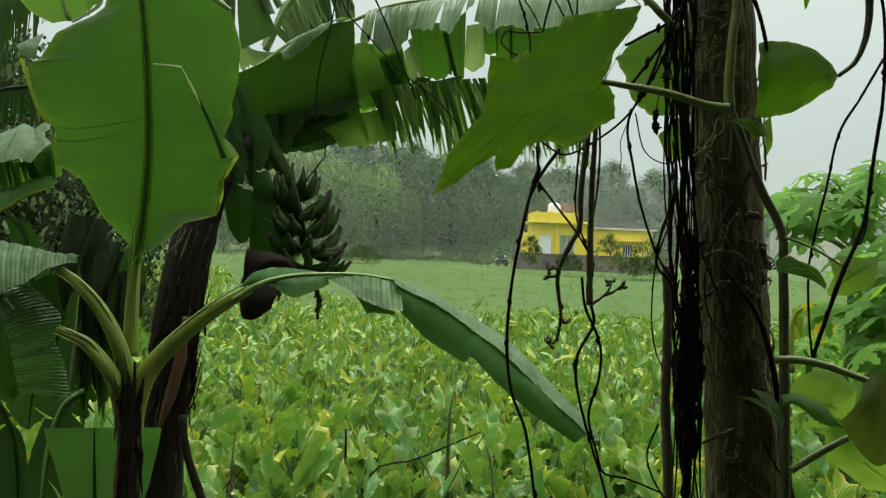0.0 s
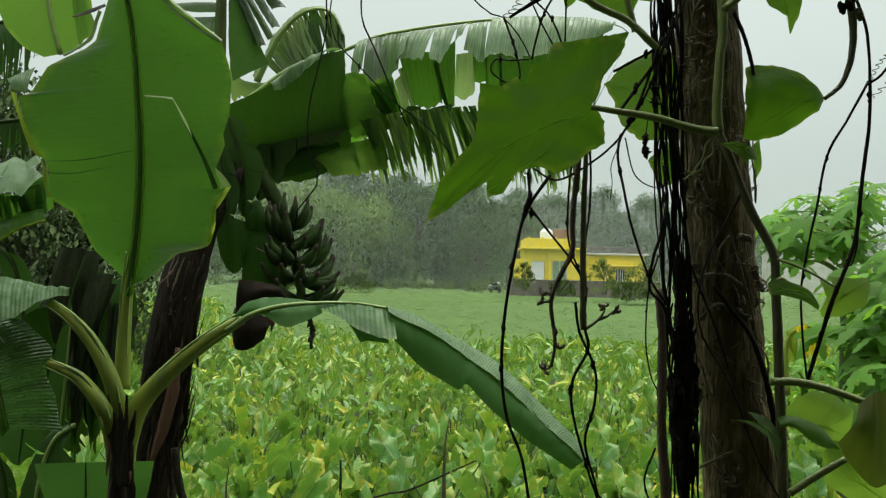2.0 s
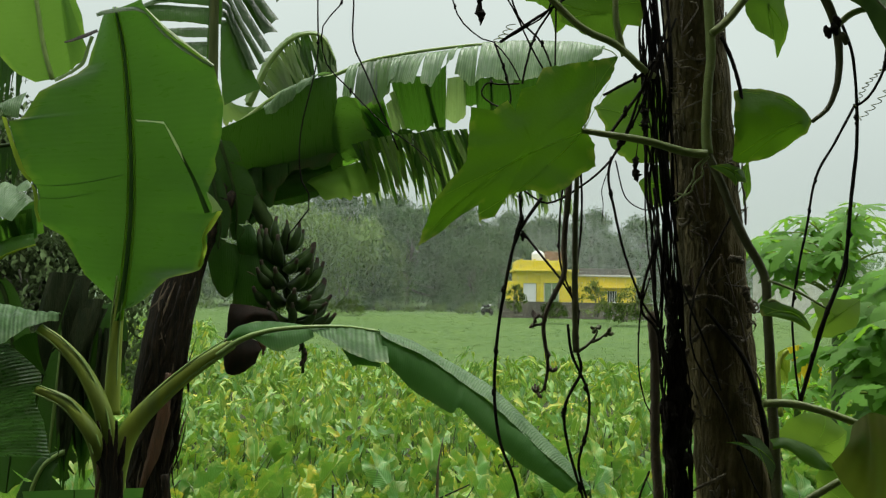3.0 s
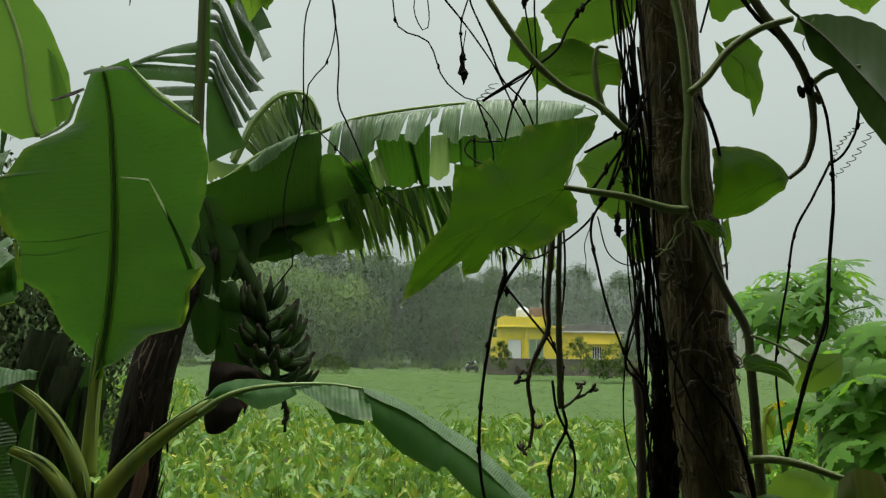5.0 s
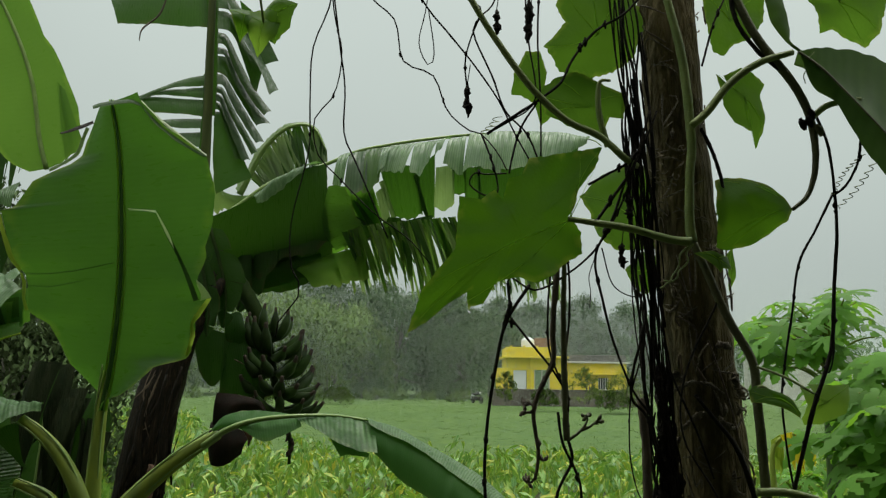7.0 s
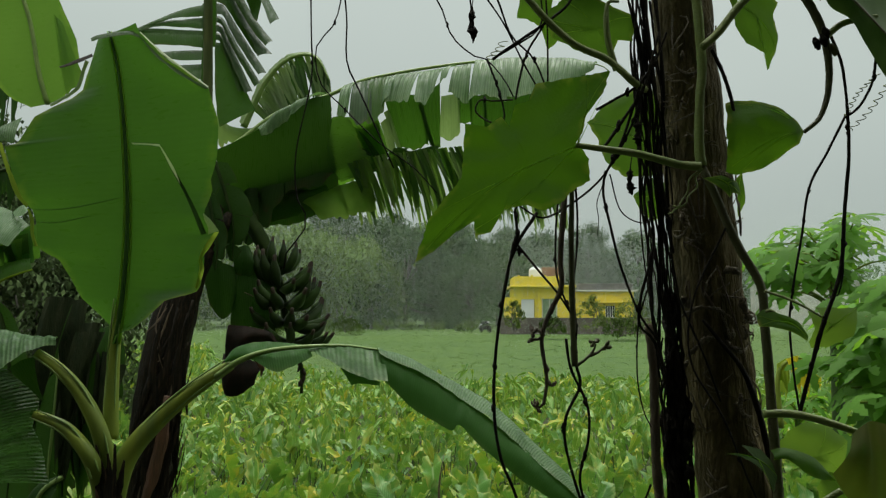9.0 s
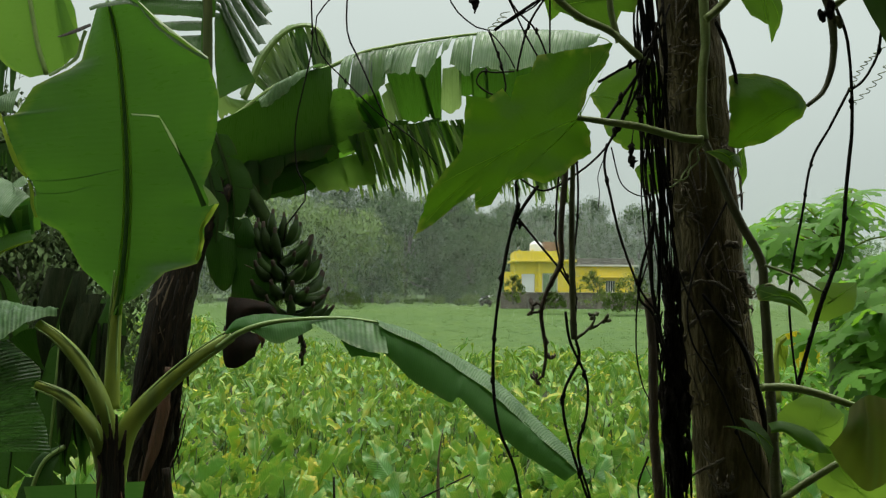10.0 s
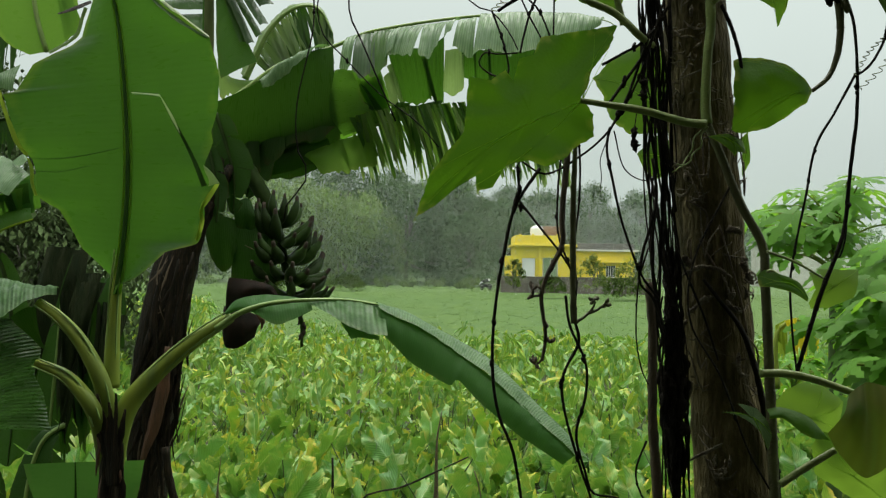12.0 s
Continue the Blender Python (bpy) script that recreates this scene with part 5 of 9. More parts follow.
    part("fold", ruled([(-1.065, 2.000, 2.440), (-1.032, 2.000, 2.455), (-0.998, 2.000, 2.471)], [(-1.036, 1.975, 2.407), (-1.015, 1.970, 2.401), (-0.999, 1.970, 2.397)], 14, 6, 0.006, (0.0, 0.0), 0.03, 406), M_PAINTED_SHEEN, lf, "folded corner of the leaf, silvery sheen put into its colour")
    for k, (ea, eb, mt) in enumerate((
            ([(-1.046, 1.980, 2.405), (-1.032, 1.980, 2.365), (-1.019, 1.980, 2.328), (-0.998, 1.980, 2.276), (-0.969, 1.980, 2.242)], [(-1.034, 1.978, 2.402), (-1.020, 1.978, 2.364), (-1.007, 1.978, 2.328), (-0.987, 1.978, 2.279), (-0.963, 1.978, 2.249)], M_MARGIN),
            ([(-0.968, 1.980, 2.241), (-0.960, 1.980, 2.213), (-0.957, 1.980, 2.178), (-0.947, 1.980, 2.148)], [(-0.960, 1.978, 2.238), (-0.950, 1.978, 2.213), (-0.948, 1.978, 2.178), (-0.937, 1.978, 2.150)], M_MARGIN),
            ([(-0.532, 1.980, 2.137), (-0.542, 1.980, 2.120), (-0.538, 1.980, 2.092), (-0.550, 1.980, 2.046)], [(-0.541, 1.978, 2.145), (-0.550, 1.978, 2.120), (-0.549, 1.978, 2.092), (-0.559, 1.978, 2.048)], M_MARGIN),
            ([(-0.502, 1.975, 2.185), (-0.516, 1.975, 2.159), (-0.530, 1.975, 2.136)], [(-0.512, 1.972, 2.183), (-0.525, 1.972, 2.164), (-0.538, 1.972, 2.144)], M_MARGIN),
            ([(-0.842, 1.985, 2.611), (-0.851, 1.985, 2.580), (-0.860, 1.985, 2.548), (-0.886, 1.985, 2.523), (-0.925, 1.985, 2.501)], [(-0.831, 1.980, 2.606), (-0.841, 1.980, 2.575), (-0.850, 1.980, 2.539), (-0.880, 1.980, 2.515), (-0.920, 1.980, 2.494)], M_BANANA_THIN),
            ([(-0.712, 1.985, 2.681), (-0.666, 1.985, 2.637), (-0.606, 1.985, 2.589), (-0.538, 1.985, 2.544)], [(-0.699, 1.975, 2.658), (-0.668, 1.975, 2.622), (-0.611, 1.975, 2.576), (-0.542, 1.980, 2.538)], M_BANANA_DARKER),
            ([(-0.711, 1.990, 2.686), (-0.665, 1.990, 2.644), (-0.605, 1.990, 2.597), (-0.538, 1.990, 2.547)], [(-0.710, 1.984, 2.679), (-0.664, 1.984, 2.635), (-0.604, 1.984, 2.587), (-0.538, 1.984, 2.542)], M_LIP),
            ([(-0.830, 1.985, 2.667), (-0.808, 1.985, 2.676), (-0.762, 1.985, 2.684), (-0.734, 1.985, 2.686), (-0.709, 1.985, 2.680)], [(-0.823, 1.975, 2.655), (-0.801, 1.975, 2.663), (-0.756, 1.975, 2.672), (-0.730, 1.975, 2.673), (-0.705, 1.975, 2.664)], M_BANANA_DARKER))):
        part("leaf_margin", ruled(ea, eb, 30, 3, 0.0015, (0.0, 0.0), 0.15, 411 + k, (0, -1, 0), 0.001), mt, lf)
    part("petiole", tube([(-0.759, 2.000, 1.687), (-0.759, 2.000, 1.783), (-0.757, 2.000, 1.848), (-0.754, 2.000, 1.914), (-0.745, 2.000, 2.008)], [0.020, 0.018, 0.016, 0.014, 0.011], 26, 9), M_PETIOLE, ob)
    # long bent leaf on the open side
    part("petiole", tube([(-0.761, 2.030, 1.484), (-0.739, 2.000, 1.583), (-0.711, 2.000, 1.654), (-0.650, 2.000, 1.726), (-0.569, 2.000, 1.798), (-0.473, 2.000, 1.862)], [0.024, 0.027, 0.025, 0.022, 0.019, 0.013], 34, 10), M_PETIOLE, ob)
    bent = part("leaf", ruled([(-0.112, 2.000, 1.895), (-0.072, 1.990, 1.869), (-0.015, 1.990, 1.847), (0.085, 1.990, 1.786), (0.151, 1.990, 1.736), (0.233, 1.980, 1.668), (0.317, 1.980, 1.591), (0.371, 1.980, 1.541)], [(-0.103, 1.970, 1.828), (-0.043, 1.960, 1.771), (0.022, 1.950, 1.730), (0.062, 1.950, 1.709), (0.081, 1.950, 1.722), (0.135, 1.950, 1.670), (0.217, 1.950, 1.602), (0.283, 1.960, 1.556), (0.338, 1.970, 1.520)], 80, 9, 0.010, (0.0012, 160.0), 0.012, 211, (0, -0.9, 0.4), 0.003), M_UNDER, ob, "long drooping leaf folded over, its dull underside showing")
    part("upper_fold", ruled([(-0.126, 2.070, 1.898), (-0.050, 2.070, 1.879), (0.018, 2.070, 1.844), (0.121, 2.070, 1.788), (0.181, 2.060, 1.749), (0.292, 2.050, 1.646), (0.359, 2.040, 1.582), (0.414, 2.030, 1.520)], [(-0.113, 1.985, 1.893), (-0.071, 1.980, 1.867), (-0.014, 1.980, 1.845), (0.084, 1.980, 1.785), (0.150, 1.980, 1.735), (0.232, 1.970, 1.668), (0.315, 1.970, 1.591), (0.371, 1.975, 1.540)], 90, 7, 0.006, (0.0004, 150.0), 0.03, 212, (0, -0.4, 0.9), 0.004), M_PAINTED_SHEEN, bent, "wet upper face along the fold, sky sheen put into its colour")
    part("upper_fold", ruled([(-0.305, 2.030, 1.904), (-0.224, 2.040, 1.912), (-0.166, 2.040, 1.907), (-0.107, 2.050, 1.896)], [(-0.278, 1.970, 1.897), (-0.227, 1.940, 1.880), (-0.169, 1.920, 1.846), (-0.088, 1.930, 1.829)], 70, 8, 0.008, (0.0014, 230.0), 0.03, 213, (0, -0.5, 0.85), 0.003), M_RIBBED, bent, "ribbed wet upper face at the bend, sheen put into its stripes")
    part("leaf_base", ruled([(-0.490, 2.000, 1.871), (-0.462, 2.000, 1.904), (-0.402, 2.020, 1.917), (-0.346, 2.030, 1.914), (-0.289, 2.030, 1.907)], [(-0.480, 1.980, 1.868), (-0.431, 1.970, 1.881), (-0.358, 1.950, 1.851), (-0.319, 1.950, 1.861), (-0.270, 1.960, 1.885)], 50, 8, 0.010, (0.001, 120.0), 0.02, 214, (0, -0.9, 0.4), 0.003), M_UNDER, bent, "smooth green base of the leaf")
    part("torn_edge", ruled([(-0.204, 1.950, 1.862), (-0.155, 1.940, 1.841), (-0.108, 1.950, 1.825)], [(-0.177, 1.970, 1.814), (-0.157, 1.970, 1.818), (-0.110, 1.970, 1.813)], 16, 4, 0.004, (0.0, 0.0), 0.05, 215), M_UNDER, bent, "dark torn edge under the bend")
    part("midrib", tube([(-0.505, 1.985, 1.834), (-0.446, 1.970, 1.874), (-0.374, 1.965, 1.898), (-0.280, 1.970, 1.908), (-0.197, 2.020, 1.907), (-0.107, 2.030, 1.895)], [0.008, 0.006, 0.004, 0.003], 40, 6), M_RIB, bent)
    for k in range(15):
        a = Vector((-1.120, 2.500, 2.011)).lerp(Vector((-0.951, 2.500, 1.965)), (k + rng.uniform(0, 0.8)) / 15) + Vector((0, rng.uniform(-0.06, 0.06), rng.uniform(-0.16, 0.03)))
        w, ln = rng.uniform(0.02, 0.045), rng.uniform(0.22, 0.48)
        e = a + Vector((rng.uniform(-0.09, 0.01), 0, -ln))
        part("withered_leaf", flap([a - Vector((w, 0, 0)), a + Vector((w, 0, 0)), e + Vector((w * 0.7, 0, 0)), e - Vector((w * 0.6, 0, 0.03))], 0.03, 0.15, 0.012, 101 + k, 8, 10, taper=0.6), M_DARK_LEAF if k % 3 else M_BANANA_DARKER, ob, "near-black green leaf hanging behind the stalks")
    # stalks and leaves on the bank side
    part("petiole", tube([(-0.767, 2.030, 1.484), (-0.759, 2.000, 1.589), (-0.771, 1.970, 1.704), (-0.821, 1.970, 1.798), (-0.877, 1.970, 1.858), (-0.927, 1.970, 1.893)], [0.02, 0.024, 0.021, 0.019, 0.016, 0.012], 30, 9), M_PETIOLE, ob)
    wet = part("leaf", ruled([(-1.046, 1.900, 1.828), (-1.040, 1.920, 1.786), (-1.038, 1.960, 1.693), (-1.037, 2.010, 1.579)], [(-0.977, 1.930, 1.860), (-0.905, 1.940, 1.788), (-0.930, 1.970, 1.724), (-0.919, 1.990, 1.666), (-0.910, 2.020, 1.575)], 50, 14, 0.022, (0.0022, 150.0), 0.02, 221, (0.3, -0.9, 0.3), 0.010), M_DAPPLE, ob, "hanging torn leaf, dark green and dappled with wet shine")
    part("leaf_half", ruled([(-1.046, 1.900, 1.828), (-1.040, 1.920, 1.786), (-1.038, 1.960, 1.693), (-1.037, 2.010, 1.579)], [(-1.205, 1.980, 1.830), (-1.199, 2.000, 1.696), (-1.159, 2.020, 1.596), (-1.045, 2.020, 1.543)], 40, 10, 0.015, (0.0015, 150.0), 0.03, 222), M_BANANA_SHADED, wet, "half of the leaf, shade put into its deep green")
    part("midrib", tube([(-1.041, 1.890, 1.829), (-1.033, 1.908, 1.788), (-1.031, 1.948, 1.695), (-1.031, 1.998, 1.582)], [0.005, 0.004, 0.002], 30, 6), M_RIB, wet)
    part("upper_fold", ruled([(-1.181, 2.050, 1.970), (-1.116, 2.050, 1.958), (-1.044, 2.050, 1.946), (-0.970, 2.030, 1.933), (-0.896, 2.010, 1.927)], [(-1.078, 1.880, 1.802), (-1.025, 1.890, 1.835), (-0.991, 1.900, 1.854), (-0.957, 1.910, 1.872), (-0.925, 1.940, 1.897), (-0.890, 1.985, 1.911)], 60, 10, 0.014, (0.0026, 190.0), 0.03, 223, (0, -0.5, 0.85), 0.005), M_RIBBED, wet, "wet upper face, silvery sheen put into its stripes")
    part("strip", ruled([(-1.002, 1.990, 1.855), (-0.969, 1.990, 1.877), (-0.942, 1.990, 1.881)], [(-0.924, 1.980, 1.784), (-0.911, 1.980, 1.780), (-0.919, 1.980, 1.792)], 14, 8, 0.006, (0.0, 0.0), 0.04, 224), M_BANANA_SHADED, wet, "strip, shade put into its deep green")
    part("strip", ruled([(-1.030, 1.900, 1.836), (-1.021, 1.900, 1.841)], [(-1.000, 1.900, 1.802), (-0.997, 1.900, 1.804)], 4, 6, 0.003, (0.0, 0.0), 0.02, 225), M_LIP, wet, "folded edge, sky light put into its pale colour")
    part("petiole", tube([(-0.771, 2.030, 1.441), (-0.772, 2.000, 1.547), (-0.782, 1.950, 1.645), (-0.836, 1.950, 1.711), (-0.881, 1.950, 1.737), (-0.919, 1.950, 1.751)], [0.018, 0.023, 0.021, 0.019, 0.016, 0.010], 30, 9), M_PETIOLE, ob)
    # leaf cut flat across, behind the stem
    mid = [(-0.851, 2.060, 1.127), (-0.858, 2.060, 1.286), (-0.867, 2.060, 1.491)]
    leaf_on(ob, mid, [(0, .0), (.3, .05), (.55, .085), (1, .128)], [(0, 0), (.3, .10), (.6, .14), (1, .172)], (1, 0, 0), M_UNDER, 0.006, M_GROOVE, "cut leaf with a straight top edge", droop=(0.0, 0.0), sweep=0, wave=0.003, seed=11, n=24)

    for pts, r in (([(-0.757, 2.000, 1.757), (-0.757, 2.000, 1.848), (-0.754, 2.000, 1.928), (-0.746, 2.000, 2.022)], 0.013), ([(-0.729, 2.000, 1.604), (-0.709, 2.000, 1.658), (-0.647, 2.000, 1.730), (-0.566, 2.000, 1.803), (-0.476, 2.000, 1.865)], 0.018), ([(-0.751, 1.970, 1.622), (-0.771, 1.970, 1.707), (-0.819, 1.970, 1.801), (-0.875, 1.970, 1.861), (-0.922, 1.970, 1.893)], 0.015), ([(-0.768, 1.950, 1.612), (-0.785, 1.950, 1.652), (-0.836, 1.950, 1.714), (-0.881, 1.950, 1.739), (-0.916, 1.950, 1.753)], 0.015)):
        d_ = (Vector(pts[-1]) - Vector(pts[0])).normalized().cross(Vector((0, 1, 0))).normalized()
        for s in (-1, 1):
            q = [Vector(v) + d_ * s * r * 0.78 + Vector((0, -r * 0.8, 0)) for v in pts]
            part("petiole_margin", tube(q, [0.0025, 0.003, 0.002], 24, 5, 0.1, rng), M_RIB, ob, "pale rim of the stalk's groove")


build_young_banana()


# ---- bearing banana plant ----
def finger_mesh(bend):
    g = Geo()
    path = [(0, 0, 0), (0.022, 0, 0.001), (0.05, 0, 0.006 * bend), (0.08, 0, 0.020 * bend), (0.105, 0, 0.042 * bend), (0.118, 0, 0.060 * bend), (0.122, 0, 0.070 * bend), (0.124, 0, 0.079 * bend)]
    tube(path, [0.0085, 0.0120, 0.0185, 0.0202, 0.0200, 0.0172, 0.0085, 0.0058], 16, 6, geo=g)
    me = make_mesh("banana", g, M_BANANA_FRUIT)
    me.materials.append(M_FRUIT_TIP)
    for pl in me.polygons[-7:]:
        pl.material_index = 1
    for pl in me.polygons[14 * 6:]:
        pl.material_index = 1
    return me


def build_bearing_banana():
    ob = thing("bearing_banana_plant", (-0.896, 2.700, 0.295), "tall banana plant with torn wet leaves and a green bunch", "banana plant", "banana plants")
    rng = random.Random(21)
    part("pseudostem", tube([(-0.896, 2.700, 0.285), (-0.898, 2.700, 0.732), (-0.899, 2.700, 1.072), (-0.897, 2.700, 1.450), (-0.866, 2.700, 1.752), (-0.824, 2.700, 1.980), (-0.764, 2.700, 2.151), (-0.728, 2.700, 2.208)], [0.10, 0.09, 0.075, 0.062, 0.068, 0.078, 0.072, 0.045], 40, 14, 0.05, rng), M_SHEATH, ob, "dark pseudostem wrapped in dry brown sheaths")
    for k in range(26):
        u = rng.uniform(-0.06, 0.045)
        s = rng.uniform(0.15, 0.85)
        b = Vector((-0.793, 2.600, 1.980)).lerp(Vector((-0.868, 2.600, 1.179)), s * 0.8) + Vector((u, rng.uniform(-0.03, 0.0), 0))
        ln = rng.uniform(0.15, 0.42)
        part("dry_sheath", tube([b + Vector((0.03, 0, ln * 0.4)), b, b + Vector((rng.uniform(-0.06, 0.03), -0.01, -ln * 0.6))], [0.004, 0.013, 0.003], 14, 6, 0.35, rng, flat=0.3), M_SHEATH, ob)
    for k in range(46):
        b0 = Vector((-0.785, 2.600, 1.999)).lerp(Vector((-0.865, 2.600, 1.179)), rng.random()) + Vector((rng.uniform(-0.065, 0.06), rng.uniform(-0.02, 0.02), 0))
        ln = rng.uniform(0.06, 0.28)
        part("sheath_fibre", tube([b0 + Vector((0.02, 0, ln * 0.5)), b0 + Vector((rng.uniform(-0.006, 0.006), -0.004, 0)), b0 + Vector((rng.uniform(-0.05, 0.02), -0.008, -ln * 0.5))], [0.001, rng.uniform(0.002, 0.005), 0.0008], 12, 5, 0.4, rng, flat=0.4), M_FIBRE if k % 3 == 0 else M_SHEATH, ob)
    part("dry_sheath", tube([(-0.802, 2.560, 1.730), (-0.809, 2.560, 1.623), (-0.835, 2.560, 1.497), (-0.875, 2.560, 1.370)], [0.010, 0.022, 0.022, 0.008], 18, 7, 0.1, rng, flat=0.35), M_SHEATH_RED, ob, "reddish brown peeling sheath")
    part("dead_stalk", tube([(-0.783, 2.500, 1.431), (-0.765, 2.500, 1.318), (-0.723, 2.500, 1.198), (-0.668, 2.500, 1.042)], [0.012, 0.013, 0.014, 0.014], 18, 7, 0.12, rng), M_SHEATH, ob)
    for pts in ([(-0.760, 2.720, 2.152), (-0.726, 2.720, 2.248), (-0.691, 2.720, 2.334), (-0.701, 2.850, 2.430)], [(-0.760, 2.750, 2.173), (-0.720, 2.750, 2.242), (-0.687, 2.750, 2.287), (-0.737, 3.100, 2.361)], [(-0.802, 2.800, 2.146), (-0.767, 2.800, 2.274), (-0.762, 2.800, 2.410), (-0.880, 3.200, 2.579)], [(-0.764, 2.700, 2.141), (-0.695, 2.700, 2.228), (-0.657, 2.700, 2.305), (-0.671, 2.850, 2.372)]):
        part("petiole", tube(pts, [0.026, 0.021, 0.017, 0.013], 18, 9, 0.14, rng, flat=0.7), M_SHEATH, ob)
    # fruit
    spine = [(-0.696, 2.850, 2.391), (-0.617, 2.850, 2.301), (-0.565, 2.850, 2.218), (-0.528, 2.850, 2.130), (-0.501, 2.850, 2.032), (-0.481, 2.850, 1.934), (-0.455, 2.850, 1.855), (-0.431, 2.850, 1.797), (-0.429, 2.850, 1.706)]
    bunch = part("fruit_stalk", tube(spine, [0.032, 0.032, 0.028, 0.022, 0.018, 0.014, 0.010, 0.007, 0.005], 40, 8, 0.08, rng), M_RIB_DARK, ob, "curved fruit stalk")
    fingers = [finger_mesh(q) for q in (0.7, 1.0, 1.25)]
    p = spline(spine, 60)
    for i, cnt, sc, hang in ((26, 7, 0.80, -24), (30, 8, 0.94, -6), (35, 9, 0.98, -2), (40, 9, 0.98, 6), (45, 8, 0.88, 14)):
        turn = rng.uniform(-0.12, 0.12)
        for k in range(cnt):
            a = -2.6 + 3.9 * (k + 0.5) / cnt + turn + rng.uniform(-0.22, 0.22)
            m = Matrix.Translation(p[i] + Vector((0, 0, rng.uniform(-0.004, 0.004)))) @ Euler((rng.uniform(-0.1, 0.1), radians(hang + rng.uniform(-15, 15)), a)).to_matrix().to_4x4() @ Matrix.Translation((0.012, 0, 0)) @ Matrix.Scale(sc * rng.uniform(0.94, 1.05), 4)
            piece("banana", fingers[rng.randrange(3)], bunch, m)
    for k in range(8):
        c = p[50 + k] + Vector((rng.uniform(-1, 1), rng.uniform(-1, 1), 0)) * 0.008
        part("dried_flower", tube([c + Vector((0, 0, 0.012)), c, c + Vector((rng.uniform(-0.01, 0.01), 0, -0.014))], [0.003, 0.008, 0.002], 5, 6, 0.3, rng), M_FRUIT_TIP, bunch)
    part("bract", ruled([(-0.660, 2.740, 1.945), (-0.585, 2.720, 1.939), (-0.513, 2.720, 1.920), (-0.493, 2.740, 1.886)], [(-0.670, 2.750, 1.831), (-0.616, 2.710, 1.870), (-0.560, 2.710, 1.889), (-0.501, 2.740, 1.876)], 24, 8, 0.018, (0.0015, 140.0), 0.03, 231), M_BRACT, bunch, "dark maroon hood of the flower bract")
    part("bract", ruled([(-0.679, 2.760, 1.848), (-0.635, 2.730, 1.851), (-0.582, 2.720, 1.832), (-0.540, 2.740, 1.805)], [(-0.678, 2.750, 1.747), (-0.660, 2.730, 1.708), (-0.613, 2.720, 1.715), (-0.568, 2.730, 1.749)], 24, 8, 0.020, (0.0015, 140.0), 0.02, 232), M_BRACT, bunch, "dark hanging flower bract")
    part("bract_tip", tube([(-0.563, 2.700, 1.834), (-0.539, 2.700, 1.808), (-0.542, 2.710, 1.776)], [0.004, 0.010, 0.002], 12, 6, 0.25, rng, flat=0.5), M_SHEATH_RED, bunch, "reddish brown torn bract edge")
    part("bract_leaf", ruled([(-0.766, 2.800, 2.144), (-0.711, 2.790, 2.156), (-0.650, 2.800, 2.141)], [(-0.739, 2.800, 2.013), (-0.688, 2.790, 1.962), (-0.645, 2.800, 2.017)], 20, 9, 0.012, (0.001, 90.0), 0.03, 233), M_BANANA_SHADED, bunch, "small leaf beside the fruit, shade put into its colour")
    part("bract_leaf", ruled([(-0.659, 2.820, 2.135), (-0.580, 2.800, 2.115), (-0.512, 2.800, 2.066)], [(-0.667, 2.800, 1.938), (-0.584, 2.780, 1.934), (-0.510, 2.780, 1.919)], 24, 9, 0.015, (0.0015, 110.0), 0.03, 234), M_BANANA_SHADED, bunch, "small leaf beside the fruit, shade put into its colour")
    part("bract_leaf", ruled([(-0.664, 2.800, 2.200), (-0.613, 2.800, 2.216), (-0.589, 2.800, 2.166)], [(-0.651, 2.790, 2.119), (-0.607, 2.790, 2.113), (-0.571, 2.790, 2.129)], 16, 6, 0.012, (0.001, 90.0), 0.06, 235), M_BANANA_SHADED, bunch, "small leaf beside the fruit, shade put into its colour")
    part("bract_edge", tube([(-0.613, 2.760, 2.054), (-0.598, 2.760, 2.047), (-0.582, 2.760, 2.039)], [0.001, 0.003, 0.001], 8, 5, 0.2, rng), M_FIBRE, bunch)
    part("dry_flap", ruled([(-0.519, 2.800, 2.165), (-0.498, 2.800, 2.191), (-0.476, 2.800, 2.196)], [(-0.516, 2.800, 2.147), (-0.496, 2.800, 2.146), (-0.480, 2.800, 2.170)], 10, 5, 0.004, (0.0, 0.0), 0.05, 236), M_BANANA_SHADED, bunch, "small leaf tip above the fruit, shade put into its colour")
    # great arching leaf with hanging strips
    great = part("leaf", ruled([(-0.730, 2.800, 2.546), (-0.649, 2.800, 2.585), (-0.576, 2.800, 2.625), (-0.443, 2.820, 2.723), (-0.341, 2.850, 2.759)], [(-0.804, 3.020, 2.370), (-0.712, 3.060, 2.326), (-0.620, 3.080, 2.311), (-0.452, 3.060, 2.335), (-0.320, 3.020, 2.419)], 60, 14, 0.05, (0.0020, 80.0), 0.02, 241, (0, -0.95, 0.2), 0.008), M_BANANA_SHADED, ob, "great arching leaf, shade of its near half put into the colour")
    part("midrib", tube([(-0.754, 2.900, 2.540), (-0.674, 2.910, 2.601), (-0.535, 2.920, 2.709), (-0.363, 2.940, 2.777), (-0.246, 2.945, 2.832), (-0.147, 2.945, 2.857), (0.003, 2.945, 2.885), (0.184, 2.945, 2.909), (0.370, 2.945, 2.919), (0.621, 2.940, 2.903), (0.676, 2.930, 2.873)], [0.010, 0.008, 0.006, 0.005, 0.002], 60, 6), M_RIB, great)
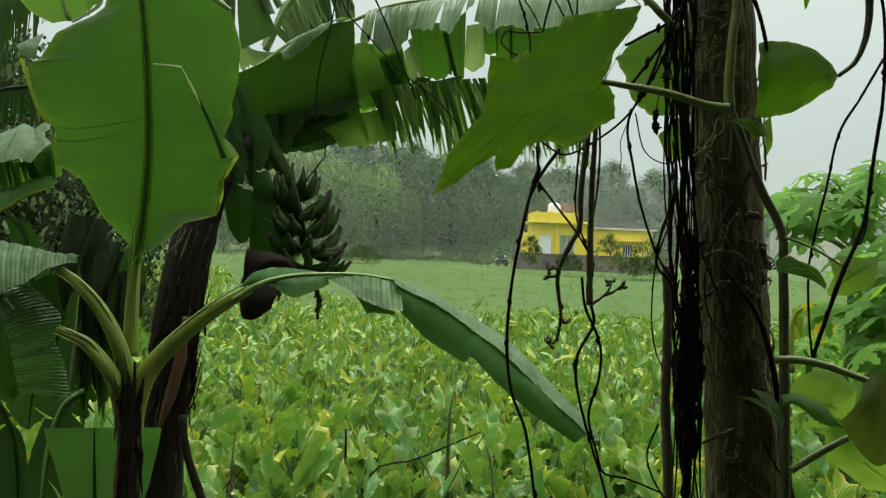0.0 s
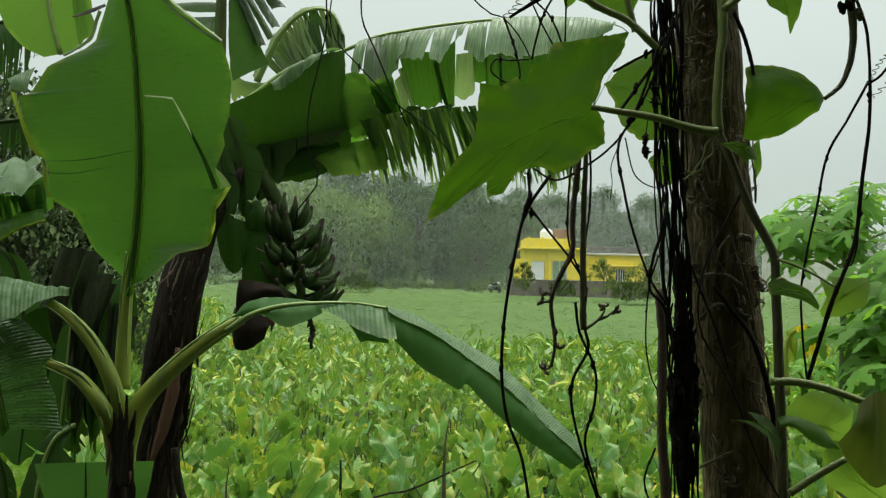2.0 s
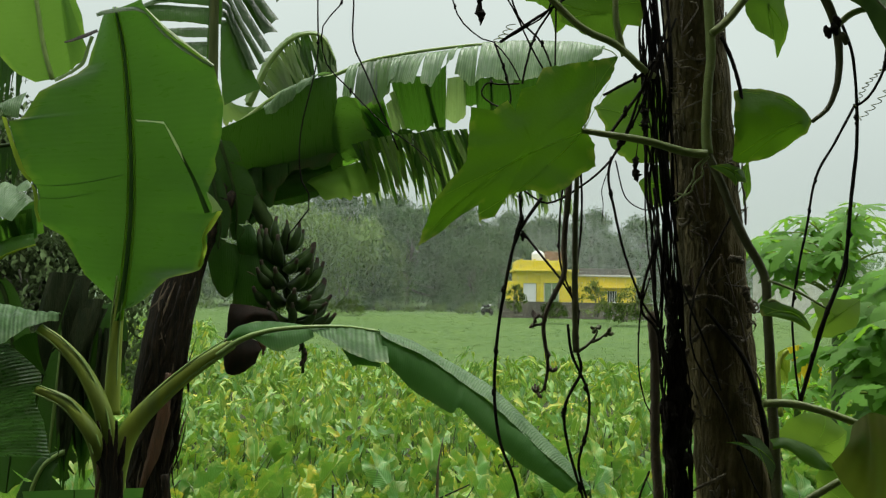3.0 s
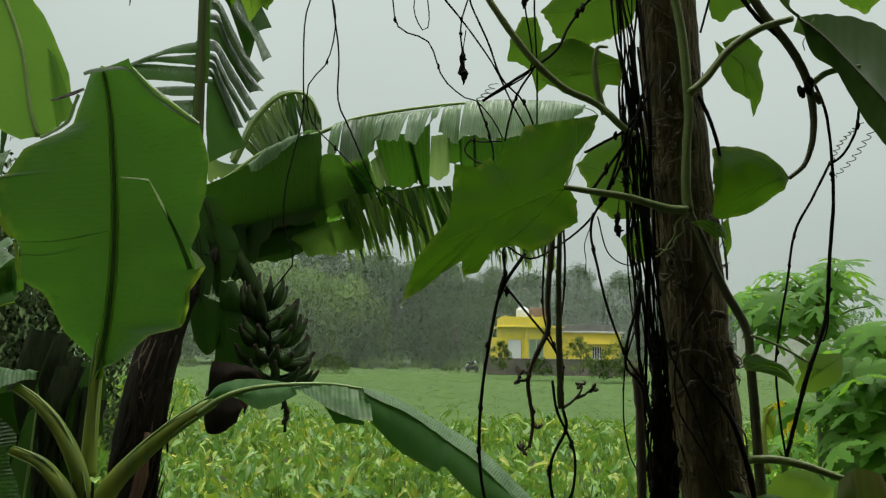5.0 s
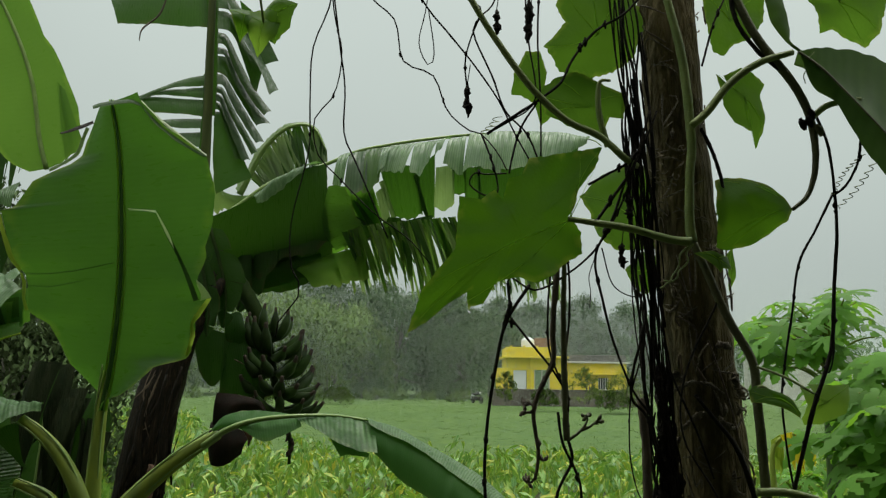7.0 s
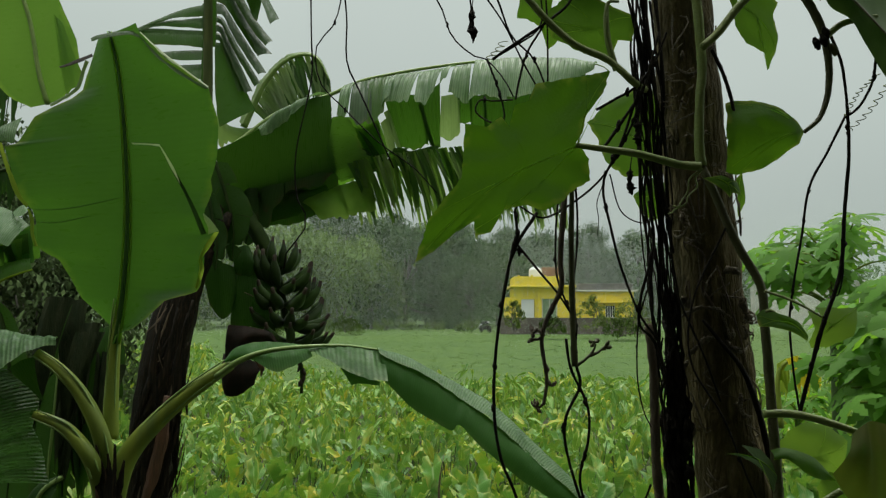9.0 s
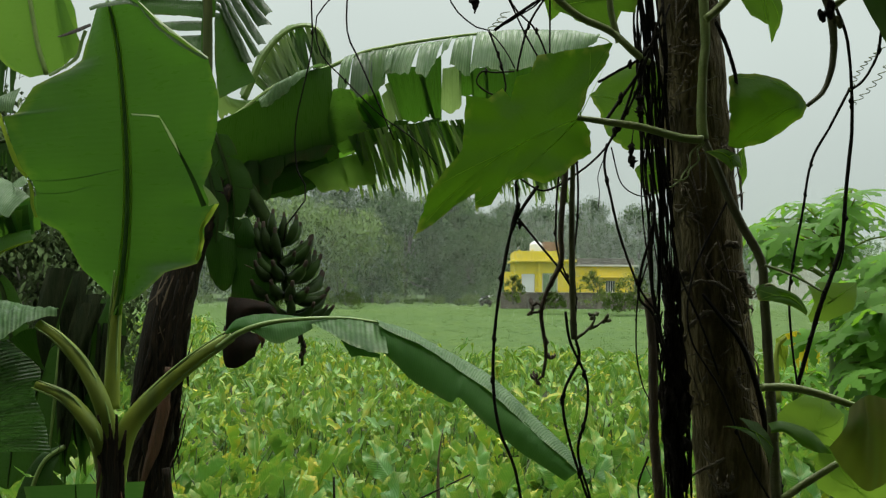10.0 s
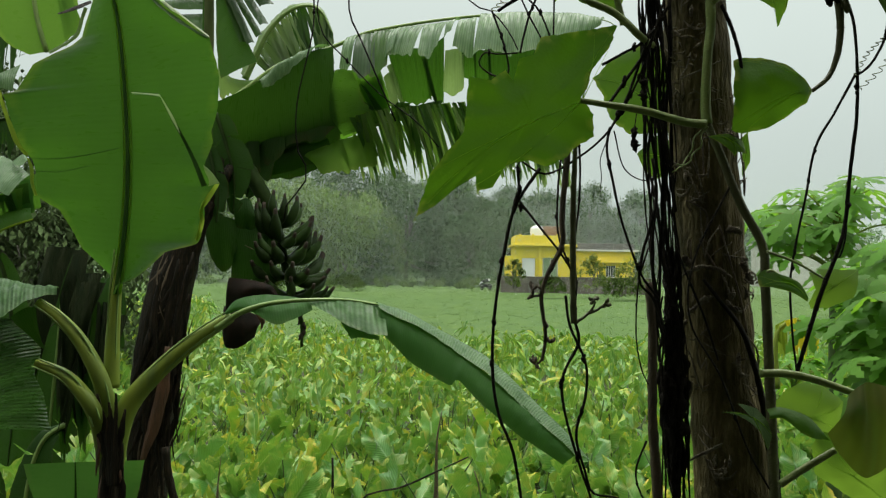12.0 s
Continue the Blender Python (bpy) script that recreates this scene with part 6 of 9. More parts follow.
    # ridge strips: most carry the sky sheen in their pale colour
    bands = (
        ([(-0.590, 2.800, 2.618), (-0.517, 2.820, 2.684), (-0.427, 2.840, 2.743), (-0.357, 2.870, 2.770)], [(-0.567, 2.770, 2.589), (-0.521, 2.780, 2.622), (-0.464, 2.790, 2.670), (-0.420, 2.800, 2.707)], M_PAINTED_SHEEN, "wet margin, silvery sheen put into its colour"),
        ([(-0.300, 2.920, 2.811), (-0.278, 2.920, 2.819), (-0.257, 2.920, 2.822)], [(-0.315, 2.830, 2.683), (-0.296, 2.820, 2.664), (-0.277, 2.820, 2.689)], M_PAINTED_SHEEN, "wet strip of the ridge, sky sheen put into its colour"),
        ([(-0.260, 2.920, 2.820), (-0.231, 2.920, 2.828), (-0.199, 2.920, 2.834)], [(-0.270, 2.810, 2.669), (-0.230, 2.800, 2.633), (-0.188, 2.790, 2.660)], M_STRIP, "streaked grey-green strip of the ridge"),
        ([(-0.202, 2.920, 2.833), (-0.170, 2.920, 2.840), (-0.137, 2.920, 2.847)], [(-0.209, 2.790, 2.660), (-0.184, 2.780, 2.651), (-0.147, 2.780, 2.677)], M_BANANA_FLAP, "strip, shade put into its deep green of the ridge"),
        ([(-0.141, 2.920, 2.845), (-0.121, 2.920, 2.849), (-0.098, 2.920, 2.853)], [(-0.158, 2.790, 2.693), (-0.145, 2.780, 2.719), (-0.127, 2.780, 2.740)], M_PAINTED_SHEEN, "narrow strip of the ridge, sky sheen put into its colour"),
        ([(-0.110, 2.920, 2.851), (-0.065, 2.920, 2.858), (-0.014, 2.920, 2.866)], [(-0.143, 2.780, 2.732), (-0.103, 2.780, 2.713), (-0.064, 2.780, 2.718)], M_PAINTED_SHEEN, "wet strip of the ridge, sky sheen put into its colour"),
        ([(-0.020, 2.920, 2.865), (0.022, 2.920, 2.872), (0.067, 2.920, 2.879)], [(-0.041, 2.790, 2.727), (-0.006, 2.780, 2.709), (0.025, 2.780, 2.756)], M_PAINTED_SHEEN, "wet strip of the ridge, sky sheen put into its colour"),
        ([(0.064, 2.920, 2.878), (0.087, 2.920, 2.882), (0.112, 2.920, 2.885)], [(0.048, 2.820, 2.792), (0.059, 2.820, 2.800), (0.073, 2.820, 2.807)], M_PAINTED_SHEEN, "short strip of the ridge, sky sheen put into its colour"),
        ([(0.109, 2.920, 2.885), (0.138, 2.920, 2.889), (0.168, 2.920, 2.895)], [(0.076, 2.790, 2.750), (0.108, 2.780, 2.728), (0.147, 2.780, 2.717)], M_PAINTED_SHEEN, "wet strip of the ridge, sky sheen put into its colour"),
        ([(0.182, 2.920, 2.909), (0.300, 2.920, 2.919)], [(0.146, 2.780, 2.710), (0.194, 2.780, 2.734), (0.282, 2.780, 2.729)], M_PAINTED_SHEEN, "wet strip of the ridge, sky sheen put into its colour"),
        ([(0.296, 2.920, 2.918), (0.376, 2.920, 2.920), (0.467, 2.920, 2.919)], [(0.263, 2.780, 2.717), (0.340, 2.780, 2.732), (0.416, 2.790, 2.768)], M_PAINTED_SHEEN, "wet strip of the ridge, sky sheen put into its colour"),
        ([(0.461, 2.920, 2.919), (0.540, 2.920, 2.917), (0.631, 2.920, 2.901)], [(0.407, 2.790, 2.768), (0.491, 2.810, 2.791), (0.606, 2.870, 2.851)], M_PAINTED_SHEEN, "wet tip of the leaf, sky sheen put into its colour"),
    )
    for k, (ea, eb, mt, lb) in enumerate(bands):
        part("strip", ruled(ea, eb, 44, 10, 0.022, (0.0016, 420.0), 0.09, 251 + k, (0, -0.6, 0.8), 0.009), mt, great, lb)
    hanging = (
        ([(-0.330, 2.830, 2.671), (-0.355, 2.900, 2.543), (-0.311, 2.980, 2.464)], [(-0.271, 2.830, 2.663), (-0.195, 2.920, 2.545), (-0.146, 2.980, 2.514)], M_BANANA_MID, "mid-green torn panel"),
        ([(-0.339, 2.920, 2.693), (-0.270, 2.920, 2.694), (-0.182, 2.920, 2.706)], [(-0.264, 3.020, 2.542), (-0.203, 3.020, 2.528), (-0.143, 3.020, 2.555)], M_BANANA_FLAP, "dark torn strip"),
        ([(-0.155, 2.950, 2.781), (-0.086, 2.950, 2.788), (-0.011, 2.950, 2.784)], [(-0.105, 3.030, 2.591), (-0.043, 3.030, 2.598), (0.010, 3.030, 2.616)], M_BANANA_DARKER, "deep green torn panel"),
        ([(-0.166, 2.930, 2.673), (-0.150, 2.930, 2.689), (-0.135, 2.930, 2.694)], [(-0.137, 2.980, 2.564), (-0.123, 2.980, 2.566), (-0.108, 2.980, 2.581)], M_BANANA_THIN, "pale narrow strip"),
        ([(-0.024, 2.970, 2.784), (0.014, 2.970, 2.806), (0.052, 2.970, 2.838)], [(0.004, 3.030, 2.620), (0.031, 3.030, 2.608), (0.055, 3.030, 2.615)], M_BANANA_DARKER, "dark torn strip"),
        ([(0.057, 2.980, 2.788), (0.091, 2.980, 2.794), (0.124, 2.980, 2.800)], [(0.051, 3.000, 2.644), (0.091, 3.000, 2.620), (0.129, 3.000, 2.658)], M_BANANA_THIN, "pale thin torn strip"),
        ([(0.116, 2.970, 2.797), (0.141, 2.970, 2.793), (0.168, 2.970, 2.793)], [(0.125, 3.020, 2.695), (0.150, 3.020, 2.688), (0.174, 3.020, 2.694)], M_BANANA_DARKER, "dark torn strip"),
        ([(0.160, 2.970, 2.788), (0.217, 2.970, 2.795), (0.218, 2.970, 2.819)], [(0.171, 3.030, 2.667), (0.222, 3.030, 2.653), (0.233, 3.030, 2.674)], M_BANANA_DARKER, "deep green torn strip"),
        ([(0.209, 2.980, 2.831), (0.306, 2.980, 2.833), (0.403, 2.980, 2.846)], [(0.224, 3.030, 2.634), (0.322, 3.030, 2.616), (0.410, 3.030, 2.648)], M_BANANA_DARKER, "dark torn strip"),
        ([(0.394, 2.980, 2.846), (0.491, 2.980, 2.858), (0.600, 2.980, 2.885)], [(0.410, 3.030, 2.638), (0.498, 3.030, 2.650), (0.577, 3.030, 2.682)], M_BANANA_DARKER, "deep green torn strip"),
        ([(-0.141, 2.970, 2.586), (-0.107, 2.970, 2.592), (-0.067, 2.970, 2.590)], [(-0.126, 3.000, 2.543), (-0.097, 3.000, 2.546), (-0.077, 3.000, 2.555)], M_BANANA_FLAP, "ragged strip end"),
        ([(-0.281, 2.940, 2.679), (-0.231, 2.940, 2.669), (-0.178, 2.940, 2.701)], [(-0.202, 3.000, 2.540), (-0.152, 3.000, 2.551), (-0.139, 3.000, 2.582)], M_BANANA_FLAP, "dark torn strip"),
        # two dark strips laid in front in place of shaded slits
        ([(-0.029, 2.940, 2.746), (-0.015, 2.940, 2.747)], [(0.016, 3.000, 2.609), (0.030, 3.000, 2.612)], M_BANANA_SHADED, "narrow strip standing in for a dark slit"),
        ([(-0.248, 2.920, 2.646), (-0.230, 2.920, 2.635)], [(-0.183, 2.960, 2.539), (-0.149, 2.960, 2.533)], M_BANANA_SHADED, "narrow strip standing in for a dark slit"),
        ([(-0.155, 2.940, 2.716), (-0.137, 2.940, 2.728)], [(-0.104, 2.990, 2.585), (-0.089, 2.990, 2.588)], M_BANANA_THIN, "pale narrow strip"),
        ([(-0.123, 3.000, 2.583), (-0.093, 3.000, 2.591), (-0.055, 3.000, 2.585)], [(-0.130, 3.020, 2.549), (-0.092, 3.020, 2.544), (-0.073, 3.020, 2.558)], M_BANANA_DARKER, "ragged strip end"),
        ([(-0.048, 3.000, 2.585), (-0.003, 3.000, 2.598), (0.049, 3.000, 2.610)], [(-0.062, 3.030, 2.549), (-0.002, 3.030, 2.555), (0.040, 3.030, 2.564)], M_BANANA_DARKER, "ragged strip end"),
    )
    for k, (ea, eb, mt, lb) in enumerate(hanging):
        part("strip", ruled(ea, eb, 34, 12, 0.016, (0.0018, 300.0), 0.06, 271 + k, (0, -0.95, 0.2), 0.006), mt, great, lb)
    part("strip_edge", ruled([(-0.248, 2.970, 2.481), (-0.199, 2.970, 2.498), (-0.148, 2.970, 2.515)], [(-0.234, 2.950, 2.486), (-0.198, 2.950, 2.505), (-0.157, 2.950, 2.520)], 12, 4, 0.003, (0.0, 0.0), 0.15, 291), M_BANANA_THIN, great, "pale folded hem")
    # second arching leaf below it, narrow strips
    mid = [(-0.723, 3.050, 2.418), (-0.556, 3.050, 2.453), (-0.387, 3.050, 2.493), (-0.196, 3.050, 2.549), (-0.002, 3.050, 2.576), (0.192, 3.050, 2.591), (0.366, 3.050, 2.585), (0.519, 3.050, 2.548)]
    shred = leaf_on(ob, mid, [(0, .05), (.3, .12), (.5, .05), (1, .02)], [(0, .06), (.5, .05), (1, .03)],
            (0.1, -1, 0), M_BANANA_FLAP, 0.008, M_RIB_DARK, "arching leaf shredded into narrow strips", droop=(0.5, 0.9), tears=(6, 8), seed=33, n=90, m=5, sweep=0.1, ragged=0.3, spread=0.2, gap=0.004)
    part("strip", flap([(-0.670, 3.000, 2.412), (-0.380, 3.000, 2.476), (-0.352, 3.000, 2.379), (-0.639, 3.000, 2.286)], .04, .04, 0.005, 41), M_BANANA_FLAP, shred, "deep green torn strip")
    part("strip", flap([(-0.456, 2.970, 2.394), (-0.313, 2.970, 2.451), (-0.280, 2.970, 2.334), (-0.388, 2.970, 2.324)], .03, .06, 0.004, 43), M_SHRED, shred, "light green torn strip")
    part("strip", flap([(-0.345, 2.980, 2.446), (-0.211, 2.980, 2.480), (-0.183, 2.980, 2.367), (-0.277, 2.980, 2.331)], .03, .08, 0.004, 44), M_SHRED, shred, "light green torn strip")
    rs = random.Random(5)
    p = spline(mid, 100)
    k = 36
    while k < 96:
        w = rs.choice((0.8, 1, 1.3, 1.8)) * 0.011
        for layer in range(3):
            a = p[k] + Vector((rs.uniform(-0.01, 0.01), -0.15 + 0.08 * layer, -0.005))
            ln = rs.uniform(0.15, 0.27) * (0.78 if k < 52 else 1.0)
            sl = rs.uniform(0.02, 0.09) + (0.02 if k > 55 else 0.0)
            ww = w * rs.uniform(0.7, 1.4)
            c = a + Vector((sl, rs.uniform(0.05, 0.12), -ln))
            # mostly paler copies: sky light on the strips is put into colour
            mt = rs.choice((M_BANANA_MID, M_PAINTED_SHEEN, M_BANANA_THIN, M_BANANA_THIN, M_SHRED, M_SHRED, M_SHRED))
            part("strip", flap([a - Vector((ww / 2, 0, 0)), a + Vector((ww / 2, rs.uniform(-0.01, 0.01), 0)), c + Vector((ww * 0.4, rs.uniform(-0.02, 0.02), 0)), c - Vector((ww * 0.4, 0, rs.uniform(-0.02, 0.03)))], rs.uniform(0.01, 0.04), 0.08, 0.003, k + 200 * layer, 4, 9, taper=rs.uniform(0.2, 0.7)), mt, shred)
        k += 1
    # inner leaves filling the crown, its shade put into their dark colour
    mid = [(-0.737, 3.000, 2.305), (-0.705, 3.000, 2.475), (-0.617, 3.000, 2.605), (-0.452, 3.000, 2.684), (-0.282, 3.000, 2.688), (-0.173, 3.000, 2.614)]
    leaf_on(ob, mid, [(0, .10), (.5, .15), (1, .04)], [(0, .16), (.3, .34), (.7, .30), (1, .05)], (0.3, -1, 0), M_BANANA_SHADED, 0.010, M_RIB_DARK, "inner leaf of the crown, shade put into its colour", droop=(0.5, 1.2), tears=(2, 4), seed=35, n=50, spread=0.04)
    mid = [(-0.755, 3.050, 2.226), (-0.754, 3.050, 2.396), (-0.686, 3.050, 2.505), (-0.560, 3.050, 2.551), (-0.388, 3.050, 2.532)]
    leaf_on(ob, mid, [(0, .10), (.5, .15), (1, .04)], [(0, .10), (.3, .20), (.7, .18), (1, .05)], (0.3, -1, 0), M_BANANA_SHADED, 0.010, M_RIB_DARK, "inner leaf of the crown, shade put into its colour", droop=(0.5, 1.2), tears=(2, 3), seed=36, n=50, spread=0.04)
    # leaf bases and hanging remnants round the crown, darkened in colour for shade
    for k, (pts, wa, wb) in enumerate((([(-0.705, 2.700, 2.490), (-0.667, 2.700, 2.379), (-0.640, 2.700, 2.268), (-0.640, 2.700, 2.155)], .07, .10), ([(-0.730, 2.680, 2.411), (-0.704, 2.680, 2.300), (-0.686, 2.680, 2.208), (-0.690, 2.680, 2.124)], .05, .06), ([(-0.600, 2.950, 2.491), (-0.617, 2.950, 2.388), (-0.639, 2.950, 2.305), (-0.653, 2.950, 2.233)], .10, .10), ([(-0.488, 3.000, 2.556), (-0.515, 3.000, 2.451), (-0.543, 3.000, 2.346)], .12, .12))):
        leaf_on(ob, pts, [(0, wa * 0.6), (.5, wa), (1, .015)], [(0, wb * 0.6), (.5, wb), (1, .015)], (1, -0.35, 0), M_BANANA_SHADED, 0.008, M_RIB_DARK, "hanging leaf remnant of the crown, shade put into its colour", droop=(0.2, 0.2), tears=(3, 3), seed=70 + k, n=30, spread=0.1, gap=0.006, sweep=0.35)
    # upright leaf, strips to both sides
    rib = [(-0.893, 3.300, 2.768), (-0.892, 3.300, 2.889), (-0.895, 3.300, 3.104), (-0.900, 3.300, 3.345), (-0.903, 3.300, 3.558), (-0.906, 3.300, 3.710), (-0.916, 3.300, 4.020), (-0.919, 3.300, 4.453)]
    torn = part("leaf", ruled([(-0.890, 3.300, 3.645), (-0.894, 3.300, 3.776), (-0.895, 3.300, 4.020), (-0.908, 3.300, 4.454)], [(-0.720, 3.250, 3.583), (-0.707, 3.250, 3.733), (-0.709, 3.250, 3.974), (-0.820, 3.250, 4.374)], 40, 8, 0.02, (0.001, 90.0), 0.06, 310), M_BANANA_DARKER, ob, "upright leaf torn to strips against the sky")
    part("midrib", tube([(q[0], q[1] - 0.015, q[2]) for q in rib], [0.021, 0.019, 0.017, 0.015, 0.012, 0.006], 50, 9), M_RIB_OLIVE, torn, "thick olive midrib")
    for k, (ea, eb) in enumerate((([(-0.915, 3.300, 3.645), (-0.909, 3.300, 3.451), (-0.902, 3.300, 3.261), (-0.895, 3.300, 3.073)], [(-0.883, 3.300, 3.646), (-0.875, 3.300, 3.452), (-0.867, 3.300, 3.262), (-0.865, 3.300, 3.074)]), ([(-0.902, 3.300, 3.271), (-0.900, 3.300, 3.115), (-0.897, 3.300, 2.930)], [(-0.927, 3.300, 3.255), (-0.923, 3.300, 3.114), (-0.926, 3.300, 2.929)]), ([(-0.913, 3.300, 3.645), (-0.907, 3.300, 3.466)], [(-0.939, 3.300, 3.635), (-0.929, 3.300, 3.468)]))):
        part("lamina_base", ruled(ea, eb, 24, 3, 0.002, (0.0, 0.0), 0.05, 431 + k), M_BANANA_DARKER, torn)
    sides = (
        ([(-0.935, 3.300, 3.629), (-1.137, 3.300, 3.633), (-1.339, 3.300, 3.582)], [(-0.920, 3.280, 3.457), (-1.089, 3.280, 3.466), (-1.294, 3.280, 3.464)], M_BANANA_DARKER),
        ([(-0.921, 3.300, 3.252), (-0.992, 3.300, 3.237), (-1.079, 3.300, 3.204), (-1.191, 3.300, 3.153)], [(-0.915, 3.280, 3.199), (-0.984, 3.280, 3.194), (-1.061, 3.280, 3.180), (-1.171, 3.280, 3.139)], M_BANANA_DARKER),
        ([(-0.922, 3.300, 3.199), (-1.009, 3.300, 3.190), (-1.107, 3.300, 3.180), (-1.213, 3.300, 3.143)], [(-0.916, 3.280, 3.144), (-1.000, 3.280, 3.151), (-1.099, 3.280, 3.153), (-1.199, 3.280, 3.123)], M_BANANA_DARKER),
        ([(-0.921, 3.300, 3.143), (-1.026, 3.300, 3.147), (-1.125, 3.300, 3.152), (-1.232, 3.300, 3.141)], [(-0.913, 3.270, 3.065), (-1.012, 3.270, 3.073), (-1.110, 3.270, 3.077), (-1.217, 3.270, 3.071)], M_BANANA_DARKER),
        ([(-0.922, 3.300, 3.061), (-1.001, 3.300, 3.059), (-1.098, 3.300, 3.052)], [(-0.915, 3.270, 3.009), (-0.989, 3.270, 3.008), (-1.086, 3.270, 3.013)], M_BANANA_DARKER),
        ([(-0.922, 3.300, 3.003), (-0.997, 3.300, 2.999), (-1.075, 3.300, 2.997)], [(-0.913, 3.260, 2.926), (-0.981, 3.260, 2.932), (-1.059, 3.260, 2.939)], M_BANANA_DARKER),
        ([(-0.884, 3.300, 3.544), (-0.837, 3.300, 3.535), (-0.804, 3.300, 3.497), (-0.759, 3.300, 3.402), (-0.697, 3.300, 3.310), (-0.674, 3.300, 3.305)], [(-0.864, 3.240, 3.434), (-0.809, 3.240, 3.421), (-0.766, 3.240, 3.343), (-0.709, 3.240, 3.191), (-0.686, 3.240, 3.164)], M_BANANA_DARKER),
        ([(-0.847, 3.300, 3.593), (-0.787, 3.300, 3.502), (-0.721, 3.300, 3.403), (-0.608, 3.300, 3.195)], [(-0.815, 3.200, 3.513), (-0.752, 3.200, 3.390), (-0.677, 3.200, 3.258), (-0.625, 3.200, 3.139)], M_STRIP),
        ([(-0.787, 3.300, 3.519), (-0.683, 3.300, 3.447), (-0.613, 3.300, 3.325)], [(-0.776, 3.300, 3.487), (-0.730, 3.300, 3.371), (-0.680, 3.300, 3.302)], M_STRIP),
        ([(-0.791, 3.300, 3.594), (-0.686, 3.300, 3.506), (-0.623, 3.300, 3.457)], [(-0.782, 3.320, 3.528), (-0.718, 3.320, 3.470), (-0.638, 3.320, 3.405)], M_BANANA_DARKER),
        ([(-0.879, 3.300, 3.447), (-0.833, 3.300, 3.428), (-0.775, 3.300, 3.317), (-0.709, 3.300, 3.198), (-0.633, 3.300, 3.101)], [(-0.863, 3.250, 3.375), (-0.828, 3.250, 3.365), (-0.781, 3.250, 3.255), (-0.708, 3.250, 3.131), (-0.654, 3.250, 3.065)], M_BANANA_DARKER),
        ([(-0.875, 3.300, 3.380), (-0.829, 3.300, 3.362), (-0.771, 3.300, 3.243), (-0.706, 3.300, 3.130), (-0.635, 3.300, 3.047)], [(-0.860, 3.250, 3.327), (-0.825, 3.250, 3.314), (-0.780, 3.250, 3.203), (-0.716, 3.250, 3.102), (-0.685, 3.250, 3.023)], M_STRIP),
        ([(-0.873, 3.300, 3.341), (-0.832, 3.300, 3.330), (-0.792, 3.300, 3.253), (-0.717, 3.300, 3.119), (-0.683, 3.300, 3.058)], [(-0.859, 3.260, 3.253), (-0.823, 3.260, 3.236), (-0.770, 3.260, 3.153), (-0.706, 3.260, 3.054), (-0.683, 3.260, 3.022)], M_BANANA_DARKER),
        ([(-0.871, 3.300, 3.261), (-0.833, 3.300, 3.248), (-0.768, 3.300, 3.141), (-0.657, 3.300, 2.968)], [(-0.855, 3.250, 3.195), (-0.826, 3.250, 3.184), (-0.783, 3.250, 3.100), (-0.681, 3.250, 2.944)], M_STRIP),
        ([(-0.870, 3.300, 3.205), (-0.838, 3.300, 3.194), (-0.784, 3.300, 3.097), (-0.680, 3.300, 2.922)], [(-0.858, 3.260, 3.165), (-0.833, 3.260, 3.153), (-0.793, 3.260, 3.063), (-0.697, 3.260, 2.900)], M_BANANA_DARKER),
        ([(-0.870, 3.300, 3.171), (-0.842, 3.300, 3.160), (-0.800, 3.300, 3.076), (-0.712, 3.300, 2.888)], [(-0.858, 3.260, 3.129), (-0.836, 3.260, 3.117), (-0.803, 3.260, 3.032), (-0.734, 3.260, 2.873)], M_STRIP),
        ([(-0.870, 3.300, 3.136), (-0.844, 3.300, 3.124), (-0.800, 3.300, 3.034), (-0.732, 3.300, 2.887)], [(-0.860, 3.270, 3.095), (-0.841, 3.270, 3.085), (-0.813, 3.270, 3.004), (-0.766, 3.270, 2.878)], M_BANANA_DARKER),
        ([(-0.870, 3.300, 3.095), (-0.824, 3.300, 3.081), (-0.788, 3.300, 2.993), (-0.700, 3.300, 2.812)], [(-0.863, 3.270, 3.044), (-0.860, 3.270, 2.962), (-0.856, 3.270, 2.861), (-0.837, 3.270, 2.732)], M_BANANA_DARKER),
        ([(-0.889, 3.300, 3.624), (-0.833, 3.300, 3.615), (-0.790, 3.300, 3.562), (-0.723, 3.300, 3.446)], [(-0.874, 3.260, 3.535), (-0.827, 3.260, 3.527), (-0.787, 3.260, 3.490), (-0.733, 3.260, 3.407)], M_BANANA_DARKER),
    )
    for k, (ea, eb, mt) in enumerate(sides):
        part("strip", ruled(ea, eb, 30, 5, 0.006, (0.0012, 60.0), 0.01, 311 + k, (0.3, -0.8, 0.5), 0.003), mt, torn)
    # pale feathery leaf
    rib = [(-0.793, 3.500, 2.785), (-0.746, 3.500, 2.891), (-0.699, 3.500, 2.989), (-0.619, 3.500, 3.078), (-0.536, 3.500, 3.109), (-0.472, 3.500, 3.086), (-0.422, 3.500, 2.993)]
    feather = part("leaf", ruled(rib, [(-0.817, 3.520, 2.816), (-0.770, 3.520, 2.911), (-0.720, 3.520, 3.008), (-0.636, 3.520, 3.100), (-0.540, 3.520, 3.128), (-0.467, 3.520, 3.099), (-0.421, 3.520, 3.002)], 50, 4, 0.004, (0.002, 200.0), 0.25, 330), M_BANANA_PALE, ob, "pale feathery leaf torn into narrow strips")
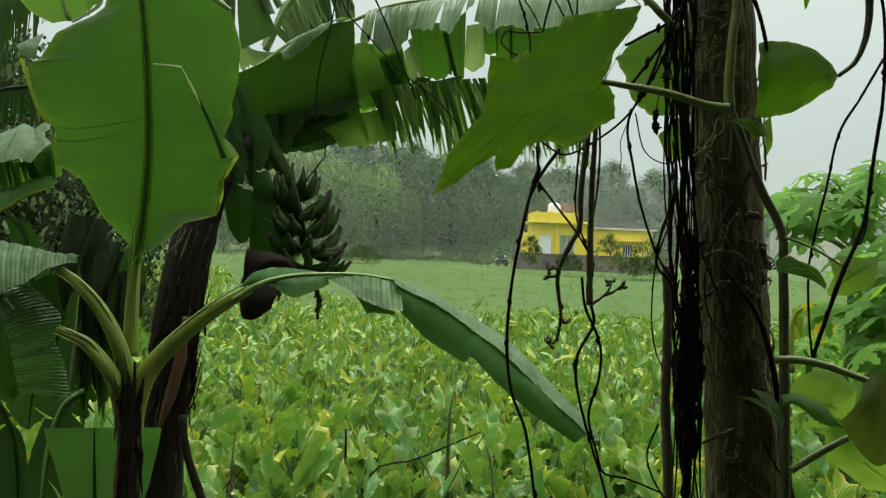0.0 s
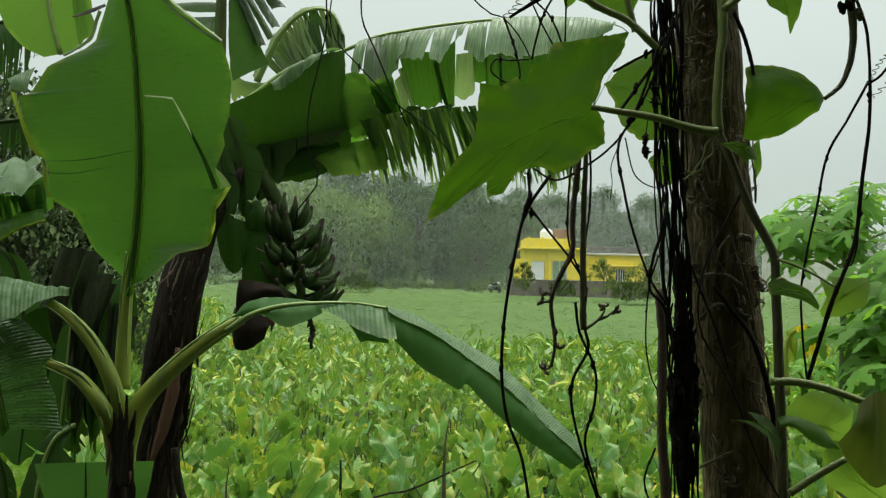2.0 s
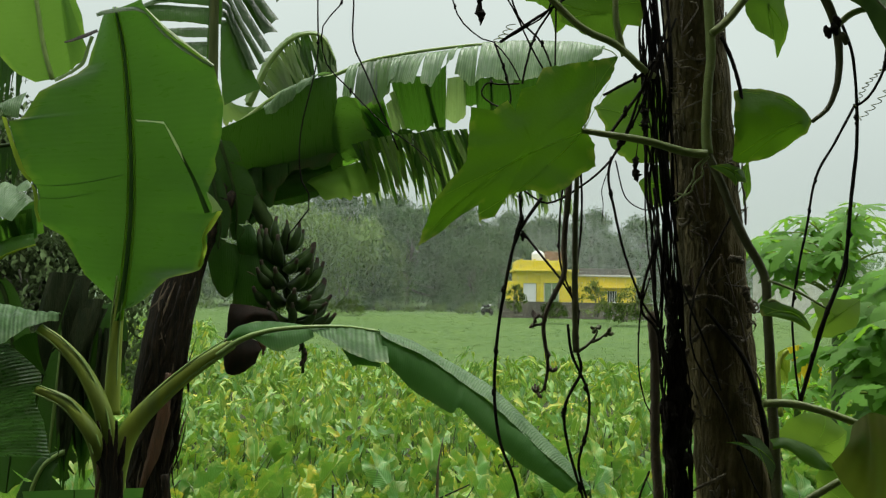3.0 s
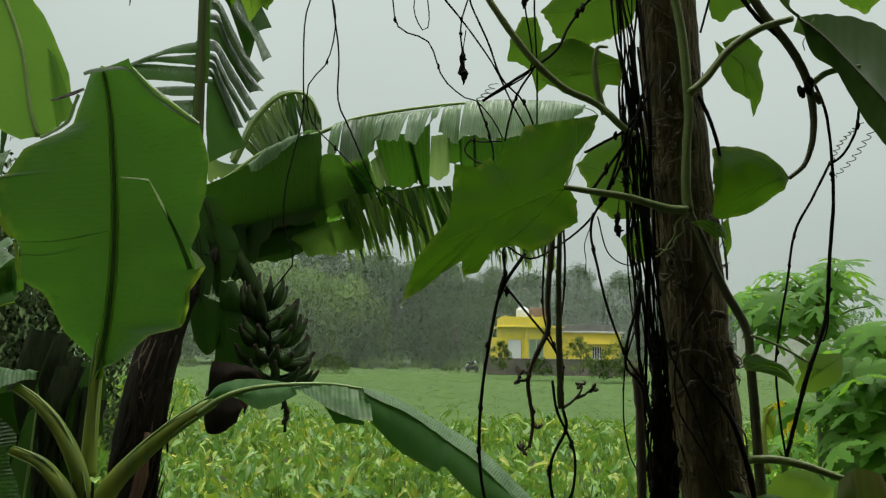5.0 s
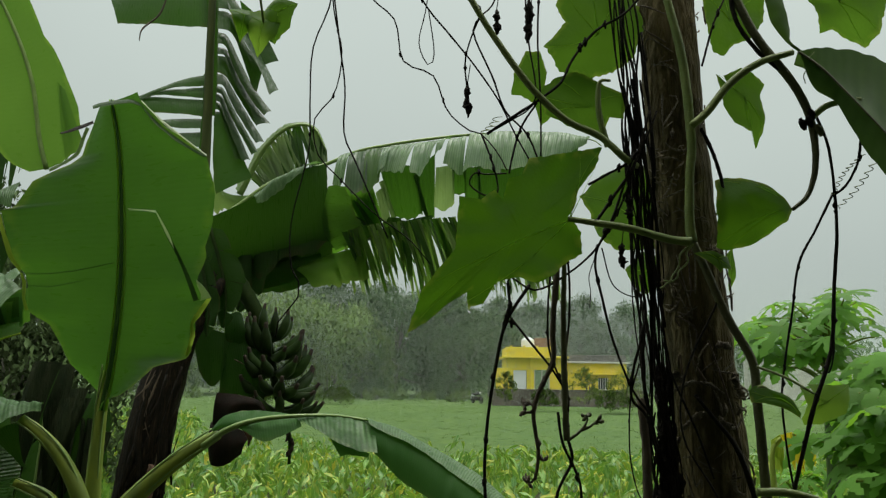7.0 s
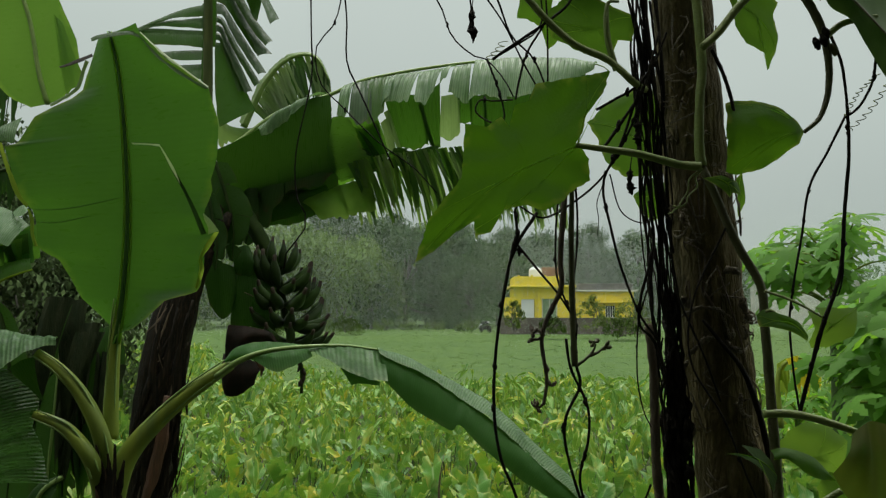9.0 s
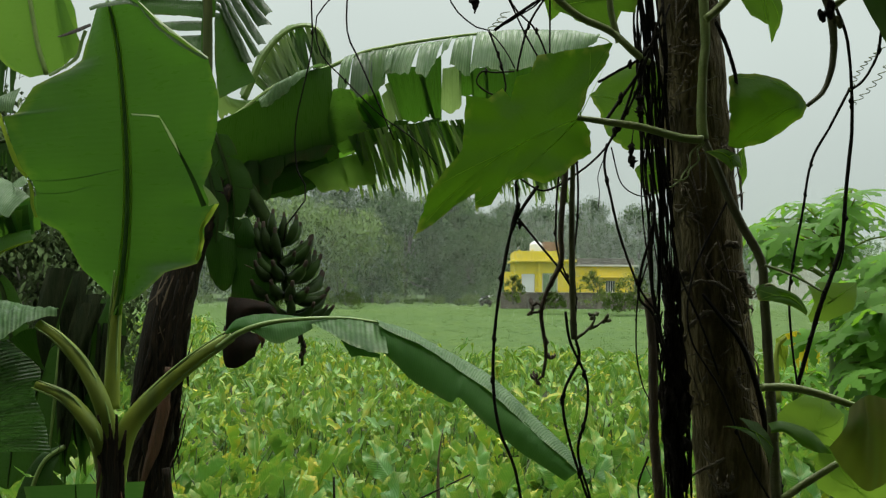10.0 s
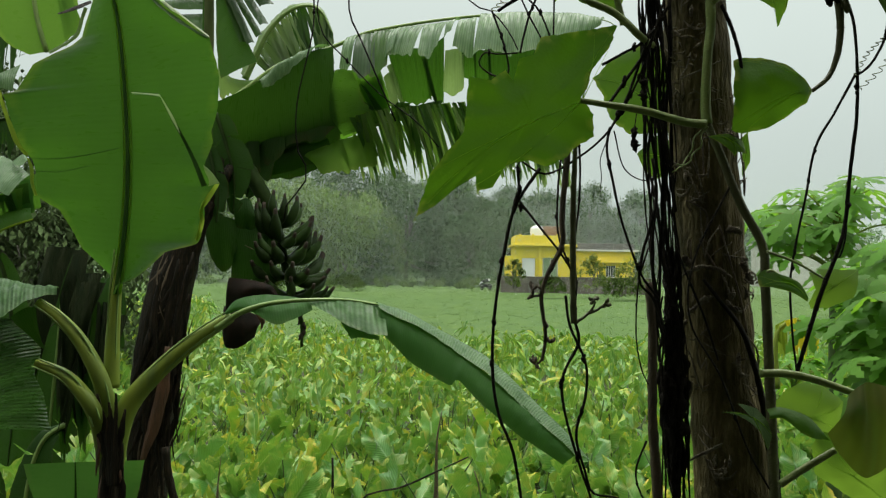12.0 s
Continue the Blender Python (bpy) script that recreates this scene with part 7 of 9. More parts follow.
    part("remnant", ruled([(-0.898, 3.450, 2.861), (-0.848, 3.450, 2.785), (-0.772, 3.450, 2.769), (-0.727, 3.450, 2.776)], [(-0.887, 3.450, 2.702), (-0.843, 3.450, 2.700), (-0.798, 3.450, 2.713), (-0.731, 3.450, 2.740)], 18, 6, 0.008, (0.002, 120.0), 0.12, 441), M_BANANA_PALE, feather, "pale torn remnant at the leaf's foot")
    part("midrib", tube(rib, [0.016, 0.013, 0.010, 0.007, 0.003], 40, 7), M_RIB, feather, "pale midrib")
    rs = random.Random(335)
    p = spline(rib, 100)
    for k in range(34):
        i = 16 + int(k * 2.45)
        f = i / 100
        for layer in range(2):
            ln = (0.27 - 0.09 * f) * rs.uniform(0.7, 1.15)
            d = Vector((0.75 - 0.75 * f + rs.uniform(-0.12, 0.12), 0.1 * layer, -0.55 - 0.5 * f)).normalized()
            a = p[i] + Vector((0, 0.012 + 0.05 * layer, 0))
            e = a + d * ln
            w = rs.uniform(0.007, 0.014)
            n_ = Vector((-d.z, 0, d.x))
            mt = (M_BANANA_PALE if rs.random() < (0.9 if f < 0.6 else 0.5) else M_BANANA_DARKER) if not layer else M_BANANA_DARKER
            part("strip", ruled([a - n_ * w * 0.6, a.lerp(e, 0.5) - n_ * w + Vector((0, -0.01, 0.012)), e - n_ * w * 0.3], [a + n_ * w * 0.6, a.lerp(e, 0.5) + n_ * w * 0.9 + Vector((0, 0.005, 0.012)), e + n_ * w * 0.25], 10, 3, 0.003, (0.0, 0.0), 0.03, 340 + k), mt, feather)


build_bearing_banana()


# ---- more banana leaves at the field's near edge ----
def build_side_banana():
    ob = thing("banana_plant", (-1.680, 2.600, 0.290), "banana plant at the bank with green overhanging leaves", "banana plant", "banana plants")
    part("pseudostem", tube([(-1.680, 2.600, 0.281), (-1.698, 2.600, 1.438), (-1.694, 2.600, 2.162), (-1.657, 2.600, 2.704)], [0.11, 0.10, 0.09, 0.06], 20, 12), M_SHEATH, ob)
    mid = [(-1.123, 2.400, 2.605), (-1.152, 2.400, 2.698), (-1.190, 2.400, 2.876), (-1.256, 2.400, 3.038), (-1.350, 2.400, 3.203), (-1.469, 2.400, 3.351)]
    leaf_on(ob, mid, [(0, .05), (.05, .10), (.12, .14), (.4, .20), (.8, .2), (1, .1)], [(0, .05), (.04, .09), (.12, .125), (.2, .125), (.3, .105), (.42, .09), (.48, .075), (.7, .08), (1, .05)], (1, 0, 0.2), M_BANANA_LIT, 0.008, M_RIB, "green leaf, light shining through put into its colour", droop=(0, 0), sweep=0.1, seed=51, n=50)
    part("leaf_margin", flap([(-1.099, 2.360, 2.866), (-1.073, 2.360, 2.842), (-1.006, 2.360, 2.679), (-1.050, 2.360, 2.612)], 0.004, 0.03, 0.004, 66, 6, 10), M_BANANA_LIT, ob, "pale translucent rim of a leaf")
    tent = part("leaf", ruled([(-1.561, 3.000, 2.373), (-1.518, 3.000, 2.353), (-1.454, 3.000, 2.305)], [(-1.570, 2.880, 2.218), (-1.511, 2.880, 2.225), (-1.477, 2.900, 2.223)], 24, 8, 0.012, (0.0015, 90.0), 0.03, 451, (0.2, -0.6, 0.8), 0.006), M_PAINTED_SHEEN, ob, "wet leaf bent over like a tent, sheen put into its colour")
    part("leaf_half", ruled([(-1.559, 3.000, 2.373), (-1.616, 3.020, 2.352), (-1.729, 3.050, 2.312)], [(-1.572, 2.885, 2.220), (-1.602, 2.900, 2.224), (-1.711, 2.950, 2.237)], 24, 8, 0.012, (0.0015, 90.0), 0.03, 452, (-0.2, -0.6, 0.8), 0.006), M_PAINTED_SHEEN, tent, "wet half of the leaf, sheen put into its colour")
    part("strip", ruled([(-1.519, 3.000, 2.351), (-1.483, 3.000, 2.379), (-1.466, 3.000, 2.369)], [(-1.484, 2.960, 2.328), (-1.459, 2.960, 2.338), (-1.446, 2.970, 2.357)], 12, 5, 0.004, (0.0, 0.0), 0.04, 453), M_PAINTED_SHEEN, tent, "wet strip, sheen put into its colour")
    rs = random.Random(455)
    for k in range(13):
        f = k / 12
        a, b = Vector((-1.669, 2.960, 2.232)), Vector((-1.501, 2.940, 2.225))
        c, d = Vector((-1.451, 3.000, 2.303)), Vector((-1.655, 2.980, 2.087))
        top = a.lerp(b, f / 0.65) if f < 0.65 else b.lerp(c, (f - 0.65) / 0.35)
        low = d.lerp(Vector((-1.433, 3.000, 2.173)), f) + Vector((rs.uniform(-0.01, 0.02), 0, rs.uniform(-0.02, 0.03)))
        w = Vector((rs.uniform(0.016, 0.03), 0.0, 0.006))
        part("strip", ruled([top - w, top + w], [low - w * 0.8, low + w * 0.7], 6, 8, 0.006, (0.0, 0.0), 0.06, 456 + k), (M_BANANA_MID, M_BANANA_DARKER, M_UNDER)[k % 3], tent, "green torn strip")
    part("low_leaf", ruled([(-1.670, 2.980, 2.121), (-1.599, 3.000, 2.152), (-1.530, 3.000, 2.176), (-1.446, 3.000, 2.188)], [(-1.633, 2.920, 2.024), (-1.564, 2.940, 2.072), (-1.502, 2.950, 2.110), (-1.421, 2.960, 2.141)], 24, 6, 0.01, (0.001, 90.0), 0.02, 471), M_BANANA_MID, tent, "green hanging half with a yellow edge")
    part("leaf_margin", tube([(-1.630, 2.915, 2.022), (-1.561, 2.935, 2.070), (-1.500, 2.945, 2.109), (-1.418, 2.955, 2.140)], [0.004, 0.005, 0.003], 20, 5, 0.2, rs), M_MARGIN, tent)
    mid = [(-1.630, 3.400, 3.106), (-1.746, 3.400, 3.031), (-1.862, 3.400, 2.979), (-2.002, 3.400, 2.951), (-2.165, 3.400, 2.874)]
    leaf_on(ob, mid, [(0, .05), (.5, .3), (1, .1)], [(0, .10), (.2, .42), (.5, .55), (.8, .55), (1, .2)], (0.1, -1, 0), M_BANANA_SHADED, 0.010, M_RIB_DARK, "shredded leaf, shade put into its colour", droop=(0.6, 1.05), tears=(8, 30), seed=55, n=90, m=8, spread=0.08, ragged=0.35, gap=0.006, knee=(0.7, 0.1))
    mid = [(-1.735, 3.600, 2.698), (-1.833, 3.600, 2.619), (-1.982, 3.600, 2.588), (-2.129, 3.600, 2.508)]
    leaf_on(ob, mid, [(0, .05), (.5, .2), (1, .1)], [(0, .06), (.3, .24), (.8, .3), (1, .2)], (0.1, -1, 0), M_BANANA_SHADED, 0.010, M_RIB_DARK, "shredded leaf, shade put into its colour", droop=(0.6, 1.05), tears=(6, 18), seed=56, n=60, m=6, spread=0.08, ragged=0.35, gap=0.006, knee=(0.7, 0.1))
    mid = [(-1.141, 2.650, 2.013), (-1.165, 2.650, 1.911), (-1.180, 2.650, 1.707), (-1.196, 2.650, 1.522), (-1.208, 2.650, 1.318)]
    leaf_on(ob, mid, [(0, .03), (.3, .11), (.6, .13), (.9, .08), (1, .01)], [(0, .06), (.2, .20), (.45, .19), (.7, .14), (.9, .12), (1, .02)], (1, -0.25, 0), M_BANANA_SHADED, 0.009, M_RIB, "torn leaf hanging behind the young plant, shade put into its colour", droop=(0.3, 0.35), tears=(5, 14), seed=57, n=60, spread=0.12, gap=0.012, sweep=0.35, ragged=0.3)
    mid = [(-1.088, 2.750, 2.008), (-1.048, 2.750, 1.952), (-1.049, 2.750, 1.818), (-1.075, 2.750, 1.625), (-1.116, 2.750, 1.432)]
    leaf_on(ob, mid, [(0, .03), (.4, .13), (.8, .11), (1, .02)], [(0, .03), (.4, .10), (.8, .08), (1, .02)], (1, -0.4, 0), M_BANANA_SHADED, 0.009, M_RIB_DARK, "leaf hanging behind the young plant, shade put into its colour", droop=(0.4, 0.5), tears=(6, 8), seed=59, n=50, spread=0.12, gap=0.012, ragged=0.3)
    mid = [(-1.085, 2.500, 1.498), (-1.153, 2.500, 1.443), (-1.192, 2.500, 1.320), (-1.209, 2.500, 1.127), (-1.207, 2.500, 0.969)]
    leaf_on(ob, mid, [(0, .02), (.3, .07), (.7, .09), (1, .03)], [(0, .02), (.3, .11), (.7, .12), (1, .03)], (1, -0.3, 0), M_BANANA_SHADED, 0.008, M_RIB, "low leaf near the ground, shade put into its colour", droop=(0.3, 0.35), tears=(2, 5), seed=61, n=44, spread=0.08, sweep=0.3)
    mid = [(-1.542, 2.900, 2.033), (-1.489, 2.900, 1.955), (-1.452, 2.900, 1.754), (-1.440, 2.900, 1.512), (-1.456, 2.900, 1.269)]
    leaf_on(ob, mid, [(0, .04), (.4, .20), (.8, .18), (1, .05)], [(0, .04), (.4, .16), (.8, .14), (1, .03)], (1, -0.3, 0), M_BANANA_SHADED, 0.009, M_RIB_DARK, "broad leaf, shade put into its dark colour", droop=(0.3, 0.35), tears=(3, 6), seed=64, n=44, spread=0.08, sweep=0.3)
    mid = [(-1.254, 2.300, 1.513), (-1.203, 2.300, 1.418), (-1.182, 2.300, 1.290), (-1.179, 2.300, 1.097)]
    leaf_on(ob, mid, [(0, .03), (.5, .12), (1, .05)], [(0, .02), (.5, .07), (1, .03)], (1, -0.3, 0), M_BANANA_SHADED, 0.008, M_RIB_DARK, "low leaf near the ground, shade put into its colour", droop=(0.3, 0.4), tears=(1, 3), seed=66, n=36, spread=0.06, sweep=0.3)


build_side_banana()


# ---- papaya trunk ----
AX = [(0.574, 1.300, 0.425), (0.498, 1.300, 1.605), (0.472, 1.300, 1.861), (0.448, 1.300, 2.131), (0.428, 1.300, 2.400)]
AX += [tuple(Vector(AX[-1]) + Vector((-0.012, 0.0, 0.25))), tuple(Vector(AX[-1]) + Vector((-0.03, 0.02, 0.6)))]


def build_papaya_trunk():
    ob = thing("papaya_tree", AX[0], "brown papaya trunk with leaf scars, overgrown by vines", "tree")
    rng = random.Random(71)
    tr = part("trunk", tube(AX, [0.085, 0.0685, 0.062, 0.0570, 0.0515, 0.048, 0.042], 160, 34, 0.010, rng, lump=(0.075, 22.0)), M_BARK, ob, "wet brown bark")
    p = spline(AX, 200)
    tg = tangents(p)
    for k in range(18):
        i = 60 + int(k * 7.0) + rng.randrange(3)
        if i > 196:
            break
        a = -math.pi / 2 + (k * 2.4) % (2 * math.pi)
        r = float(np.interp(i / 200, np.linspace(0, 1, 7), [0.085, 0.0685, 0.062, 0.0570, 0.0515, 0.048, 0.042]))
        hgt, wid = rng.uniform(0.012, 0.02), rng.uniform(0.35, 0.55)
        arc = []
        for s in np.linspace(-1, 1, 7):
            aa = a + wid * s
            arc.append(p[i] + Vector((math.cos(aa) * r * 1.01, math.sin(aa) * r * 1.01, hgt * (s * s) * 1.2)))
        part("leaf_scar", tube(arc, [0.0006, 0.0018, 0.0028, 0.0018, 0.0006], 18, 6, 0.2, rng), M_SCAR, tr)
        for s in (-1, 1):
            aa = a + wid * 0.5 * s
            c = p[i] + Vector((math.cos(aa) * r, math.sin(aa) * r, hgt * 1.5))
            part("leaf_scar", tube([c, c + Vector((math.cos(aa) * 0.004, math.sin(aa) * 0.004, 0.008)), c + Vector((0, 0, 0.018))], [0.002, 0.0035, 0.001], 6, 5, 0.3, rng), M_SCAR, tr)
    for pts, r in (([(0.396, 1.262, 1.983), (0.406, 1.245, 1.993), (0.421, 1.236, 2.000), (0.445, 1.234, 1.997), (0.469, 1.238, 1.984)], 0.0035), ([(0.407, 1.260, 1.924), (0.415, 1.243, 1.939), (0.426, 1.237, 1.951), (0.442, 1.234, 1.954)], 0.004), ([(0.458, 1.234, 1.950), (0.468, 1.234, 1.938), (0.481, 1.236, 1.937)], 0.004), ([(0.451, 1.234, 1.989), (0.460, 1.234, 1.971), (0.464, 1.234, 1.949)], 0.002), ([(0.490, 1.250, 2.017), (0.495, 1.250, 1.994), (0.510, 1.262, 1.974)], 0.006), ([(0.479, 1.236, 1.870), (0.479, 1.236, 1.847), (0.485, 1.236, 1.836), (0.496, 1.238, 1.835)], 0.004), ([(0.413, 1.250, 1.823), (0.408, 1.256, 1.804), (0.407, 1.262, 1.785), (0.411, 1.260, 1.772)], 0.005), ([(0.400, 1.270, 1.890), (0.401, 1.265, 1.902), (0.405, 1.255, 1.918)], 0.004), ([(0.411, 1.260, 1.699), (0.425, 1.245, 1.713), (0.445, 1.238, 1.725), (0.456, 1.236, 1.733)], 0.003), ([(0.442, 1.236, 1.686), (0.455, 1.236, 1.684), (0.461, 1.236, 1.695)], 0.004), ([(0.401, 1.262, 2.017), (0.405, 1.255, 2.006), (0.412, 1.250, 2.003)], 0.007), ([(0.457, 1.236, 2.055), (0.471, 1.236, 2.058), (0.483, 1.240, 2.051)], 0.006)):
        part("leaf_scar", tube(pts, [r * 0.3, r, r * 0.7, r, r * 0.3], 26, 6, 0.4, rng), M_SCAR, tr, "pale crescent scar")
    # curls of dry skin round the old scars
    for k in range(20):
        i = 70 + int(k * 6.2)
        a = math.pi * (1.12 + 0.76 * ((k * 0.618) % 1.0))
        r = float(np.interp(i / 200, np.linspace(0, 1, 7), [0.085, 0.0685, 0.062, 0.0570, 0.0515, 0.048, 0.042]))
        for j in range(5):
            aa = a + rng.uniform(-0.35, 0.35)
            c0 = p[i] + Vector((math.cos(aa) * r, math.sin(aa) * r, rng.uniform(-0.022, 0.022)))
            o_ = Vector((math.cos(aa), math.sin(aa), 0))
            s_ = Vector((-o_.y, o_.x, rng.uniform(-1, 1))).normalized() * rng.uniform(0.006, 0.02)
            part("dry_skin", tube([c0 - s_, c0 + o_ * rng.uniform(0.002, 0.006), c0 + s_ + o_ * rng.uniform(0.0, 0.006)], [0.0005, rng.uniform(0.0008, 0.0018), 0.0004], 8, 5, 0.3, rng, flat=0.5), M_SCAR, tr)
    for c in [(0.389, 1.243, 2.363), (0.402, 1.241, 2.346), (0.386, 1.243, 2.315), (0.406, 1.241, 2.321), (0.373, 1.252, 2.330), (0.450, 1.245, 2.263), (0.392, 1.241, 2.153), (0.410, 1.239, 2.132), (0.376, 1.248, 2.147), (0.460, 1.248, 2.217), (0.468, 1.252, 2.205), (0.375, 1.255, 2.275), (0.420, 1.243, 2.377), (0.406, 1.262, 1.887), (0.417, 1.250, 1.813), (0.488, 1.245, 2.009), (0.499, 1.250, 1.983), (0.481, 1.238, 1.855), (0.453, 1.236, 1.696), (0.424, 1.238, 1.947)]:
        c = Vector(c)
        for j in range(5):
            q = c + Vector((rng.gauss(0, 0.008), rng.uniform(-0.002, 0.001), rng.gauss(0, 0.007)))
            d = Vector((rng.uniform(-1, 1), rng.uniform(-0.5, 0.1), rng.uniform(-0.4, 0.4))).normalized() * rng.uniform(0.003, 0.009)
            part("dry_skin", tube([q - d, q + Vector((rng.uniform(-0.003, 0.003), -0.003, rng.uniform(-0.003, 0.003))), q + d], [0.0004, rng.uniform(0.001, 0.0024), 0.0004], 8, 5, 0.3, rng, flat=0.4), M_PAPER, tr, "pale papery shred of old skin")
    # fibres and dead tendrils on the bark
    for k in range(46):
        i = rng.randrange(70, 190)
        a = rng.uniform(math.pi, 2 * math.pi)
        r = 0.058
        q = [p[i] + Vector((math.cos(a + j * rng.uniform(-0.3, 0.3)) * (r + 0.003), math.sin(a + j * 0.1) * (r + 0.003), j * rng.uniform(-0.03, 0.02))) for j in range(4)]
        part("bark_fibre", tube(q, [0.0012, 0.0016, 0.0008], 10, 4, 0.2, rng), M_SCAR if k % 3 else M_VINE_BROWN, tr)


build_papaya_trunk()


def build_bundle():
    """Dead vine strands hanging in a tangle along the trunk."""
    rng = random.Random(81)
    base = [(0.322, 1.250, 2.743), (0.337, 1.250, 2.555), (0.348, 1.250, 2.382), (0.357, 1.250, 2.210), (0.365, 1.250, 2.037), (0.376, 1.250, 1.898), (0.386, 1.250, 1.759), (0.390, 1.250, 1.601)]
    ob = thing("vine_tangle", base[0], "tangle of black dead vine strands hanging along the trunk", "vine", "hanging vines")
    for s in range(26):
        off, q = rng.uniform(-0.018, 0.018), []
        for i in range(16):
            f = i / 15 * (len(base) - 1)
            k = min(int(f), len(base) - 2)
            off = max(-0.022, min(0.022, off + rng.uniform(-0.011, 0.011)))
            q.append(Vector(base[k]).lerp(Vector(base[k + 1]), f - k) + Vector((off, rng.uniform(-0.012, 0.012), 0)))
        lo, hi = (0, 16) if s % 3 == 0 else (rng.randrange(0, 6), rng.randrange(9, 16))
        part("strand", tube(q[lo:hi], [rng.uniform(0.0010, 0.0024)] * 3, 70, 5, 0.2, rng), M_VINE_DRY, ob)
    low = [(0.381, 1.250, 2.032), (0.381, 1.250, 1.960), (0.381, 1.250, 1.891), (0.380, 1.250, 1.842), (0.383, 1.250, 1.788), (0.390, 1.250, 1.728), (0.394, 1.250, 1.690), (0.395, 1.250, 1.606)]
    p = spline(low, 60)
    for s in range(44):
        a = rng.randrange(0, 34)
        b = min(60, a + rng.randrange(12, 34)) if s % 6 else 60
        off = rng.gauss(-0.003, 0.008)
        q = []
        for i in range(a, b + 1, 3):
            off = max(-0.017, min(0.014, off + rng.uniform(-0.005, 0.005)))
            q.append(p[i] + Vector((off * (1.0 if i < 50 else 0.8), rng.uniform(-0.012, 0.016), 0)))
        if len(q) > 2:
            part("strand", tube(q, [0.001, rng.uniform(0.0020, 0.0048), rng.uniform(0.0015, 0.004), 0.0008], 40, 5, 0.35, rng), M_VINE_DRY, ob)
    for s in range(60):
        c = Vector((0.381, 1.250, 1.898)).lerp(Vector((0.386, 1.250, 1.750)), rng.random()) + Vector((rng.gauss(0, 0.008), rng.gauss(0, 0.006), 0))
        e = c + Vector((rng.uniform(-0.012, 0.012), rng.uniform(-0.01, 0.01), rng.uniform(-0.05, -0.01)))
        part("dead_leaf", tube([c, c.lerp(e, 0.5) + Vector((0.004, 0, 0)), e], [0.002, rng.uniform(0.005, 0.010), 0.002], 6, 5, 0.35, rng, flat=0.5), M_VINE_DRY, ob)


build_bundle()

D = "thin black dead vine stem hanging with knots"
vine("dead_vine", [(0.335, 1.220, 1.975), (0.342, 1.220, 1.899), (0.343, 1.220, 1.780), (0.349, 1.220, 1.695), (0.359, 1.220, 1.559)], [0.008, 0.009, 0.010, 0.011], M_VINE_BROWN, "stout ribbed brown vine stem beside the trunk", knots=2, seed=91)
vine("dead_vine", [(0.355, 1.200, 2.418), (0.333, 1.200, 2.342), (0.307, 1.200, 2.267), (0.268, 1.200, 2.199), (0.224, 1.200, 2.159), (0.175, 1.200, 2.133), (0.137, 1.200, 2.152), (0.133, 1.200, 2.135)], 0.0024, M_VINE_DRY, D, knots=4, seed=92)
vine("dead_vine", [(0.329, 1.200, 2.350), (0.295, 1.200, 2.249), (0.266, 1.200, 2.186), (0.275, 1.200, 2.124), (0.291, 1.200, 2.058), (0.318, 1.200, 1.988), (0.345, 1.200, 1.951)], 0.0028, M_VINE_DRY, D, knots=5, seed=93)
vine("dead_vine", [(0.166, 1.200, 2.141), (0.131, 1.200, 2.085), (0.117, 1.200, 2.026), (0.104, 1.200, 1.942), (0.100, 1.200, 1.858), (0.109, 1.200, 1.783), (0.133, 1.200, 1.721), (0.152, 1.200, 1.613), (0.160, 1.200, 1.559)], 0.0034, M_VINE_DRY, D, knots=5, seed=94)
vine("dead_vine", [(0.135, 1.200, 2.094), (0.166, 1.200, 2.056), (0.201, 1.200, 2.013), (0.221, 1.200, 1.972), (0.220, 1.200, 1.913)], 0.0024, M_VINE_DRY, D, knots=3, seed=95)
vine("dead_vine", [(0.210, 1.200, 2.196), (0.205, 1.200, 2.138), (0.200, 1.200, 2.071), (0.201, 1.200, 2.029), (0.181, 1.200, 1.987), (0.171, 1.200, 1.951), (0.178, 1.200, 1.895), (0.173, 1.200, 1.857)], [0.0062, 0.0058, 0.0052, 0.004, 0.003], M_VINE_BROWN, "forked brown dead vine stem with broken twigs", knots=5, seed=96,
     twigs=[[(0.172, 1.200, 1.956), (0.164, 1.200, 1.953), (0.155, 1.200, 1.954)], [(0.173, 1.200, 1.962), (0.165, 1.200, 1.966), (0.158, 1.200, 1.963)], [(0.174, 1.200, 1.861), (0.169, 1.200, 1.855), (0.163, 1.200, 1.854)], [(0.176, 1.200, 1.891), (0.181, 1.200, 1.888), (0.185, 1.200, 1.885)]])
vine("dead_vine", [(0.219, 1.200, 2.188), (0.217, 1.200, 2.113), (0.217, 1.200, 2.030), (0.218, 1.200, 1.963), (0.220, 1.200, 1.913)], [0.0045, 0.0055, 0.006, 0.0065], M_VINE_OLIVE, "olive vine stem with a forked twig", knots=3, seed=97,
     twigs=[[(0.221, 1.200, 1.913), (0.242, 1.200, 1.929), (0.251, 1.200, 1.944), (0.249, 1.200, 1.949)], [(0.242, 1.200, 1.929), (0.256, 1.200, 1.935), (0.266, 1.200, 1.944)]])
vine("dead_vine", [(0.222, 1.200, 1.913), (0.227, 1.200, 1.884), (0.205, 1.200, 1.837), (0.207, 1.200, 1.787), (0.230, 1.200, 1.708), (0.246, 1.200, 1.663), (0.261, 1.200, 1.613)], 0.0030, M_VINE_DRY, D, knots=5, seed=98)
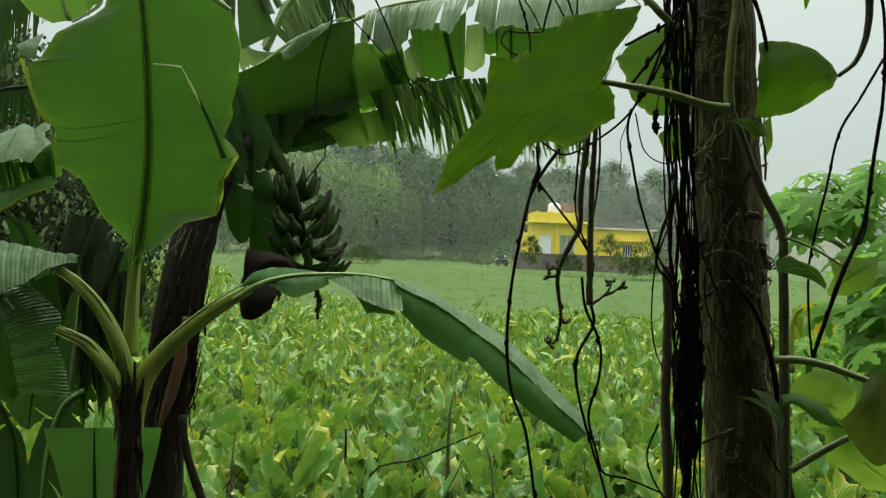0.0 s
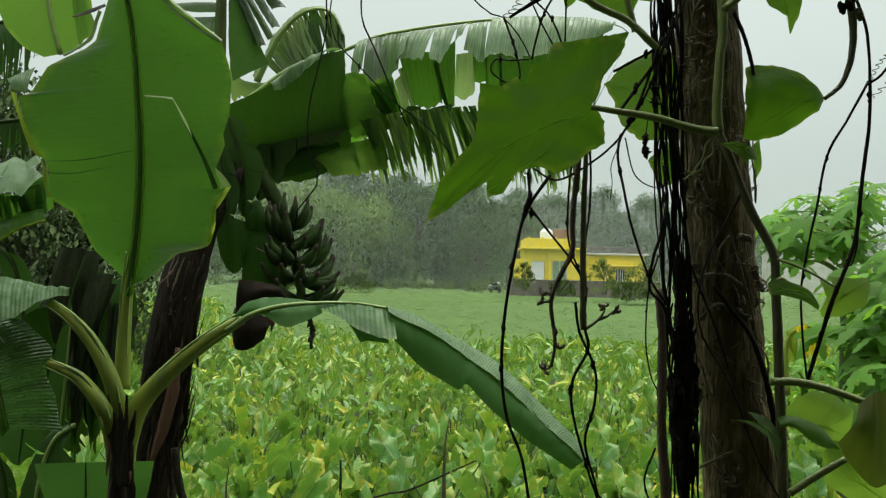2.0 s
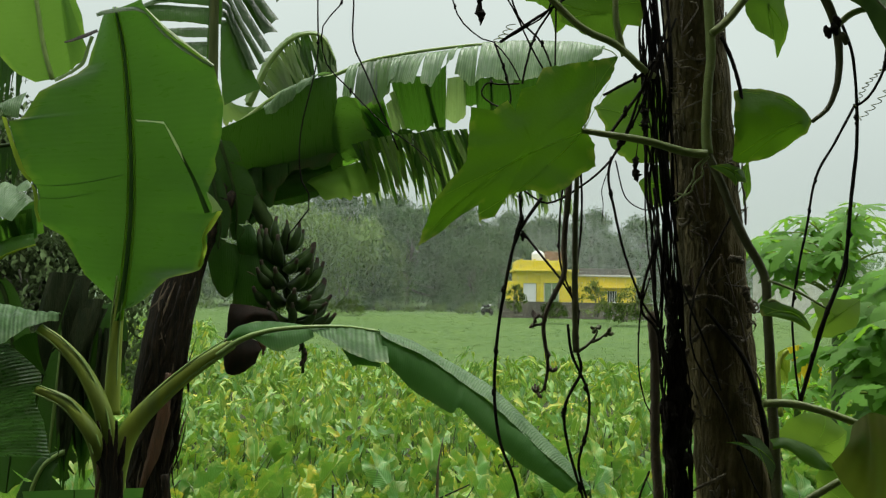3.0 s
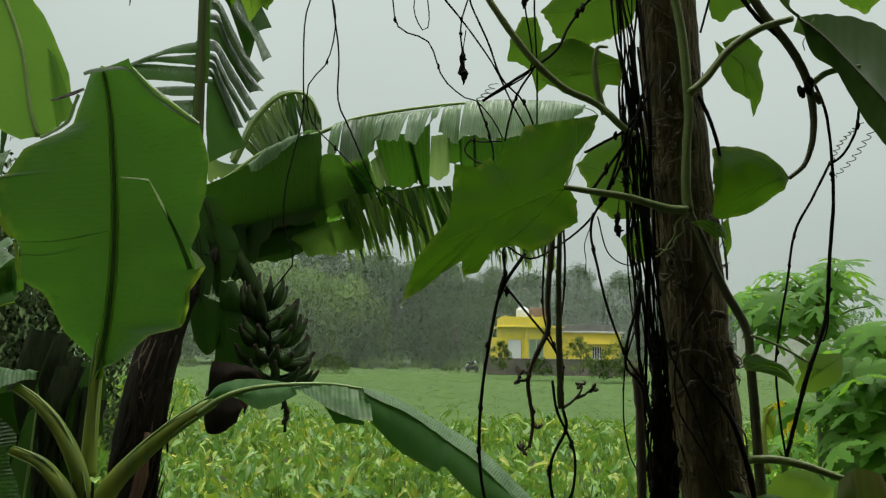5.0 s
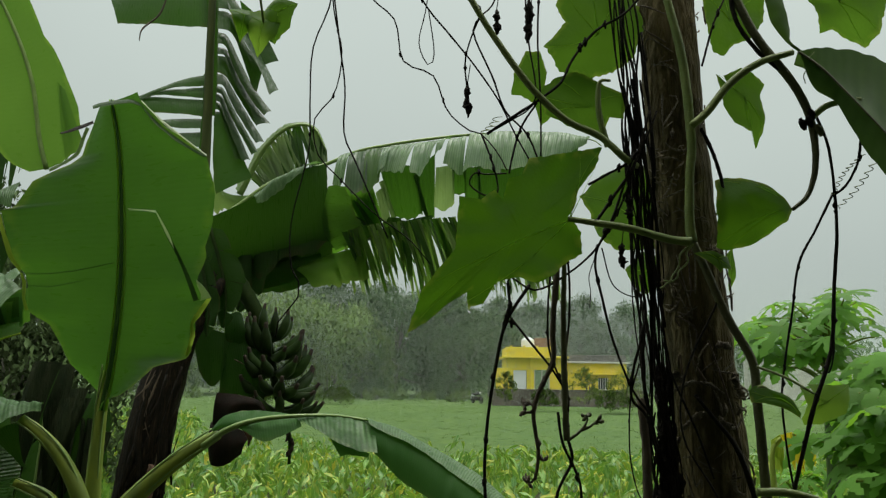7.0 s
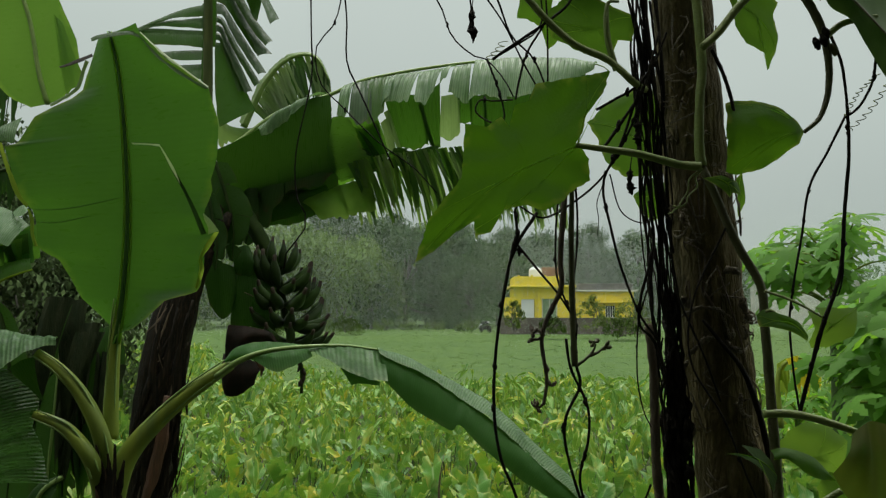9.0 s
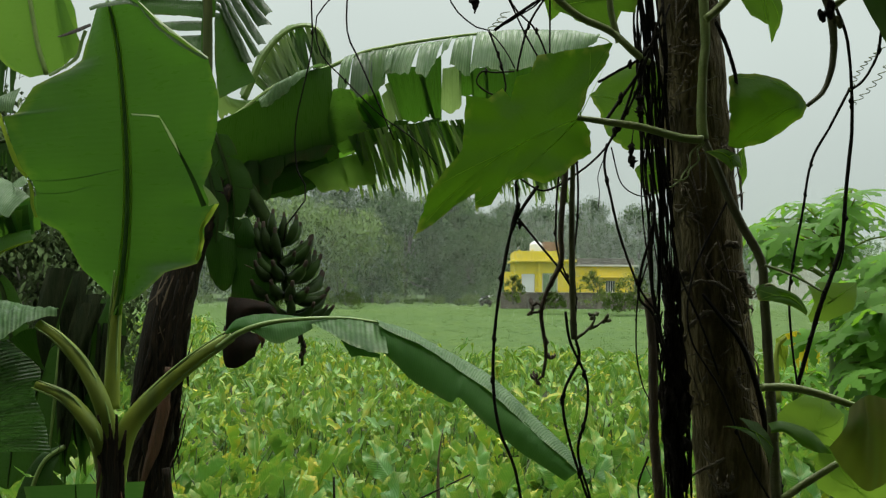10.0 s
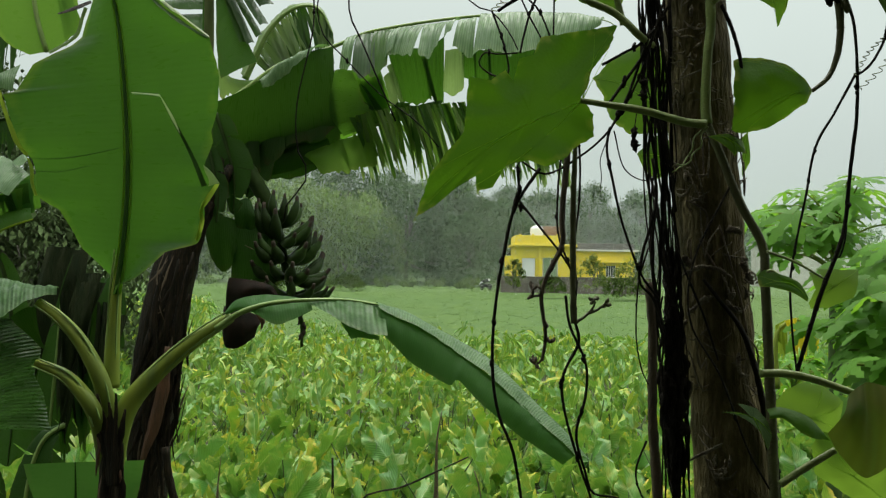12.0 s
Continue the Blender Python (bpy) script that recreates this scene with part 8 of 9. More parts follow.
vine("dead_vine", [(0.207, 1.200, 1.954), (0.214, 1.200, 1.909), (0.238, 1.200, 1.855), (0.238, 1.200, 1.805), (0.225, 1.200, 1.750), (0.239, 1.200, 1.696), (0.251, 1.200, 1.665), (0.286, 1.200, 1.658), (0.337, 1.200, 1.639)], 0.0028, M_VINE_DRY, D, knots=4, seed=99)
vine("dead_vine", [(0.226, 1.220, 2.208), (0.230, 1.220, 2.141), (0.228, 1.220, 2.082), (0.223, 1.220, 2.031), (0.227, 1.220, 1.963)], 0.0022, M_VINE_DRY, D, knots=2, seed=100)
vine("dead_vine", [(0.202, 1.220, 2.170), (0.197, 1.220, 2.114), (0.198, 1.220, 2.047), (0.217, 1.220, 1.996), (0.229, 1.220, 1.971)], 0.0022, M_VINE_DRY, D, knots=2, seed=101)
vine("dead_vine", [(0.334, 1.200, 2.159), (0.340, 1.200, 2.093), (0.320, 1.200, 2.017), (0.317, 1.200, 1.975), (0.337, 1.200, 1.951), (0.355, 1.200, 1.902)], 0.0030, M_VINE_DRY, D, knots=5, seed=102)
vine("dead_vine", [(0.329, 1.200, 2.026), (0.315, 1.200, 1.975), (0.312, 1.200, 1.900), (0.320, 1.200, 1.850), (0.331, 1.200, 1.825)], 0.0016, M_VINE_DRY, D, knots=1, seed=103)
vine("dead_vine", [(0.329, 1.200, 1.742), (0.314, 1.200, 1.699), (0.321, 1.200, 1.666), (0.341, 1.200, 1.633), (0.355, 1.200, 1.617)], 0.0020, M_VINE_DRY, D, knots=1, seed=104)
vine("dead_vine", [(0.276, 1.200, 2.199), (0.291, 1.200, 2.145), (0.321, 1.200, 2.126), (0.346, 1.200, 2.135)], 0.0014, M_VINE_DRY, D, seed=105)
vine("dead_vine", [(0.266, 1.200, 2.186), (0.256, 1.200, 2.156), (0.258, 1.200, 2.132), (0.256, 1.200, 2.107)], 0.0010, M_VINE_DRY, D, seed=106)
vine("dead_vine", [(0.133, 1.200, 2.143), (0.136, 1.200, 2.110), (0.133, 1.200, 2.089), (0.144, 1.200, 2.081)], 0.0030, M_VINE_DRY, D, knots=6, seed=107)
vine("dead_vine", [(-0.152, 1.250, 2.735), (-0.152, 1.250, 2.615), (-0.179, 1.250, 2.526), (-0.180, 1.250, 2.430), (-0.179, 1.250, 2.355), (-0.201, 1.250, 2.245), (-0.200, 1.250, 2.173), (-0.183, 1.250, 2.130), (-0.216, 1.250, 2.081), (-0.218, 1.250, 2.059)], 0.0019, M_VINE_DRY, D, knots=4, seed=108, eave=True)
vine("dead_vine", [(-0.153, 1.250, 2.655), (-0.136, 1.250, 2.537), (-0.125, 1.250, 2.460), (-0.124, 1.250, 2.385), (-0.104, 1.250, 2.338), (-0.072, 1.250, 2.266), (-0.050, 1.250, 2.216)], 0.0021, M_VINE_DRY, D, knots=4, seed=109, eave=True)
vine("dead_vine", [(-0.149, 1.250, 2.605), (-0.132, 1.250, 2.522), (-0.142, 1.250, 2.450), (-0.172, 1.250, 2.407), (-0.165, 1.250, 2.351), (-0.128, 1.250, 2.310), (-0.073, 1.250, 2.256), (-0.019, 1.250, 2.217), (0.017, 1.250, 2.177)], 0.0016, M_VINE_DRY, D, knots=3, seed=110, eave=True)
vine("dead_vine", [(-0.122, 1.250, 2.676), (-0.087, 1.250, 2.617), (-0.047, 1.250, 2.578), (-0.032, 1.250, 2.509), (0.017, 1.250, 2.485), (0.041, 1.250, 2.426), (0.077, 1.250, 2.394), (0.097, 1.250, 2.388), (0.123, 1.250, 2.357), (0.137, 1.250, 2.330)], 0.0018, M_VINE_DRY, D, knots=3, seed=111, eave=True)
vine("dead_vine", [(-0.027, 1.200, 2.652), (0.001, 1.200, 2.585), (0.037, 1.200, 2.539), (0.078, 1.200, 2.488), (0.118, 1.200, 2.429), (0.144, 1.200, 2.375), (0.166, 1.200, 2.335)], 0.0020, M_VINE_DRY, D, knots=4, seed=112, eave=True)
vine("dead_vine", [(0.006, 1.200, 2.633), (0.003, 1.200, 2.576), (-0.007, 1.200, 2.519), (0.009, 1.200, 2.482), (0.017, 1.200, 2.505), (0.007, 1.200, 2.576)], 0.0014, M_VINE_DRY, D, knots=1, seed=113, eave=True)
vine("dead_vine", [(0.118, 1.200, 2.617), (0.086, 1.200, 2.559), (0.066, 1.200, 2.493), (0.072, 1.200, 2.428), (0.071, 1.200, 2.399)], 0.0020, M_VINE_DRY, D, knots=2, seed=114, eave=True)
vine("dead_vine", [(0.045, 1.200, 2.634), (0.091, 1.200, 2.578), (0.078, 1.200, 2.540), (0.109, 1.200, 2.466), (0.129, 1.200, 2.411), (0.162, 1.200, 2.376), (0.183, 1.200, 2.327)], 0.0022, M_VINE_DRY, D, knots=4, seed=115, eave=True)
vine("dead_vine", [(0.188, 1.200, 2.658), (0.180, 1.200, 2.543), (0.184, 1.200, 2.431), (0.184, 1.200, 2.340)], 0.0022, M_VINE_DRY, D, knots=3, seed=116, eave=True)
vine("dead_vine", [(0.163, 1.200, 2.657), (0.164, 1.200, 2.542), (0.176, 1.200, 2.458), (0.171, 1.200, 2.421), (0.140, 1.200, 2.398), (0.101, 1.200, 2.374)], 0.0020, M_VINE_DRY, D, knots=3, seed=117, eave=True)
vine("dead_vine", [(0.092, 1.200, 2.374), (0.109, 1.200, 2.329), (0.118, 1.200, 2.285), (0.101, 1.200, 2.276), (0.075, 1.200, 2.293), (0.082, 1.200, 2.311), (0.101, 1.200, 2.310), (0.131, 1.200, 2.312)], 0.0020, M_VINE_DRY, D, knots=3, seed=118)
vine("dead_vine", [(0.178, 1.200, 2.426), (0.153, 1.200, 2.384), (0.140, 1.200, 2.339), (0.135, 1.200, 2.312)], 0.0024, M_VINE_DRY, D, knots=2, seed=119)
vine("dead_vine", [(0.101, 1.200, 2.374), (0.140, 1.200, 2.402), (0.175, 1.200, 2.426), (0.215, 1.200, 2.459), (0.234, 1.200, 2.497), (0.270, 1.200, 2.545), (0.316, 1.200, 2.575), (0.344, 1.200, 2.605)], 0.0032, M_VINE_DRY, D, knots=3, seed=120)
vine("dead_vine", [(0.617, 1.200, 2.418), (0.634, 1.200, 2.368), (0.640, 1.200, 2.296), (0.639, 1.200, 2.224), (0.629, 1.200, 2.137), (0.620, 1.200, 2.052), (0.589, 1.200, 1.968), (0.569, 1.200, 1.903), (0.550, 1.200, 1.838)], [0.003, 0.003, 0.0036, 0.004, 0.0045, 0.004], M_VINE_DRY, D, knots=5, seed=121)
vine("dead_vine", [(0.648, 1.220, 2.296), (0.616, 1.220, 2.236), (0.587, 1.220, 2.183), (0.572, 1.220, 2.104), (0.558, 1.220, 2.035), (0.550, 1.220, 1.975), (0.554, 1.220, 1.901), (0.561, 1.220, 1.844)], 0.0026, M_VINE_DRY, D, knots=4, seed=122)
vine("dead_vine", [(0.624, 1.200, 2.103), (0.624, 1.200, 2.052), (0.615, 1.200, 2.018), (0.607, 1.200, 2.026)], 0.0020, M_VINE_DRY, D, seed=123)
vine("dead_vine", [(0.700, 1.200, 2.443), (0.687, 1.200, 2.378), (0.680, 1.200, 2.342), (0.659, 1.200, 2.305), (0.636, 1.200, 2.287)], 0.0030, M_VINE_DRY, D, knots=2, seed=124)
vine("dead_vine", [(0.479, 1.180, 2.627), (0.490, 1.180, 2.561), (0.523, 1.180, 2.510), (0.566, 1.180, 2.470), (0.594, 1.180, 2.415)], 0.0050, M_VINE_DRY, "stout dark vine stem arching beside the trunk", knots=3, seed=125)
vine("dead_vine", [(0.440, 1.200, 2.493), (0.463, 1.200, 2.569), (0.491, 1.200, 2.628)], 0.0024, M_VINE_DRY, D, knots=2, seed=126)
vine("dead_vine", [(0.435, 1.200, 2.391), (0.454, 1.200, 2.346), (0.466, 1.200, 2.292), (0.462, 1.200, 2.239)], 0.0040, M_VINE_DRY, D, knots=1, seed=127)
vine("dead_vine", [(0.257, 1.200, 2.297), (0.288, 1.200, 2.315), (0.319, 1.200, 2.334), (0.347, 1.200, 2.371), (0.366, 1.200, 2.417)], 0.0028, M_VINE_DRY, D, knots=3, seed=128)
vine("dead_vine", [(0.265, 1.200, 2.235), (0.296, 1.200, 2.280), (0.326, 1.200, 2.325), (0.347, 1.200, 2.380)], 0.0034, M_VINE_DRY, D, knots=3, seed=129)
vine("dead_vine", [(0.451, 1.200, 2.122), (0.398, 1.200, 2.012), (0.392, 1.200, 1.920), (0.438, 1.200, 1.838), (0.480, 1.200, 1.731), (0.522, 1.200, 1.657)], 0.0022, M_VINE_DRY, D, knots=1, seed=130)
vine("dead_vine", [(0.511, 1.200, 1.790), (0.522, 1.200, 1.724), (0.530, 1.200, 1.623)], 0.0040, M_VINE_DRY, D, knots=2, seed=131)
vine("dead_vine", [(0.421, 1.228, 1.981), (0.447, 1.228, 1.948), (0.479, 1.230, 1.908), (0.500, 1.235, 1.860), (0.517, 1.240, 1.799), (0.528, 1.245, 1.734), (0.543, 1.250, 1.673), (0.557, 1.250, 1.612)], [0.003, 0.0045, 0.006, 0.0065, 0.005, 0.004], M_VINE_DRY, "stout black stem lying across the trunk", knots=2, seed=132)
vine("dead_vine", [(0.380, 1.235, 2.032), (0.398, 1.232, 1.984), (0.422, 1.228, 1.925), (0.445, 1.228, 1.858)], 0.0024, M_VINE_DRY, D, seed=133)
vine("dead_vine", [(0.445, 1.230, 2.064), (0.460, 1.230, 2.016), (0.478, 1.232, 1.957), (0.491, 1.235, 1.901)], 0.0020, M_VINE_BROWN, D, seed=134)
for k, c in enumerate(([(0.170, 1.200, 2.592), (0.167, 1.200, 2.557), (0.163, 1.200, 2.523)], [(0.167, 1.200, 2.599), (0.164, 1.200, 2.561), (0.167, 1.200, 2.528)], [(0.070, 1.200, 2.456), (0.069, 1.200, 2.428), (0.072, 1.200, 2.401)], [(0.115, 1.200, 2.579), (0.115, 1.200, 2.555), (0.116, 1.200, 2.536)], [(0.307, 1.200, 2.208), (0.306, 1.200, 2.188), (0.309, 1.200, 2.167)], [(0.317, 1.200, 2.284), (0.320, 1.200, 2.259), (0.319, 1.200, 2.242)])):
    rng_ = random.Random(140 + k)
    dl = thing("dead_leaf", c[0], "small shrivelled black dead leaf on a vine", "dead leaf", "dead leaves")
    part("blade", tube(c, [0.001, 0.0065, 0.003, 0.007, 0.001], 16, 6, 0.45, rng_, flat=0.5), M_VINE_DRY, dl)
    part("stalk", tube([Vector(c[0]) + Vector((0.004, 0, 0.03)), c[0]], [0.0008, 0.0008], 4, 4), M_VINE_DRY, dl)


# ---- climbing gourd ----
def hairs(geo, pts, r, count, rng):
    p = spline(pts, 80)
    for _ in range(count):
        c = p[rng.randrange(81)]
        a = rng.uniform(0, 6.3)
        d = Vector((math.cos(a), math.sin(a) * 0.6, rng.uniform(-0.4, 0.4))).normalized()
        e = c + d * (r + rng.uniform(0.002, 0.0045))
        b = c + d * r * 0.9
        geo.add([b + Vector((0.0002, 0, 0)), b - Vector((0.0002, 0, 0)), e], [(0, 1, 2)])


def tendril(parent, pts, amp, turns, r=0.0008):
    p = spline(pts, 90)
    q = [c + Vector((amp * math.cos(i / 90 * turns * 6.283), amp * 0.6 * math.sin(i / 90 * turns * 6.283), 0)) for i, c in enumerate(p)]
    part("tendril", tube(q[::2], [r, r * 0.8], 88, 4), M_VINE, parent)


def build_gourd():
    ob = thing("gourd_vine", (0.522, 1.220, 1.787), "climbing gourd vine with hairy green stem and lobed leaves", "vine")
    rng = random.Random(151)
    stems = [
        ([(0.526, 1.200, 1.539), (0.511, 1.200, 1.841), (0.504, 1.200, 1.974), (0.499, 1.200, 2.032), (0.464, 1.200, 2.098), (0.433, 1.200, 2.172), (0.415, 1.200, 2.212)], [0.007, 0.0075, 0.0075, 0.007, 0.0065, 0.006]),
        ([(0.415, 1.200, 2.212), (0.412, 1.200, 2.246), (0.415, 1.200, 2.320), (0.419, 1.200, 2.370), (0.409, 1.200, 2.503), (0.379, 1.200, 2.642)], [0.008, 0.007, 0.0075, 0.007, 0.006]),
        ([(0.370, 1.300, 2.352), (0.319, 1.200, 2.336), (0.276, 1.200, 2.374), (0.224, 1.200, 2.399), (0.167, 1.200, 2.454), (0.109, 1.200, 2.536), (0.073, 1.200, 2.597), (0.045, 1.200, 2.654)], [0.004, 0.0055, 0.0055, 0.0055, 0.005, 0.005]),
        ([(0.467, 1.180, 2.656), (0.516, 1.180, 2.543), (0.574, 1.180, 2.461), (0.599, 1.180, 2.402), (0.603, 1.180, 2.335), (0.589, 1.180, 2.285), (0.563, 1.180, 2.260)], [0.006, 0.007, 0.007, 0.0065, 0.005, 0.003]),
    ]
    for pts, r in stems:
        low = pts[0][2] < 1.6 or pts[0][0] > 0.45
        st = part("stem", tube(pts, r, 60, 9, 0.05, rng), M_VINE_OLIVE if low else M_VINE, ob, "woody olive stem" if low else "hairy green stem")
        hg = Geo()
        hairs(hg, pts, 0.006, 320, rng)
        part("hair", hg, M_HAIR, st)
    for pts, r in (
        ([(0.403, 1.170, 2.206), (0.370, 1.170, 2.209), (0.313, 1.170, 2.224), (0.256, 1.170, 2.232), (0.220, 1.170, 2.237)], [0.0065, 0.006, 0.0055, 0.005, 0.004]),
        ([(0.410, 1.170, 2.385), (0.435, 1.170, 2.408), (0.472, 1.170, 2.454), (0.518, 1.170, 2.488), (0.572, 1.170, 2.507)], [0.006, 0.006, 0.006, 0.0055, 0.005]),
        ([(0.485, 1.170, 1.847), (0.524, 1.170, 1.847), (0.565, 1.170, 1.839), (0.623, 1.170, 1.820)], [0.006, 0.006, 0.0055, 0.005]),
        ([(0.515, 1.170, 1.688), (0.546, 1.170, 1.709), (0.594, 1.170, 1.738)], [0.006, 0.0055, 0.005]),
        ([(0.293, 1.220, 2.364), (0.280, 1.220, 2.417), (0.281, 1.220, 2.468), (0.299, 1.220, 2.473)], [0.005, 0.005, 0.0045, 0.002]),
        ([(0.602, 1.180, 2.407), (0.625, 1.180, 2.425), (0.653, 1.180, 2.433), (0.680, 1.180, 2.438)], [0.005, 0.005, 0.0045, 0.003]),
        ([(0.498, 1.190, 1.983), (0.506, 1.190, 1.995), (0.527, 1.190, 1.984)], [0.003, 0.003, 0.002]),
        ([(0.501, 1.190, 2.024), (0.543, 1.190, 2.009), (0.585, 1.190, 1.986)], [0.002, 0.002, 0.0015]),
    ):
        pt = part("petiole", tube(pts, r, 30, 8, 0.04, rng), M_VINE, ob, "hairy leaf stalk")
        hg = Geo()
        hairs(hg, pts, 0.005, 110, rng)
        part("hair", hg, M_HAIR, pt)
    vine_leaf(ob, (0.146, 1.160, 2.216), (0.15, -0.98, 0.15), [(2, 0.097), (19, 0.081), (26, 0.099), (37, 0.124), (41, 0.170), (46, 0.210), (53, 0.178), (63, 0.143), (80, 0.120), (85, 0.089), (99, 0.083), (113, 0.054), (117, 0.073), (142, 0.073), (150, 0.102), (176, 0.092), (198, 0.101), (205, 0.126), (212, 0.167), (223, 0.225), (225, 0.197), (226, 0.157), (230, 0.124), (236, 0.142), (243, 0.124), (245, 0.087), (267, 0.071), (285, 0.082), (304, 0.082), (327, 0.084), (342, 0.100)], M_GOURD, "broad lobed green leaf with yellow tips and drops", 0.02, 1, 6, 0.015, base=(15, 0.081))
    vine_leaf(ob, (0.364, 1.420, 2.306), (-0.20, -0.98, 0.10), [(8, 0.071), (62, 0.097), (86, 0.089), (117, 0.078), (159, 0.081), (180, 0.058), (229, 0.064), (261, 0.076), (286, 0.078), (310, 0.091)], M_GOURD_LIME, "bright green leaf, light from behind put into its colour", 0.01, 2)
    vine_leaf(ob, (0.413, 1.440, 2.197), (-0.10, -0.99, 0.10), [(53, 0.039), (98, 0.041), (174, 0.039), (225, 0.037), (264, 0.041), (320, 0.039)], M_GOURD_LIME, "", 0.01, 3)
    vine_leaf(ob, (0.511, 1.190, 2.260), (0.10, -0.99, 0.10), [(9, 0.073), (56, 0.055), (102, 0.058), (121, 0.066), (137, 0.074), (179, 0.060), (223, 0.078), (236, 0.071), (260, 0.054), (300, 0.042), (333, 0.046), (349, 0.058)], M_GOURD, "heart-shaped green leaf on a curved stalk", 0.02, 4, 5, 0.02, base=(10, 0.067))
    vine_leaf(ob, (0.289, 1.260, 2.567), (0.10, -0.99, -0.10), [(14, 0.085), (57, 0.115), (93, 0.120), (124, 0.099), (144, 0.085), (159, 0.057), (194, 0.092), (210, 0.085), (226, 0.089), (260, 0.075), (297, 0.067), (331, 0.071)], M_GOURD_LIME, "bright green lobed leaf, light from behind put into its colour", 0.02, 5)
    vine_leaf(ob, (0.268, 1.240, 2.438), (0.10, -0.99, -0.10), [(18, 0.072), (36, 0.052), (71, 0.042), (110, 0.058), (139, 0.069), (168, 0.086), (191, 0.071), (223, 0.050), (271, 0.044), (298, 0.051), (335, 0.040), (345, 0.064)], M_GOURD_LIME, "bright green leaf, light from behind put into its colour", 0.015, 6)
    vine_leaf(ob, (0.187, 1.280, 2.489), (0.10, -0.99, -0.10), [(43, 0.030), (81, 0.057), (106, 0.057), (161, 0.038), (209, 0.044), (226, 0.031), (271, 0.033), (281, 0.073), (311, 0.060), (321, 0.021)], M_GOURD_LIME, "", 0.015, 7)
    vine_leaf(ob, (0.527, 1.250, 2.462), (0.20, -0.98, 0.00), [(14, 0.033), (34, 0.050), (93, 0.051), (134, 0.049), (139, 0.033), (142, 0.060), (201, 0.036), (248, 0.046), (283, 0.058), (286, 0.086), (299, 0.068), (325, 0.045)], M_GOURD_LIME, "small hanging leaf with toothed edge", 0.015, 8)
    fold = [(0.571, 1.150, 2.500), (0.603, 1.140, 2.468), (0.639, 1.120, 2.410), (0.673, 1.100, 2.352), (0.693, 1.090, 2.317)]
    grey = part("leaf", ruled(fold, [(0.579, 1.160, 2.496), (0.586, 1.165, 2.482), (0.590, 1.165, 2.463), (0.600, 1.160, 2.440), (0.623, 1.155, 2.425), (0.632, 1.140, 2.391), (0.647, 1.130, 2.349), (0.668, 1.100, 2.291), (0.679, 1.090, 2.262)], 70, 8, 0.006, (0.0015, 130.0), 0.03, 361, (-0.3, -0.9, 0.2), 0.004), M_GOURD_GREY, ob, "large drooping grey-green leaf folded along its middle")
    part("leaf_half", ruled(fold, [(0.581, 1.170, 2.511), (0.641, 1.210, 2.534), (0.685, 1.230, 2.542), (0.731, 1.240, 2.540), (0.767, 1.240, 2.529), (0.793, 1.220, 2.502)], 60, 9, -0.02, (0.0016, 120.0), 0.03, 362, (0, -0.7, 0.7), 0.005), M_GOURD_GREY, grey)
    part("leaf_half", ruled([(0.508, 1.120, 2.576), (0.512, 1.120, 2.555), (0.523, 1.130, 2.534), (0.545, 1.140, 2.513), (0.571, 1.150, 2.498)], [(0.549, 1.150, 2.592), (0.553, 1.150, 2.571), (0.561, 1.150, 2.539), (0.561, 1.150, 2.517), (0.573, 1.150, 2.500)], 36, 5, 0.006, (0.001, 120.0), 0.04, 363, (0, -0.9, 0.3), 0.003), M_GOURD_GREY, grey, "upturned lobe of the folded leaf")
    part("midrib", tube(fold, [0.0022, 0.0016, 0.0008], 30, 5), M_VINE_OLIVE, grey)
    for k, c in enumerate([(0.582, 1.170, 2.391), (0.596, 1.170, 2.407), (0.607, 1.170, 2.382), (0.590, 1.165, 2.394)]):
        c = Vector(c)
        part("node_sheath", tube([c + Vector((-0.004, 0, 0.010)), c, c + Vector((0.003, 0, -0.009))], [0.002, 0.0065, 0.002], 8, 7, 0.3, rng), M_VINE_DRY if k != 2 else M_VINE_OLIVE, ob, "dark swollen joint of the stem")
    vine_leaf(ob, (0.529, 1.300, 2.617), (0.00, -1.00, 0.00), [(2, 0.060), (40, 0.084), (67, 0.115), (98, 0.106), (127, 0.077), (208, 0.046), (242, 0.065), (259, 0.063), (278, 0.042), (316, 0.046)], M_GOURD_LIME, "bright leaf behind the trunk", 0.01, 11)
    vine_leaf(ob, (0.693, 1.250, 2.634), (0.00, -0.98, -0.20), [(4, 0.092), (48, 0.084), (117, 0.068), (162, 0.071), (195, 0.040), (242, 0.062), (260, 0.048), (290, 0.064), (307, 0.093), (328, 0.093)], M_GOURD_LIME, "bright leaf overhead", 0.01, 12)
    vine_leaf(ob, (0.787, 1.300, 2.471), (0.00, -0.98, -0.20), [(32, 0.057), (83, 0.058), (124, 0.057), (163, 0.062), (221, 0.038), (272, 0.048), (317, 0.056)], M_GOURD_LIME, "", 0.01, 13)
    vine_leaf(ob, (0.448, 1.190, 2.183), (0.27, -0.89, 0.36), [(20, 0.030), (54, 0.012), (117, 0.016), (156, 0.034), (202, 0.014), (244, 0.012), (285, 0.020), (308, 0.016), (337, 0.030)], M_GOURD_LIME, "small torn leaf at the stem node", 0.01, 14)
    vine_leaf(ob, (0.527, 1.180, 1.976), (0.18, -0.88, 0.44), [(2, 0.023), (94, 0.013), (134, 0.036), (154, 0.042), (182, 0.041), (192, 0.025), (297, 0.020), (324, 0.041), (336, 0.040)], M_GOURD, "narrow leaf seen edge-on", 0.01, 15)
